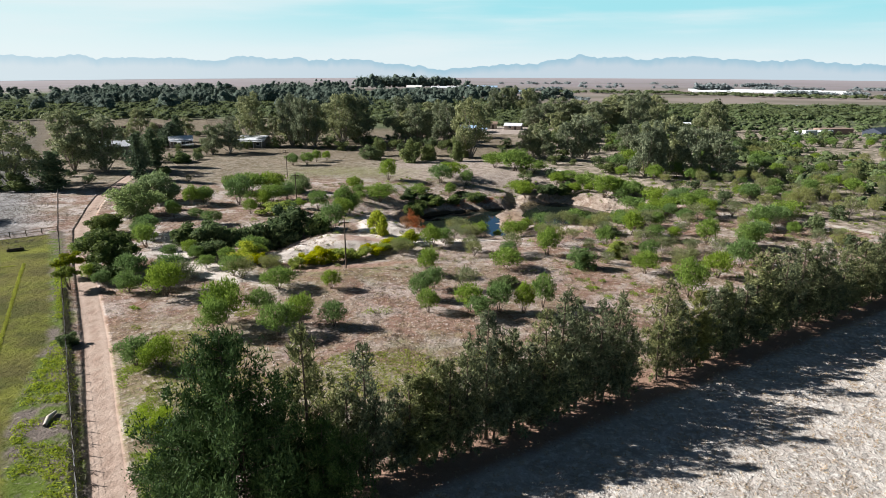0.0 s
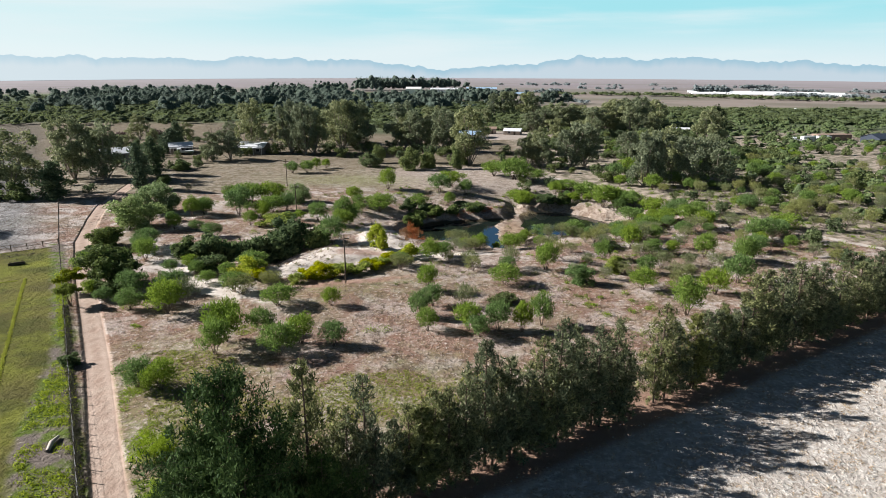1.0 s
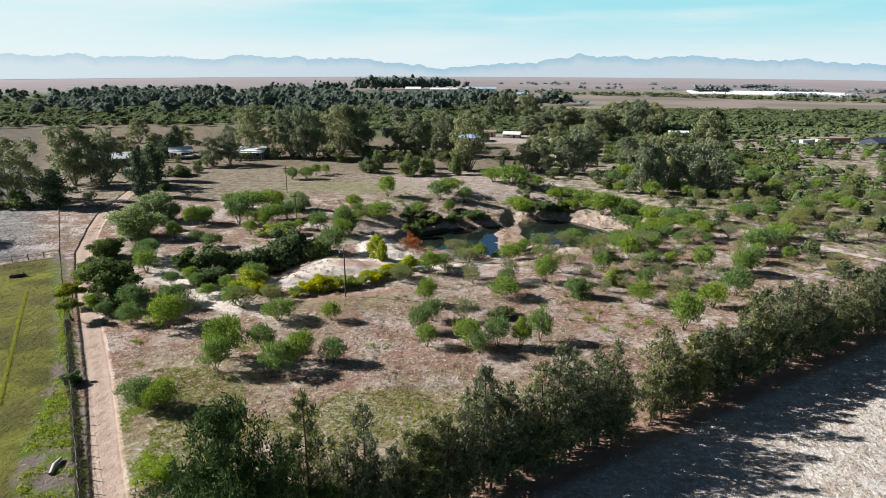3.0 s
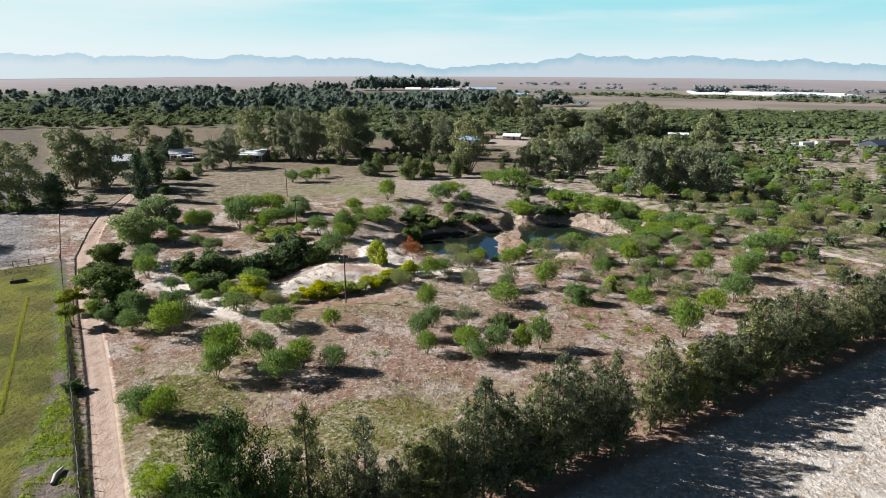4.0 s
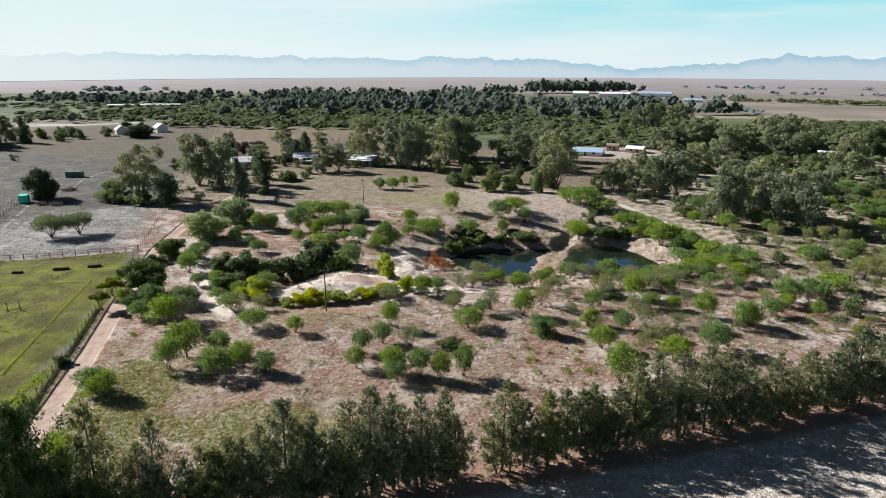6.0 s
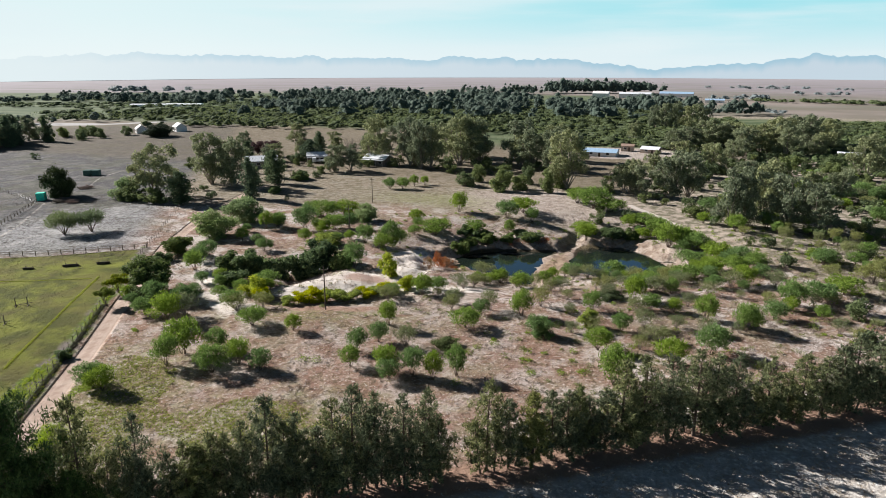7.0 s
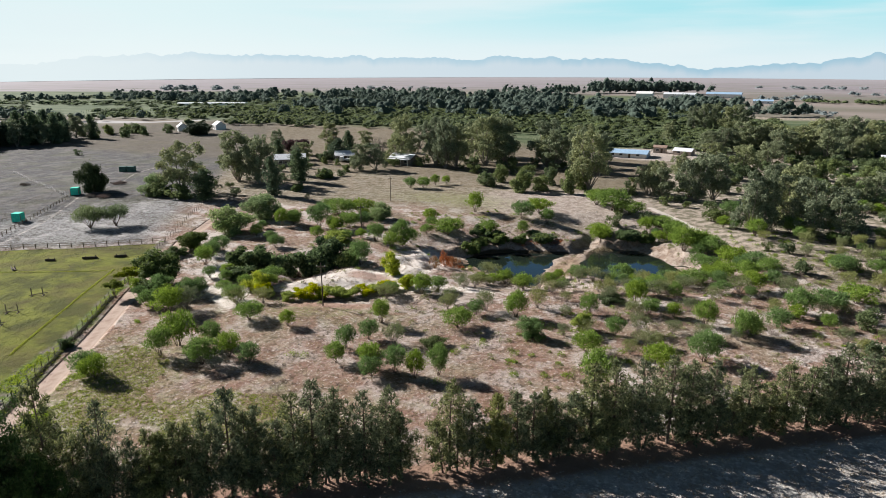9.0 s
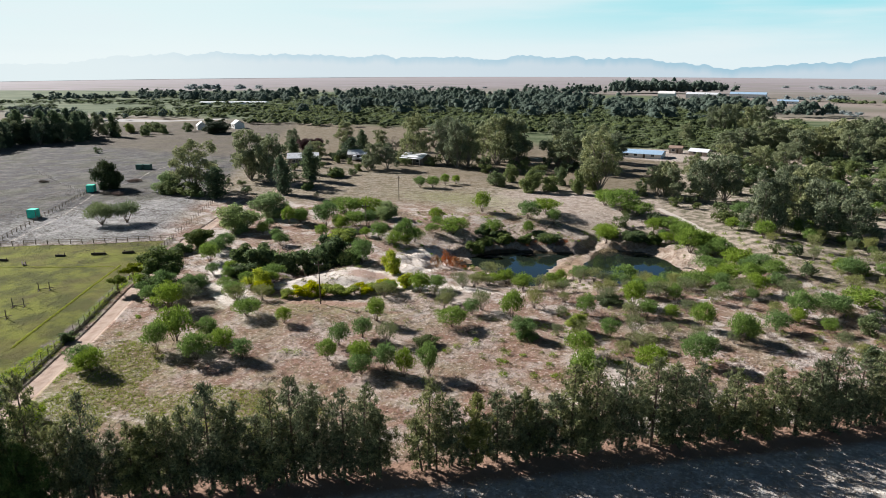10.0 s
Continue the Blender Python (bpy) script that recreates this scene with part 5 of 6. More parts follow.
plant("casuarina", 23.4, 60.6, 8.0, 2.5)
plant("casuarina_y", 25.6, 61.5, 8.7, 2.2)
plant("casuarina", 27.4, 63.0, 8.6, 2.2)
plant("casuarina", 28.9, 64.1, 8.1, 2.4)
plant("casuarina", 30.8, 65.3, 6.9, 2.3)
plant("casuarina", 32.6, 66.5, 7.7, 2.5)
plant("casuarina", 34.2, 67.5, 10.9, 3.1)
plant("casuarina", 36.3, 68.8, 11.0, 3.1)
plant("casuarina", 38.8, 70.4, 10.6, 2.8)
plant("casuarina", 41.7, 72.3, 10.6, 3.0)
plant("casuarina", 43.8, 73.6, 10.0, 3.0)
plant("casuarina", 45.8, 74.9, 9.7, 2.7)
plant("casuarina", 48.2, 76.4, 5.5, 2.4)
plant("casuarina", 49.6, 77.3, 9.0, 2.6)
plant("casuarina", 52.0, 78.9, 6.2, 2.4)
plant("casuarina", 53.6, 79.9, 8.6, 2.6)
plant("casuarina", 56.1, 81.5, 8.0, 2.6)
plant("casuarina", 58.0, 82.7, 9.2, 2.7)
plant("casuarina", 59.7, 83.8, 10.5, 3.0)
plant("casuarina", 62.5, 85.6, 8.8, 2.6)
plant("casuarina", 65.1, 87.3, 9.4, 2.7)

plant("gum", -106.5, 188.5, 19.0, 8.8)
plant("gum", -97.0, 187.5, 17.5, 7.6)
plant("gum", -109.0, 164.0, 17.0, 8.4)
plant("olive", -112.5, 158.5, 5.5, 4.6)
plant("olive", -104.0, 157.5, 5.0, 4.4)
plant("conifer", -95.5, 158.6, 9.5, 5.6)
plant("dark_bush", -6.8, 147.3, 4.2, 2.6)
plant("wattle", 20.8, 164.3, 4.4, 3.2)
plant("brush_pile", -127.7, 151.2, 1.0, 2.8)
plant("brush_pile", -132.0, 150.0, 0.9, 2.4)
plant("brush_pile", -142.0, 170.6, 1.1, 3.0)
plant("brush_pile", -170.6, 157.3, 0.9, 2.0)
plant("scrub", -224.3, 223.5, 3.4, 2.4)
plant("rust_bush", -6.3, 128.6, 3.8, 1.7)
plant("rust_bush", -7.4, 125.3, 2.8, 1.4)
plant("rust_bush", -5.4, 131.9, 2.8, 1.5)
plant("bare_tree", -83.0, 251.0, 10.5, 4.2)
plant("bare_tree", -90.5, 262.0, 9.5, 4.0)
plant("purple_tree", -126.5, 258.1, 7.5, 4.4)
plant("purple_tree", -134.5, 260.5, 6.8, 4.2)
plant("purple_tree", -119.4, 274.9, 7.0, 4.4)
plant("dark_bush", -83.1, 206.5, 3.4, 3.6)
plant("dark_bush", -78.9, 182.8, 3.0, 2.2)
plant("grey_shrub", -80.7, 224.7, 3.4, 3.0)
# the windbreak runs on past both ends
plant("lime_bush", -24.5, 48.8, 2.8, 2.2)
plant("lime_bush", -21.8, 43.5, 1.8, 1.8)
plant("wattle", -8.0, 38.0, 2.0, 1.8)
plant("casuarina_y", 30.0, 64.9, 8.4, 2.0)
plant("pine", -13.1, 35.6, 14.8, 4.4)
plant("casuarina", -10.9, 37.9, 9.4, 2.2)
plant("pine", -16.6, 37.4, 8.8, 3.4)
plant("pine", -7.9, 37.0, 8.4, 2.6)
for i in range(12):
    plant("casuarina", 68.0 + 3.0 * i, 89.1 + 1.92 * i, 7.6 + 1.6 * math.sin(i * 2.3), 2.5)


def crowd(kind, count, inside, lo, hi, box, seed, gap=2.2, spread=(0.55, 0.85)):
    """Strews plants of a kind at random where inside(x, y) allows."""
    r = random.Random(seed)
    spots = []
    tries = 0
    while len(spots) < count and tries < count * 40:
        tries += 1
        x, y = r.uniform(box[0], box[1]), r.uniform(box[2], box[3])
        if not inside(x, y) or track_off(x, y) < 2.6 or any((x - a) ** 2 + (y - b) ** 2 < gap * gap for a, b in spots):
            continue
        spots.append((x, y))
        h = r.uniform(lo, hi)
        plant(kind, x, y, h, h * r.uniform(*spread))


def thicket(x, y):
    track = 181.3 - (x - 40.7) * 1.9
    return (x > 42 and y > 96 + 0.64 * (x - 60) and (y > track + 8 or x > 62) and noise.noise((x * 0.05, y * 0.05, 0)) > -0.25) and not (x > 62 and 86 + 0.64 * (x - 66) > y - 8)


crowd("scrub", 170, thicket, 1.8, 3.6, (42, 190, 100, 300), 3)
crowd("wattle", 50, thicket, 2.2, 4.2, (60, 170, 105, 260), 5)
crowd("grey_shrub", 80, thicket, 2.0, 3.6, (46, 150, 100, 230), 8)
plant("dark_bush", 27.8, 168.2, 2.4, 3.2)
plant("dark_bush", 31.6, 168.2, 2.1, 2.3)
for x, y in ((-6.3, 151.5), (-1.5, 153.7), (2.4, 157.4), (7.7, 157.7), (20.6, 169.8), (25.9, 166.2), (31.0, 168.9)):
    plant("dark_bush", x, y, 2.8, 2.4)
crowd("wattle", 16, lambda x, y: x + 0.55 * (y - 84) > -55 and hollow(x, y) > 3, 1.8, 3.4, (-58, -28, 84, 128), 61, 3.2)
crowd("wattle", 14, lambda x, y: x + 0.5 * (y - 128) > -60, 2.0, 4.0, (-58, -18, 128, 158), 62, 4.0)
crowd("grey_shrub", 14, lambda x, y: ponds(x, y) > 4 and (x > -2 or y < 103), 1.6, 3.0, (-16, 30, 96, 122), 63, 3.0)
crowd("wattle", 16, lambda x, y: ponds(x, y) > 3 and y < 190 - 1.6 * (x - 36), 2.0, 4.2, (30, 58, 128, 176), 64, 2.6)
crowd("scrub", 66, lambda x, y: True, 2.0, 4.6, (20, 120, 172, 250), 65, 2.5)
crowd("wattle", 20, lambda x, y: True, 2.6, 4.6, (44, 110, 158, 205), 66, 3.0)
crowd("grey_shrub", 18, lambda x, y: ponds(x, y) > 2.5 and x + 0.5 * (y - 120) > 4, 1.8, 3.4, (-2, 40, 118, 138), 77, 2.2)
crowd("wattle", 12, lambda x, y: ponds(x, y) > 2.5 and x + 0.5 * (y - 120) > 4, 1.8, 3.2, (0, 42, 118, 140), 78, 2.6)
crowd("grey_shrub", 22, lambda x, y: y > 62 + 0.64 * x and ponds(x, y) > 3, 1.5, 2.8, (26, 80, 92, 146), 79, 2.6)
crowd("wattle", 11, lambda x, y: y > 64 + 0.64 * x and ponds(x, y) > 3, 1.6, 2.9, (34, 84, 98, 150), 80, 3.4)
crowd("grey_shrub", 36, lambda x, y: track_off(x, y) > 3.0, 2.4, 4.6, (60, 112, 124, 174), 81, 3.2, (0.42, 0.62))
crowd("wattle", 12, lambda x, y: track_off(x, y) > 3.0, 2.0, 3.6, (62, 108, 128, 172), 82, 4.0)
# undergrowth below the gums
crowd("olive", 24, lambda x, y: not (0 < x < 50 and y > 280), 4.0, 7.5, (40, 112, 222, 325), 83, 6.5, (0.5, 0.75))
crowd("scrub", 80, lambda x, y: not (0 < x < 50 and y > 280), 2.2, 4.8, (34, 122, 222, 340), 84, 3.5, (0.6, 1.0))
crowd("wattle", 14, lambda x, y: True, 2.4, 4.4, (55, 112, 205, 290), 85, 6.0)
crowd("scrub", 46, lambda x, y: abs(y - 247 + 0.1 * x) < 18, 2.0, 4.5, (-84, 6, 228, 268), 67, 2.5)
crowd("scrub", 8, lambda x, y: True, 1.6, 3.0, (-112, -88, 152, 200), 68, 2.5)
crowd("olive", 7, lambda x, y: True, 3.0, 5.5, (-126, -62, 216, 262), 69, 5.0, (0.45, 0.7))
crowd("gum", 9, lambda x, y: True, 8, 13, (-160, -62, 262, 310), 70, 9.0, (0.42, 0.55))
crowd("scrub", 24, lambda x, y: True, 1.5, 3.6, (-150, -60, 205, 300), 76, 4.0)
crowd("conifer", 24, lambda x, y: True, 12, 19, (-316, -277, 204, 284), 71, 6, (0.32, 0.45))
crowd("gum", 12, lambda x, y: True, 11, 16, (-330, -279, 204, 288), 72, 7, (0.45, 0.55))
crowd("olive", 12, lambda x, y: True, 5.0, 8.0, (-310, -262, 282, 330), 73, 6, (0.5, 0.7))
crowd("gum", 9, lambda x, y: True, 13, 19, (-62, 4, 246, 285), 74, 8, (0.38, 0.46))
crowd("gum", 4, lambda x, y: not (2 < x < 42 and y > 272), 10, 15, (14, 62, 205, 300), 75, 8, (0.4, 0.48))
crowd("gum", 5, lambda x, y: y > 230 and not (0 < x < 50 and y < 345), 10, 17, (60, 128, 262, 372), 11, 11, (0.36, 0.46))

# ---- far woods, orchards and hedges: leafy masses too many to count ----


def woods(name, label, mat, leaf_mat, spots, leaves, coarse=0.25, lumps=6):
    """spots: x, y, height, radius of each crown; one mesh, lumps of mat with sprays of leaf_mat outside."""
    s = np.array(spots)
    n = len(s)
    z0 = land(s[:, 0], s[:, 1])
    # each crown: rounded lumps stacked round its middle, open below
    ring = np.arange(6) * math.pi / 3
    ball = np.array([(0, 0, 1)] + [(0.78 * math.cos(a), 0.78 * math.sin(a), 0.55) for a in ring] + [(math.cos(a + 0.5), math.sin(a + 0.5), -0.25) for a in ring])
    tri = [(0, 1 + i, 1 + (i + 1) % 6) for i in range(6)]
    for i in range(6):
        j = (i + 1) % 6
        tri += [(1 + i, 7 + i, 1 + j), (1 + j, 7 + i, 7 + j)]
    base = np.stack([s[:, 0], s[:, 1], z0 + s[:, 2] * 0.52], 1)
    size3 = np.stack([s[:, 3], s[:, 3], s[:, 2] * 0.48], 1)
    off = unit(rng.normal(size=(n, lumps, 3))) * rng.uniform(0.3, 0.8, (n, lumps, 1))
    off[:, 0] = 0, 0, -0.25
    lump_r = rng.uniform(0.30, 0.52, (n, lumps, 1, 1)) * (6 / lumps) ** 0.25
    lump_r[:, 0] = 0.62
    heart = off[:, :, None] + ball * lump_r * rng.uniform(0.65, 1.25, (n, lumps, len(ball), 1))
    heart = heart * size3[:, None, None] + base[:, None, None]
    faces = (np.array(tri)[None] + len(ball) * np.arange(n * lumps)[:, None, None]).reshape(-1, 3)
    # and leafy tufts that break the outline
    which = np.repeat(np.arange(n), leaves)
    out = unit(rng.normal(size=(n * leaves, 3)))
    out[:, 2] = np.abs(out[:, 2]) * 1.2 - 0.45
    out = unit(out)
    at = base[which] + out * size3[which] * rng.uniform(0.6, 1.02, (n * leaves, 1))
    size = np.maximum(0.35, s[which, 3] * coarse)[:, None]
    co, leaf_faces = sprays(at, out, 1.0, 0.85, 0.2, 1.0, 0.9)
    mid = np.repeat(at, 3, axis=0)
    co = mid + (co - mid) * np.repeat(size, 3, axis=0)
    m = raw_mesh(name, np.concatenate([heart.reshape(-1, 3), co]), np.concatenate([faces, leaf_faces + n * lumps * len(ball)]))
    m.materials.append(mat)
    m.materials.append(leaf_mat)
    m.polygons.foreach_set("material_index", np.repeat([0, 1], [len(faces), len(leaf_faces)]).astype(np.int32))
    return tagged(new(name, m), label, "woods", kind="stuff")


def strewn(count, box, height, spread, seed, inside=lambda x, y: True):
    r = random.Random(seed)
    out = []
    while len(out) < count:
        x, y = r.uniform(*box[:2]), r.uniform(*box[2:])
        if inside(x, y):
            h = r.uniform(*height)
            out.append((x, y, h, h * r.uniform(*spread)))
    return out


def on_strip(x, y):
    """On the bare strip beyond the pasture, or on the open fields north-east of the farm."""
    return abs((y - 370) - 0.325 * (x + 452)) < 22 and x < -300 or x > 60 and y > 560


woods("orchard_thicket", "green belt of bushes and orchard beyond the farm", LEAF_FAR_GREEN, SPRAY_GREEN,
      strewn(3000, (-420, 520, 330, 660), (1.8, 4.2), (1.1, 2.2), 21, lambda x, y: y > 335 + 0.1 * abs(x) + (60 if x < -40 else 0) and not (x < -120 and y < 390 - 0.3 * (x + 120)) and not (x > 60 and y > 572) and noise.noise((x * 0.012, y * 0.012, 2)) > -0.3), 66, 0.14, 3)
woods("scrubland", "wide thicket of low green scrub", LEAF_SCRUBLAND, LEAF_SCRUB,
      strewn(1500, (90, 420, 130, 480), (1.8, 3.6), (0.6, 1.0), 22, lambda x, y: y < 60 + 3.2 * x and noise.noise((x * 0.03, y * 0.03, 5)) > -0.3 and y > 115 + 0.64 * (x - 70)), 22, 0.22, 4)


def tree_line(ax, ay, bx, by, count, height, seed, wide=8.0, slim=(0.2, 0.4)):
    r = random.Random(seed)
    out = []
    for i in range(count):
        t = r.random()
        if noise.noise((t * 11.0, seed * 3.1, 0)) < -0.02:
            continue
        h = r.uniform(*height)
        out.append((ax + (bx - ax) * t + r.gauss(0, wide), ay + (by - ay) * t + r.gauss(0, wide), h, h * 1.3 * r.uniform(*slim)))
    return out


woods("far_woods", "dark clumps of tall trees on the far plain", LEAF_FAR, SPRAY_FAR,
      tree_line(-330, 490, 60, 545, 70, (6, 13), 1, 14.0, (0.3, 0.55)) + tree_line(-430, 572, 120, 640, 140, (7, 15), 2, 14.0, (0.3, 0.5)) + tree_line(-620, 670, 60, 730, 300, (8, 16), 3, 16.0, (0.3, 0.5))
      + tree_line(-800, 795, -120, 840, 300, (8, 16), 4, 20.0, (0.3, 0.5)) + tree_line(-330, 590, -60, 610, 200, (9, 14), 5, 14.0, (0.3, 0.5)) + tree_line(-120, 640, 70, 700, 200, (9, 15), 6, 16.0, (0.3, 0.5))
      + tree_line(-700, 380, -280, 400, 90, (5, 12), 7, 10.0, (0.35, 0.6)), 150, 0.12, 7)
woods("field_bushes", "green bushes and small trees along the far edge of the pasture", LEAF_FAR_GREEN, SPRAY_GREEN,
      strewn(620, (-430, -10, 378, 540), (2.2, 5.5), (0.7, 1.2), 29, lambda x, y: y > 394 + 0.05 * x and not on_strip(x, y)), 60, 0.15, 4)
woods("orchard_rows", "green bushes and hedges between the far fields", LEAF_FAR_GREEN, SPRAY_GREEN,
      strewn(1250, (-900, 160, 440, 900), (2.0, 5.0), (1.0, 2.0), 28, lambda x, y: noise.noise((x * 0.008, y * 0.012, 6)) > -0.05 and not on_strip(x, y)), 40, 0.17, 3)
woods("shelter_belt", "bluish block of tall trees beyond the far fields", LEAF_FAR, SPRAY_FAR,
      tree_line(-604, 680, -526, 704, 70, (10, 13), 40, 5.0, (0.3, 0.45)) + tree_line(-900, 640, -640, 735, 70, (8, 13), 41, 14.0, (0.3, 0.5)), 60, 0.16, 6)
woods("plantation", "dark plantation of tall trees on the rise", LEAF_FAR, SPRAY_FAR,
      tree_line(-165, 1180, 35, 1240, 260, (17, 25), 13, 10.0, (0.24, 0.38)) + tree_line(-300, 1050, -120, 1130, 120, (12, 18), 15, 14.0, (0.2, 0.32)) + tree_line(-420, 800, -170, 850, 160, (12, 18), 14, 14.0, (0.24, 0.4)), 90, 0.15, 5)
# these crowns carry their haze in the leaf colours
woods("hedge", "scattered clumps of trees on the plain", LEAF_HAZED, SPRAY_HAZED,
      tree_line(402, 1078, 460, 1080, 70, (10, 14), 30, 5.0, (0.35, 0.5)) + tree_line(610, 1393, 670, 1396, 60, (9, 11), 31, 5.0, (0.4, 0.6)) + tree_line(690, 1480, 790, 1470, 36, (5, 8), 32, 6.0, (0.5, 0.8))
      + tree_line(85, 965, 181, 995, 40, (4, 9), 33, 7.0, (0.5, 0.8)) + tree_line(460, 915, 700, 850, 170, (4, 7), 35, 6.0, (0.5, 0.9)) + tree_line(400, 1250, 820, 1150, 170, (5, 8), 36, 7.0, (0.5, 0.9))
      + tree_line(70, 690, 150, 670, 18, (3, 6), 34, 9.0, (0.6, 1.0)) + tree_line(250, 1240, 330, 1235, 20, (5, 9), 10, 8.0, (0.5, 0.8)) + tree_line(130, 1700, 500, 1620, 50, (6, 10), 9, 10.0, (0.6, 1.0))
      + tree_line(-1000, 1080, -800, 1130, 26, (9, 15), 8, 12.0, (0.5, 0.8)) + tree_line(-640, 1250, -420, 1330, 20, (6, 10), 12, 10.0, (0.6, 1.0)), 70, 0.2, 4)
woods("field_hedge", "green hedges and rows of bushes between the open fields", LEAF_FAR_GREEN, SPRAY_GREEN,
      tree_line(165, 960, 330, 900, 230, (3, 6), 50, 12.0, (0.7, 1.1)) + tree_line(330, 900, 430, 790, 220, (3, 6), 51, 14.0, (0.8, 1.2)) + tree_line(430, 800, 620, 760, 150, (3, 6), 52, 14.0, (0.8, 1.3)), 40, 0.17, 3)

# ---- poles ----


def bm_box(bm, x0, x1, y0, y1, z0, z1, bevel=0.0):
    r = bmesh.ops.create_cube(bm, size=1.0, matrix=Matrix.Translation(((x0 + x1) / 2, (y0 + y1) / 2, (z0 + z1) / 2)) @ Matrix.Diagonal((x1 - x0, y1 - y0, z1 - z0, 1)))
    if bevel:
        edges = list({e for v in r["verts"] for e in v.link_edges})
        bmesh.ops.bevel(bm, geom=edges, offset=bevel, segments=1, affect="EDGES")
    return bm


def box_part(name, parent, mat, x0, x1, y0, y1, z0, z1, bevel=0.0, label=""):
    return part(name, bm_box(bmesh.new(), x0, x1, y0, y1, z0, z1, bevel), mat, parent, label)


def power_pole(x, y, height, turn):
    root = tagged(new("power_pole"), "weathered wooden power pole with a short crossarm", "pole", "power poles")
    part("pole", tube([(0, 0, -0.5), (0.02, 0, height * 0.5), (0, 0, height)], [0.11, 0.10, 0.08], 8), WOOD_DARK, root)
    box_part("crossarm", root, WOOD_DARK, -0.75, 0.75, -0.06, 0.06, height - 0.75, height - 0.6, 0.01)
    for u in (-0.65, 0.0, 0.65):
        part("insulator", tube([(u, 0, height - 0.6), (u, 0, height - 0.45), (u, 0, height - 0.35)], [0.05, 0.07, 0.03], 6), PALE_METAL, root)
    root.matrix_basis = pose(x, y, land_at(x, y), 0, 0, turn)
    return root


power_pole(-14.6, 93.7, 7.6, 20)
power_pole(-31.6, 138.7, 7.4, 20)
power_pole(-42.3, 176.5, 7.4, 20)

# ---- fences ----


def wire_fence(ax, ay, bx, by, gap, height, label):
    """Thin round posts and strands of wire."""
    root = tagged(new("wire_fence"), label, "fence")
    length = math.hypot(bx - ax, by - ay)
    n = int(length / gap)
    post_mesh = raw_mesh("post", *tube([(0, 0, -0.3), (0, 0, height * 0.6), (0, 0, height)], [0.055, 0.05, 0.045], 6))
    tops = []
    for i in range(n + 1):
        t = i / n
        x, y = ax + (bx - ax) * t, ay + (by - ay) * t
        z = land_at(x, y)
        o = part("post", post_mesh, WOOD_DARK, root)
        o.matrix_basis = pose(x, y, z, 2 * math.sin(i * 2.7), 2 * math.cos(i * 1.9), i * 50)
        tops.append((x, y, z))
    for k in range(4):
        h = height * (0.25 + 0.23 * k)
        part("wire", tube([(x, y, z + h) for x, y, z in tops], [0.008] * len(tops), 3), WIRE, root)
    return root


def rail_fence(ax, ay, bx, by, gap, height, label):
    """Wooden posts with two rails."""
    root = tagged(new("rail_fence"), label, "fence")
    n = int(math.hypot(bx - ax, by - ay) / gap)
    pts = []
    for i in range(n + 1):
        t = i / n
        x, y = ax + (bx - ax) * t, ay + (by - ay) * t
        pts.append(Vector((x, y, land_at(x, y))))
    post_mesh = bpy.data.meshes.new("post")
    bm = bm_box(bmesh.new(), -0.075, 0.075, -0.075, 0.075, -0.3, height, 0.015)
    bm.to_mesh(post_mesh)
    bm.free()
    turn = math.degrees(math.atan2(by - ay, bx - ax))
    for i, p in enumerate(pts):
        part("post", post_mesh, WOOD_GREY, root).matrix_basis = pose(*p, 0, 1.5 * math.sin(i), turn)
    for a, b in zip(pts, pts[1:]):
        for h in (height * 0.5, height * 0.9):
            part("rail", tube([a + Vector((0, 0, h)), b + Vector((0, 0, h))], [0.05, 0.05], 5), WOOD_GREY, root)
    return root


wire_fence(*FENCE[0], *FENCE[1], 2.1, 1.35, "dark wire fence on thin wooden posts beside the dirt track")
rail_fence(-70.8, 116.6, -150.0, 67.0, 2.4, 1.15, "grey wooden post and rail fence around the grass paddock")
wire_fence(-71.0, 117.2, -91.5, 153.5, 2.2, 1.35, "wire fence on thin posts beside the pasture")
rail_fence(-104.0, 96.5, -138.0, 148.0, 2.4, 1.2, "grey post and rail fence across the dry pasture")
wire_fence(-137.2, 146.8, -200.0, 174.5, 2.6, 1.3, "wire fence across the dry pasture")

# ---- buildings ----


def gable(bm, w, d, z0, z1, over=0.35, thick=0.12):
    """A pitched roof over a w by d plan, ridge along x, from eaves z0 to ridge z1."""
    ox, oy = w / 2 + over, d / 2 + over
    for s in (-1, 1):
        v = [bm.verts.new(p) for p in ((-ox, s * oy, z0), (ox, s * oy, z0), (ox, 0, z1), (-ox, 0, z1))]
        u = [bm.verts.new((p.co.x, p.co.y, p.co.z + thick)) for p in v]
        bm.faces.new(v)
        bm.faces.new(u)
        for i in range(4):
            bm.faces.new((v[i], v[(i + 1) % 4], u[(i + 1) % 4], u[i]))
    bmesh.ops.recalc_face_normals(bm, faces=bm.faces)
    return bm


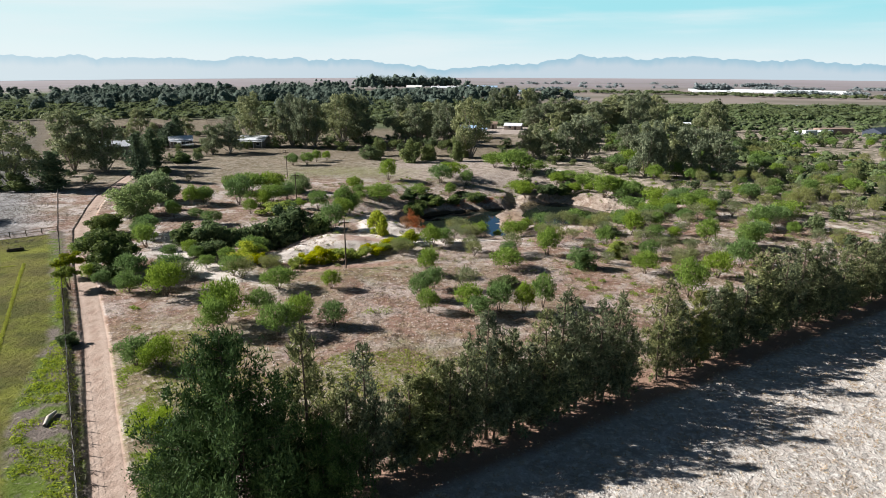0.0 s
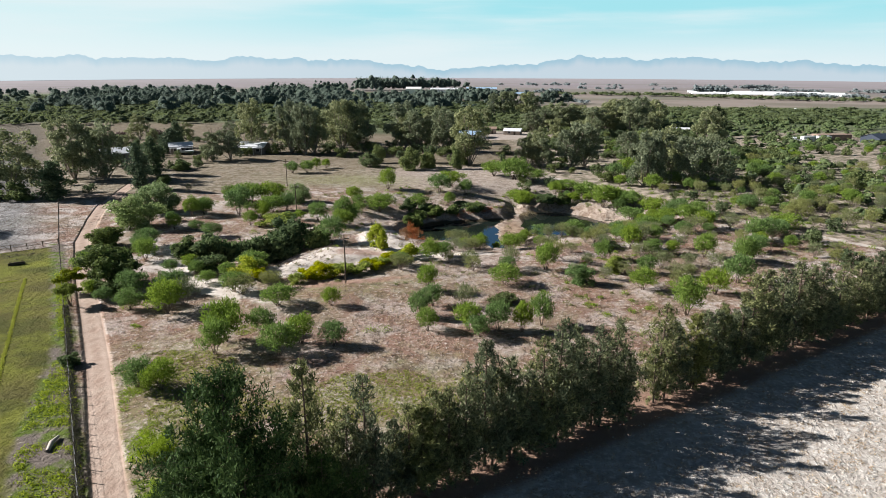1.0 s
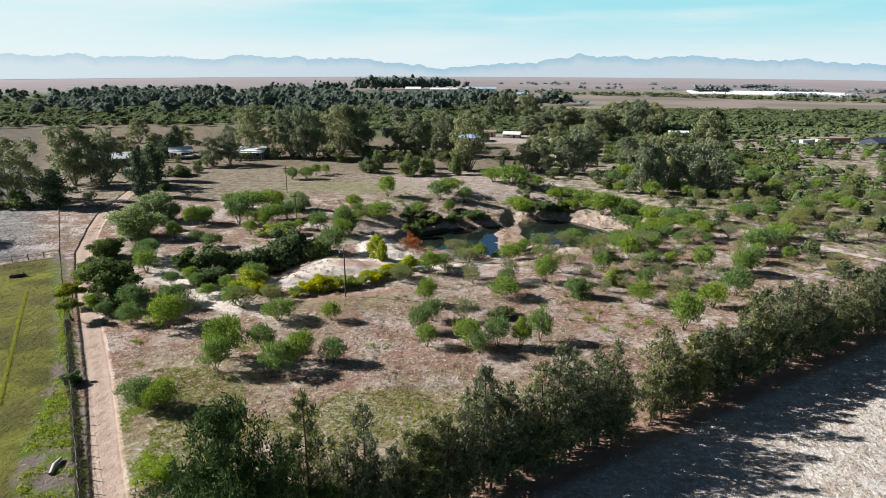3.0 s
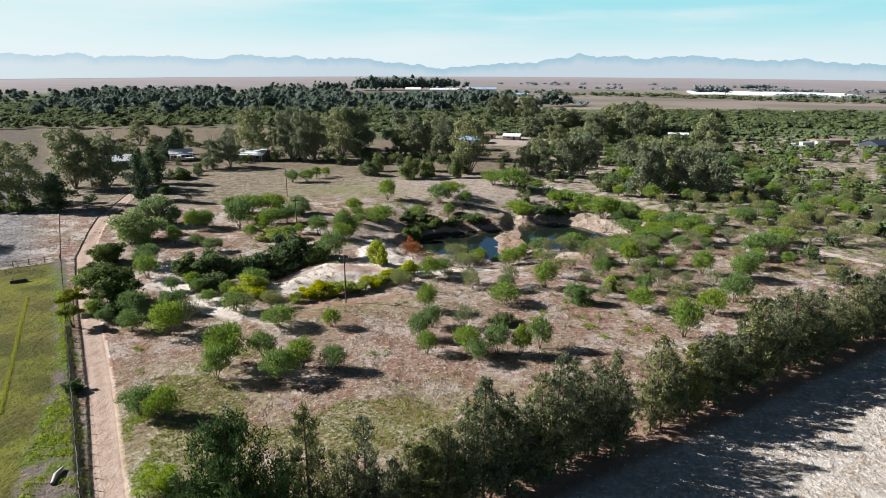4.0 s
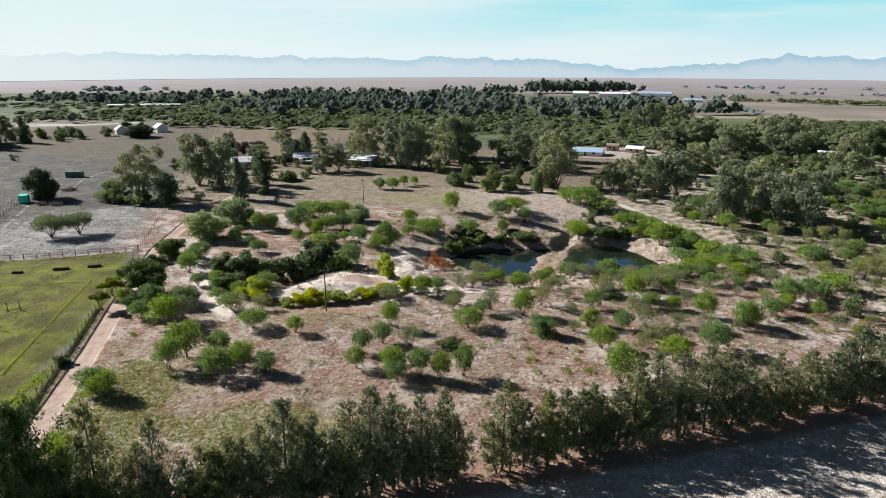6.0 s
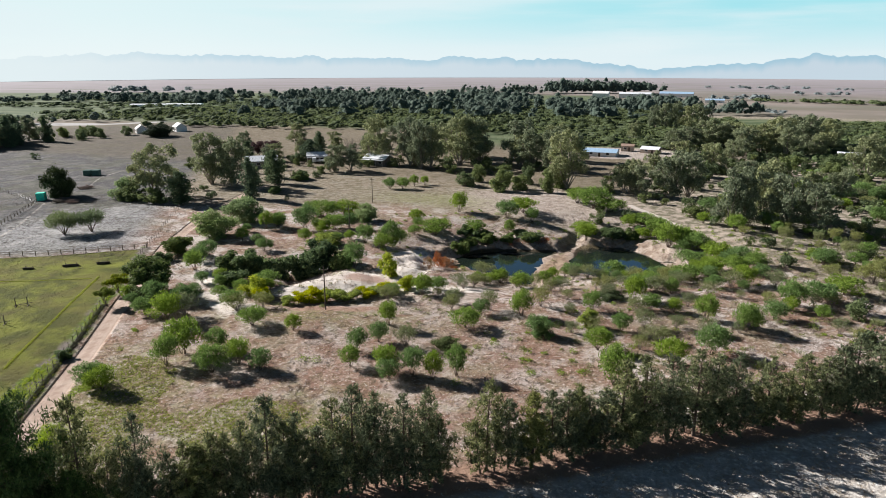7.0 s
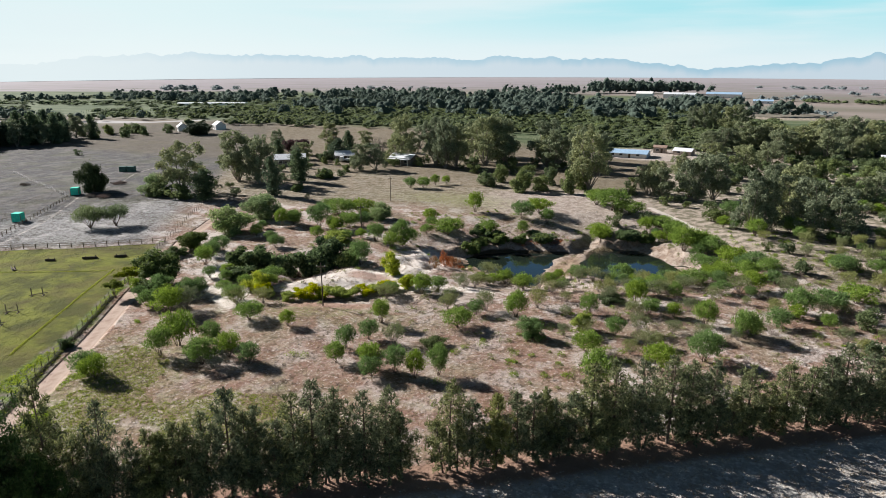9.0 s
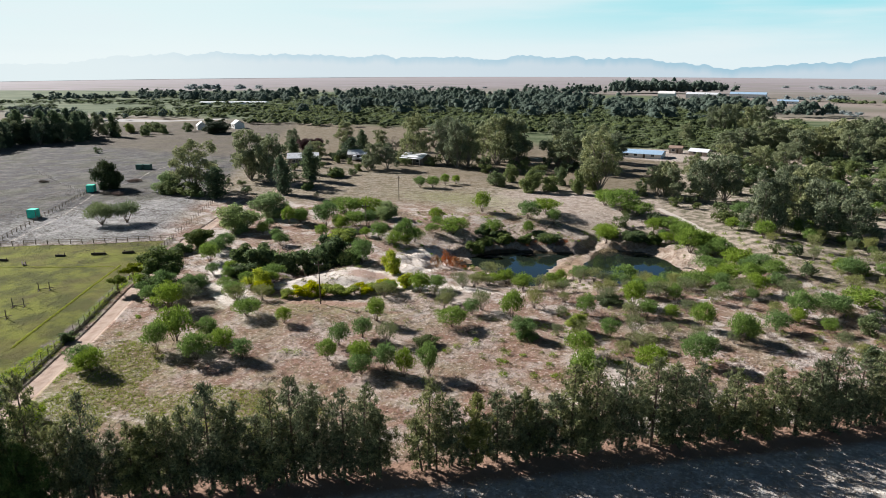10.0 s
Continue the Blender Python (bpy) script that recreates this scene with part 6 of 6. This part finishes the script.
def house(name, x, y, w, d, eaves, ridge, turn, wall, roof, label, windows=3, category="house", porch=0.0):
    root = tagged(new(name), label, category)
    walls = bm_box(bmesh.new(), -w / 2, w / 2, -d / 2, d / 2, -0.6, eaves)
    for s in (-1, 1):                                     # gable ends
        v = [walls.verts.new(p) for p in ((s * w / 2, -d / 2, eaves), (s * w / 2, d / 2, eaves), (s * w / 2, 0, ridge - 0.03))]
        walls.faces.new(v)
    part("wall", walls, wall, root)
    part("roof", gable(bmesh.new(), w, d, eaves - 0.05, ridge), roof, root)
    step = w / (windows + 1)
    for i in range(windows):
        u = -w / 2 + step * (i + 1)
        if i == windows // 2:
            box_part("door", root, WOOD_DARK, u - 0.45, u + 0.45, -d / 2 - 0.05, -d / 2 + 0.05, 0, 2.05, 0.01)
            continue
        win = box_part("window", root, WHITE_WALL, u - 0.75, u + 0.75, -d / 2 - 0.06, -d / 2 + 0.04, 0.9, 2.1, 0.01)
        box_part("pane", win, DARK_WINDOW, u - 0.65, u + 0.65, -d / 2 - 0.075, -d / 2 - 0.03, 1.0, 2.0)
    if porch:
        box_part("porch_roof", root, roof, -w / 2, w / 2, -d / 2 - porch, -d / 2 + 0.02, eaves - 0.35, eaves - 0.25)
        for i in range(4):
            u = -w / 2 + 0.2 + (w - 0.4) * i / 3
            box_part("porch_post", root, WHITE_WALL, u - 0.06, u + 0.06, -d / 2 - porch + 0.05, -d / 2 - porch + 0.17, 0, eaves - 0.35)
    root.matrix_basis = pose(x, y, land_at(x, y), 0, 0, turn)
    return root


house("farmhouse", -70.5, 247.0, 10.0, 6.0, 2.9, 4.2, -8, SHADED_WALL, METAL_ROOF, "low farmhouse with a pale metal roof and shaded veranda", 3, porch=2.2)
house("farmhouse", -99.0, 249.0, 8.0, 7.0, 2.7, 3.9, 25, SHADED_WALL, METAL_ROOF, "low brown farmhouse with a grey metal roof among trees", 3, porch=1.6)
house("farmhouse", -113.0, 229.0, 12.0, 8.0, 2.6, 4.2, 32, SHADED_WALL, METAL_ROOF, "farmhouse with a pale metal roof between dark conifers", 4)
house("white_house", -272.0, 342.0, 7.0, 6.0, 2.8, 5.2, -40, WHITE_WALL, WHITE_WALL, "white gabled house beyond the dry pasture", 3)
house("white_house", -256.0, 358.0, 8.0, 6.5, 2.8, 5.2, -35, WHITE_WALL, WHITE_WALL, "white gabled house beyond the dry pasture", 3)
house("shed", 23.5, 326.0, 5.5, 4.0, 2.6, 3.4, -5, BRICK_WALL, RUST_ROOF, "small brown shed in the sandy yard", 2, "shed")
house("shed", 34.0, 322.0, 8.0, 6.0, 1.9, 3.0, -15, BRICK_WALL, METAL_ROOF, "small shed with a pale metal roof in the sandy yard", 2, "shed")
house("shed", 11.0, 306.0, 18.0, 11.0, 1.9, 3.0, -4, WHITE_WALL, BLUE_ROOF, "long shed with a pale blue roof behind the gums", 4, "shed")
house("shed", 116.0, 326.0, 9.0, 6.0, 2.6, 3.4, -10, WHITE_WALL, METAL_ROOF, "white shed half hidden in the thicket", 2, "shed")
house("barn", 4.0, 1015.0, 44.0, 20.0, 6.0, 8.0, -4, WHITE_WALL, METAL_ROOF, "long pale industrial shed on the far rise", 5, "barn")
house("barn", 62.0, 1075.0, 48.0, 20.0, 5.5, 8.0, -6, WHITE_WALL, BLUE_ROOF, "long shed with a blue roof on the far rise", 5, "barn")
house("barn", -42.0, 985.0, 22.0, 14.0, 7.0, 10.0, -4, WHITE_WALL, WHITE_WALL, "tall white processing shed on the far rise", 3, "barn")
house("barn", 103.0, 900.0, 22.0, 12.0, 3.0, 4.6, -4, WHITE_WALL, BLUE_ROOF, "low shed with a pale blue roof on the plain", 3, "barn")


def greenhouse(x, y, w, d, turn):
    root = tagged(new("greenhouse"), "long white plastic greenhouse tunnel on the plain", "greenhouse", "greenhouses")
    a = np.linspace(0, math.pi, 9)
    pts = []
    for u in (-w / 2, w / 2):
        pts += [(u, -math.cos(t) * d / 2, 1.2 + math.sin(t) * 2.0) for t in a]
    co = np.array(pts + [(-w / 2, -d / 2, -1), (-w / 2, d / 2, -1), (w / 2, -d / 2, -1), (w / 2, d / 2, -1)])
    quads = [(i, i + 1, i + 10, i + 9) for i in range(8)] + [(18, 0, 9, 20), (8, 19, 21, 17)]
    part("cover", (co, np.array(quads)), WHITE_SHEET, root)
    for u in (-w / 2, w / 2):
        end = bmesh.new()
        vs = [end.verts.new((u, -math.cos(t) * d / 2, 1.2 + math.sin(t) * 2.0)) for t in a]
        vs += [end.verts.new((u, d / 2, -1)), end.verts.new((u, -d / 2, -1))]
        end.faces.new(vs)
        part("end_wall", end, WHITE_SHEET, root)
    root.matrix_basis = pose(x, y, land_at(x, y), 0, 0, turn)


for j in range(3):
    for i in range(9):
        greenhouse(400.0 + 24.0 * i + 14.0 * j, 1040.0 - 8.5 * i + 18 * (i % 2) + 48.0 * j, 30.0, 16.0, -18)

for i in range(4):
    greenhouse(-522.0 + 19.0 * i, 622.0 + 6.2 * i, 20.0, 12.0, 18)

# ---- yard by the thicket: containers, a dark roofed shed, a white truck ----


def container(x, y, turn, mat, label, w=6.0, d=2.4, h=2.5):
    root = tagged(new("container"), label, "container", "yard containers")
    box_part("body", root, mat, -w / 2, w / 2, -d / 2, d / 2, 0, h, 0.05)
    for i in range(int(w / 0.6)):
        u = -w / 2 + 0.3 + 0.6 * i
        box_part("rib", root, mat, u - 0.1, u + 0.1, -d / 2 - 0.04, -d / 2 + 0.02, 0.15, h - 0.15)
    root.matrix_basis = pose(x, y, land_at(x, y), 0, 0, turn)


container(163.5, 296.0, 10, PALE_METAL, "grey shipping container standing in the yard")
container(171.0, 297.0, 4, WHITE_SHEET, "white shipping container standing in the yard")
container(178.0, 303.0, 4, RUST_ROOF, "long low brown-roofed store in the yard", 16.0, 5.0, 2.8)
house("shed", 196.0, 292.0, 18.0, 10.0, 2.6, 4.4, 14, DARK_PANEL, DARK_PANEL, "yard shed with a dark panel roof", 4, "shed")


def truck(x, y, turn):
    root = tagged(new("truck"), "small white truck parked in the yard", "truck")
    box_part("cab", root, WHITE_SHEET, 1.3, 2.9, -0.9, 0.9, 0.6, 2.3, 0.12)
    box_part("windscreen", root, DARK_WINDOW, 2.6, 2.93, -0.8, 0.8, 1.4, 2.1)
    box_part("load_bed", root, PALE_METAL, -2.9, 1.2, -1.0, 1.0, 0.8, 1.4, 0.03)
    for u in (-1.9, 1.9):
        for v in (-0.85, 0.85):
            part("wheel", tube([(u, v - 0.14, 0.42), (u, v + 0.14, 0.42)], [0.42, 0.42], 12), DARK_PANEL, root)
    root.matrix_basis = pose(x, y, land_at(x, y), 0, 0, turn)


truck(158.0, 292.5, 160)
truck(291.0, 556.0, 8)
truck(-95.2, 243.6, 200)

# ---- pasture: net cages, tank ----


def net_cage(x, y, w, h, turn):
    root = tagged(new("net_cage"), "turquoise shade-net cage standing in the dry pasture", "cage", "net cages")
    for u in (-w / 2, w / 2):
        for v in (-w / 2, w / 2):
            box_part("post", root, WOOD_GREY, u - 0.05, u + 0.05, v - 0.05, v + 0.05, -0.2, h + 0.05)
    box_part("net_front", root, TEAL_NET, -w / 2, w / 2, -w / 2 - 0.03, -w / 2, 0.1, h)
    box_part("net_back", root, TEAL_NET, -w / 2, w / 2, w / 2, w / 2 + 0.03, 0.1, h)
    box_part("net_side", root, TEAL_NET, -w / 2 - 0.03, -w / 2, -w / 2 + 0.01, w / 2 - 0.01, 0.1, h)
    box_part("net_side", root, TEAL_NET, w / 2, w / 2 + 0.03, -w / 2 + 0.01, w / 2 - 0.01, 0.1, h)
    box_part("net_top", root, TEAL_NET, -w / 2, w / 2, -w / 2, w / 2, h + 0.01, h + 0.04)
    root.matrix_basis = pose(x, y, land_at(x, y), 0, 0, turn)


net_cage(-121.7, 119.0, 2.2, 2.3, 28)
net_cage(-139.6, 151.2, 2.3, 2.3, 35)
for k in range(2):
    container(-163.5 + 2.9 * k, 192.5 + 1.0 * k, 22, GREEN_TANK, "dark green steel tank box in the pasture", 2.6, 2.2, 2.0)

# ---- paddock: log jumps, stands ----


def log_jump(x, y, length, turn, logs=3):
    root = tagged(new("log_jump"), "dark log jump lying on the grass paddock", "jump", "log jumps")
    for i in range(logs):
        v, z = ((i % 2) - 0.5) * 0.4, 0.12 + 0.24 * (i // 2)
        part("log", tube([(-length / 2, v, z), (0, v, z + 0.02), (length / 2, v + 0.05, z)], [0.13, 0.14, 0.12], 8), WOOD_DARK, root)
    for u in (-length * 0.35, length * 0.35):
        box_part("stake", root, WOOD_DARK, u - 0.07, u + 0.07, 0.3, 0.4, -0.2, 0.6)
    root.matrix_basis = pose(x, y, land_at(x, y), 0, 0, turn)


log_jump(-75.6, 100.7, 2.9, 30, 3)
log_jump(-70.8, 104.2, 2.4, 34, 3)
log_jump(-82.3, 96.8, 2.0, 20)
log_jump(-83.5, 89.5, 2.2, -30)
log_jump(-91.0, 89.8, 3.0, 10)


def jump_stand(x, y, turn):
    root = tagged(new("jump_stand"), "pair of thin wooden jump stands with a fallen pole", "jump", "jump stands")
    for u in (-0.9, 0.9):
        box_part("upright", root, WOOD_GREY, u - 0.06, u + 0.06, -0.06, 0.06, 0, 1.6, 0.01)
        box_part("foot", root, WOOD_GREY, u - 0.06, u + 0.06, -0.55, 0.55, 0, 0.1)
    part("bar", tube([(-1.5, 0.3, 0.08), (1.5, 0.55, 0.35)], [0.05, 0.05], 6), WOOD_DARK, root)
    root.matrix_basis = pose(x, y, land_at(x, y), 0, 0, turn)


jump_stand(-65.2, 80.6, 35)
jump_stand(-61.2, 73.0, 30)
jump_stand(-58.6, 68.2, 30)

pale_log = tagged(new("fallen_log"), "bleached pale log lying in the verge grass", "log")
part("log", tube([(-1.2, 0, 0.15), (0, 0.1, 0.25), (1.2, -0.05, 0.15)], [0.16, 0.22, 0.12], 8), STONE, pale_log)
pale_log.matrix_basis = pose(-34.3, 50.8, land_at(-34.3, 50.8), 0, 0, 100)

# ---- loose cover: grass tufts, clods, reeds ----


def tufts(name, label, mat, spots, blade, width, count):
    s = np.array(spots)
    n = len(s) * count
    which = np.repeat(np.arange(len(s)), count)
    at = np.stack([s[which, 0], s[which, 1], land(s[:, 0], s[:, 1])[which]], 1)
    size = s[which, 2][:, None]
    at = at + rng.normal(size=(n, 3)) * (0.16, 0.16, 0.0) * size + (0, 0, 1) * size * blade * 0.3
    co, quads = sprays(at, unit(rng.normal(size=(n, 3)) * (1, 1, 0)), blade, width, 0.9, 0.5)
    m = raw_mesh(name, co, quads, False)
    m.materials.append(mat)
    return tagged(new(name, m), label, "grass", kind="stuff")


def spots_in(count, box, inside, lo, hi, seed):
    r = np.random.default_rng(seed)
    x, y = r.uniform(box[0], box[1], count * 4), r.uniform(box[2], box[3], count * 4)
    ok = inside(x, y)
    x, y = x[ok][:count], y[ok][:count]
    return np.stack([x, y, r.uniform(lo, hi, len(x))], 1)


def veld_area(x, y):
    s = (x - FENCE[0][0]) * (FENCE[1][1] - FENCE[0][1]) - (y - FENCE[0][1]) * (FENCE[1][0] - FENCE[0][0])
    past = y - 45.6 - 0.64 * x
    return (s > 450) & (past > 3) & (ponds(x, y) > 2.5)


def field_area(x, y):
    return y - 45.6 - 0.64 * x < -3


tufts("dry_grass", "tufts of dry pale grass over the veld", LEAF_DRY, spots_in(14000, (-60, 75, 40, 165), lambda x, y: veld_area(x, y) & (wave(x, y, 5.0, 3.0) > -0.3), 0.5, 1.3, 31), 0.40, 0.06, 4)
tufts("twiggy_scrub", "low grey twiggy scrub in patches", LEAF_TWIG, spots_in(3500, (-60, 90, 50, 165), lambda x, y: veld_area(x, y) & (wave(x, y, 7.0, 8.0) > 0.25), 0.7, 1.8, 32), 0.5, 0.06, 6)


def verge_area(x, y):
    off = ((x - FENCE[0][0]) * 80 + (y - 36.5) * 46.35) / 92.5
    return (off < 0.3) & (off > -1.0 - 3.4 * (1 - smooth(y, 48.0, 74.0))) & (wave(x, y, 4.0, 6.0) > -0.25)


def roadside(x, y):
    off = np.minimum.reduce([line_off(x, y, *a, *b)[0] for a, b in zip(ROAD, ROAD[1:])])
    return (off > 1.7) & (off < 4.6) & (x > FENCE[0][0] - 0.58 * (y - 36.5) + 2.0) & (wave(x, y, 3.0, 27.0) > 0.0)


def herb_area(x, y):
    lush = np.minimum.reduce([blob(x, y, -30, 66, 6, 9, -20), blob(x, y, -6, 60, 14, 5, 20), blob(x, y, -24.0, 55.0, 8.0, 9.0)])
    return (lush + 7.0 * wave(x, y, 3.0, 17.0) < 0.0) & veld_area(x, y)


tufts("pasture_tufts", "low dry tufts over the bare pasture", LEAF_TWIG, spots_in(3000, (-150, -72, 95, 165), lambda x, y: wave(x, y, 5.0, 23.0) > 0.0, 0.5, 1.3, 37), 0.35, 0.07, 4)
tufts("green_grass", "green weeds along the fence verge", LEAF_GRASS, spots_in(7500, (-62, -20, 36, 100), verge_area, 0.6, 1.5, 33), 0.40, 0.08, 4)
tufts("roadside_grass", "bright green grass beside the dirt track", LEAF_GRASS, spots_in(3600, (-36, -16, 38, 74), roadside, 0.4, 1.0, 38), 0.34, 0.08, 4)


def fence_foot(x, y):
    off = ((x - FENCE[0][0]) * 80 + (y - 36.5) * 46.35) / 92.5
    return (off > -0.1) & (off < 1.2) & (wave(x, y, 3.0, 29.0) > -0.2)


tufts("fence_weeds", "grey dry weeds between the fence and the track", LEAF_TWIG, spots_in(1500, (-62, -22, 36, 100), fence_foot, 0.6, 1.3, 39), 0.45, 0.06, 5)
foot = np.linspace((*FENCE[0], 0.9), (-52.0, 84.8, 0.7), 900) + rng.normal(size=(900, 3)) * (0.12, 0.12, 0.2)
tufts("fence_grass", "dark rank grass along the foot of the wire fence", LEAF_WEED, foot, 0.55, 0.07, 8)
tufts("veld_herbs", "low grey-green herbs in the clearing", LEAF_HERB, spots_in(5600, (-44, 12, 44, 80), herb_area, 0.4, 1.0, 36), 0.30, 0.09, 4)
lip = np.concatenate([np.linspace((-65.0, 97.0, 0.5), (-46.5, 61.8, 0.5), 700), np.linspace((-86.3, 86.4, 0.35), (-65.5, 95.8, 0.35), 260)]) + rng.normal(size=(960, 3)) * (0.07, 0.07, 0.08)
tufts("grass_ridge", "thin ridge of longer yellow-green grass across the paddock", LEAF_RIDGE, lip, 0.26, 0.11, 7)
tufts("stubble", "pale stubble and dry weeds on the field", LEAF_DRY, spots_in(7000, (-20, 75, 22, 80), field_area, 0.4, 1.2, 34), 0.30, 0.07, 4)
tufts("dry_reeds", "tall tan reeds on the cut bank of the pond", LEAF_DRY, spots_in(90, (16, 27, 158, 168), lambda x, y: blob(x, y, 21.6, 161.7, 3.0, 1.3, 25) < 0, 1.2, 2.2, 45), 1.3, 0.06, 8)
tufts("reeds", "rusty brown reeds at the pond edge", LEAF_RED, spots_in(260, (-12, 20, 126, 166), lambda x, y: (blob(x, y, -5.7, 132.4, 2.5, 4.5, 10) < 0) | (blob(x, y, 7.0, 157.8, 9.0, 1.6, 24) < 0), 1.0, 2.2, 35), 1.1, 0.05, 7)


def shrublets(name, label, mat, spots, leaves, leaf, width):
    s = np.array(spots)
    which = np.repeat(np.arange(len(s)), leaves)
    out = unit(rng.normal(size=(len(which), 3)))
    out[:, 2] = np.abs(out[:, 2])
    z = land(s[:, 0], s[:, 1])[which]
    at = np.stack([s[which, 0], s[which, 1], z], 1) + out * s[which, 2][:, None] * (1, 1, 0.8) * rng.uniform(0.45, 1.15, (len(which), 1))
    m = raw_mesh(name, *sprays(at, out, leaf, width, 0.4), smooth_shade=False)
    m.materials.append(mat)
    return tagged(new(name, m), label, "shrubs", kind="stuff")


shrublets("low_shrubs", "low grey-green shrublets dotted over the veld", LEAF_GREY, spots_in(900, (-55, 120, 70, 175), lambda x, y: veld_area(x, y) & (wave(x, y, 6.0, 12.0) + 0.010 * x > 0.15), 0.3, 0.8, 51), 52, 0.22, 0.09)
shrublets("green_shrubs", "small green bushes dotted over the veld", LEAF_WATTLE, spots_in(420, (-60, 120, 75, 180), lambda x, y: veld_area(x, y) & (wave(x, y, 6.0, 14.0) + 0.008 * x > 0.1), 0.35, 1.0, 52), 110, 0.2, 0.09)
shrublets("twig_shrubs", "bare grey twiggy shrubs in patches", LEAF_TWIG, spots_in(700, (0, 110, 85, 150), lambda x, y: veld_area(x, y) & (wave(x, y, 6.0, 16.0) + 0.012 * x > 0.55), 0.4, 1.0, 53), 60, 0.35, 0.035)


def clods(name, label, mat, spots):
    """Rough lumps: squashed, jittered eight-cornered stones."""
    s = np.asarray(spots)
    n = len(s)
    base = np.array([(-1, -1, -0.6), (1, -1, -0.6), (1, 1, -0.6), (-1, 1, -0.6), (-0.6, -0.6, 0.6), (0.6, -0.6, 0.6), (0.6, 0.6, 0.6), (-0.6, 0.6, 0.6)])
    faces = np.array([(4, 5, 6, 7), (0, 1, 5, 4), (1, 2, 6, 5), (2, 3, 7, 6), (3, 0, 4, 7)])
    a = rng.uniform(0, 6.28, n)
    shape = base[None] * rng.uniform(0.5, 1.3, (n, 8, 3)) * (1, 1, 0.7) * s[:, None, 2:3]
    c, q = np.cos(a)[:, None], np.sin(a)[:, None]
    co = np.stack([shape[..., 0] * c - shape[..., 1] * q + s[:, None, 0], shape[..., 0] * q + shape[..., 1] * c + s[:, None, 1], shape[..., 2] + land(s[:, 0], s[:, 1])[:, None]], -1)
    m = raw_mesh(name, co.reshape(-1, 3), (faces[None] + 8 * np.arange(n)[:, None, None]).reshape(-1, 4), False)
    m.materials.append(mat)
    return tagged(new(name, m), label, "stones", kind="stuff")


clods("clods", "pale clods of earth strewn over the ploughed field", STONE, spots_in(3600, (-20, 75, 22, 82), field_area, 0.04, 0.13, 41))
clods("sand_lumps", "lumps of white dug sand by the hollow and pond", SAND_LUMP, spots_in(380, (-34, 2, 98, 142), lambda x, y: (np.minimum(blob(x, y, -11.5, 131.1, 7, 15, 8), blob(x, y, -23, 106.5, 11, 4.5, 36)) < 0) & (ponds(x, y) > 1.0), 0.03, 0.15, 43))
clods("stones", "pale stones and sand lumps over the veld", STONE, spots_in(2600, (-55, 72, 44, 150), veld_area, 0.04, 0.11, 42))
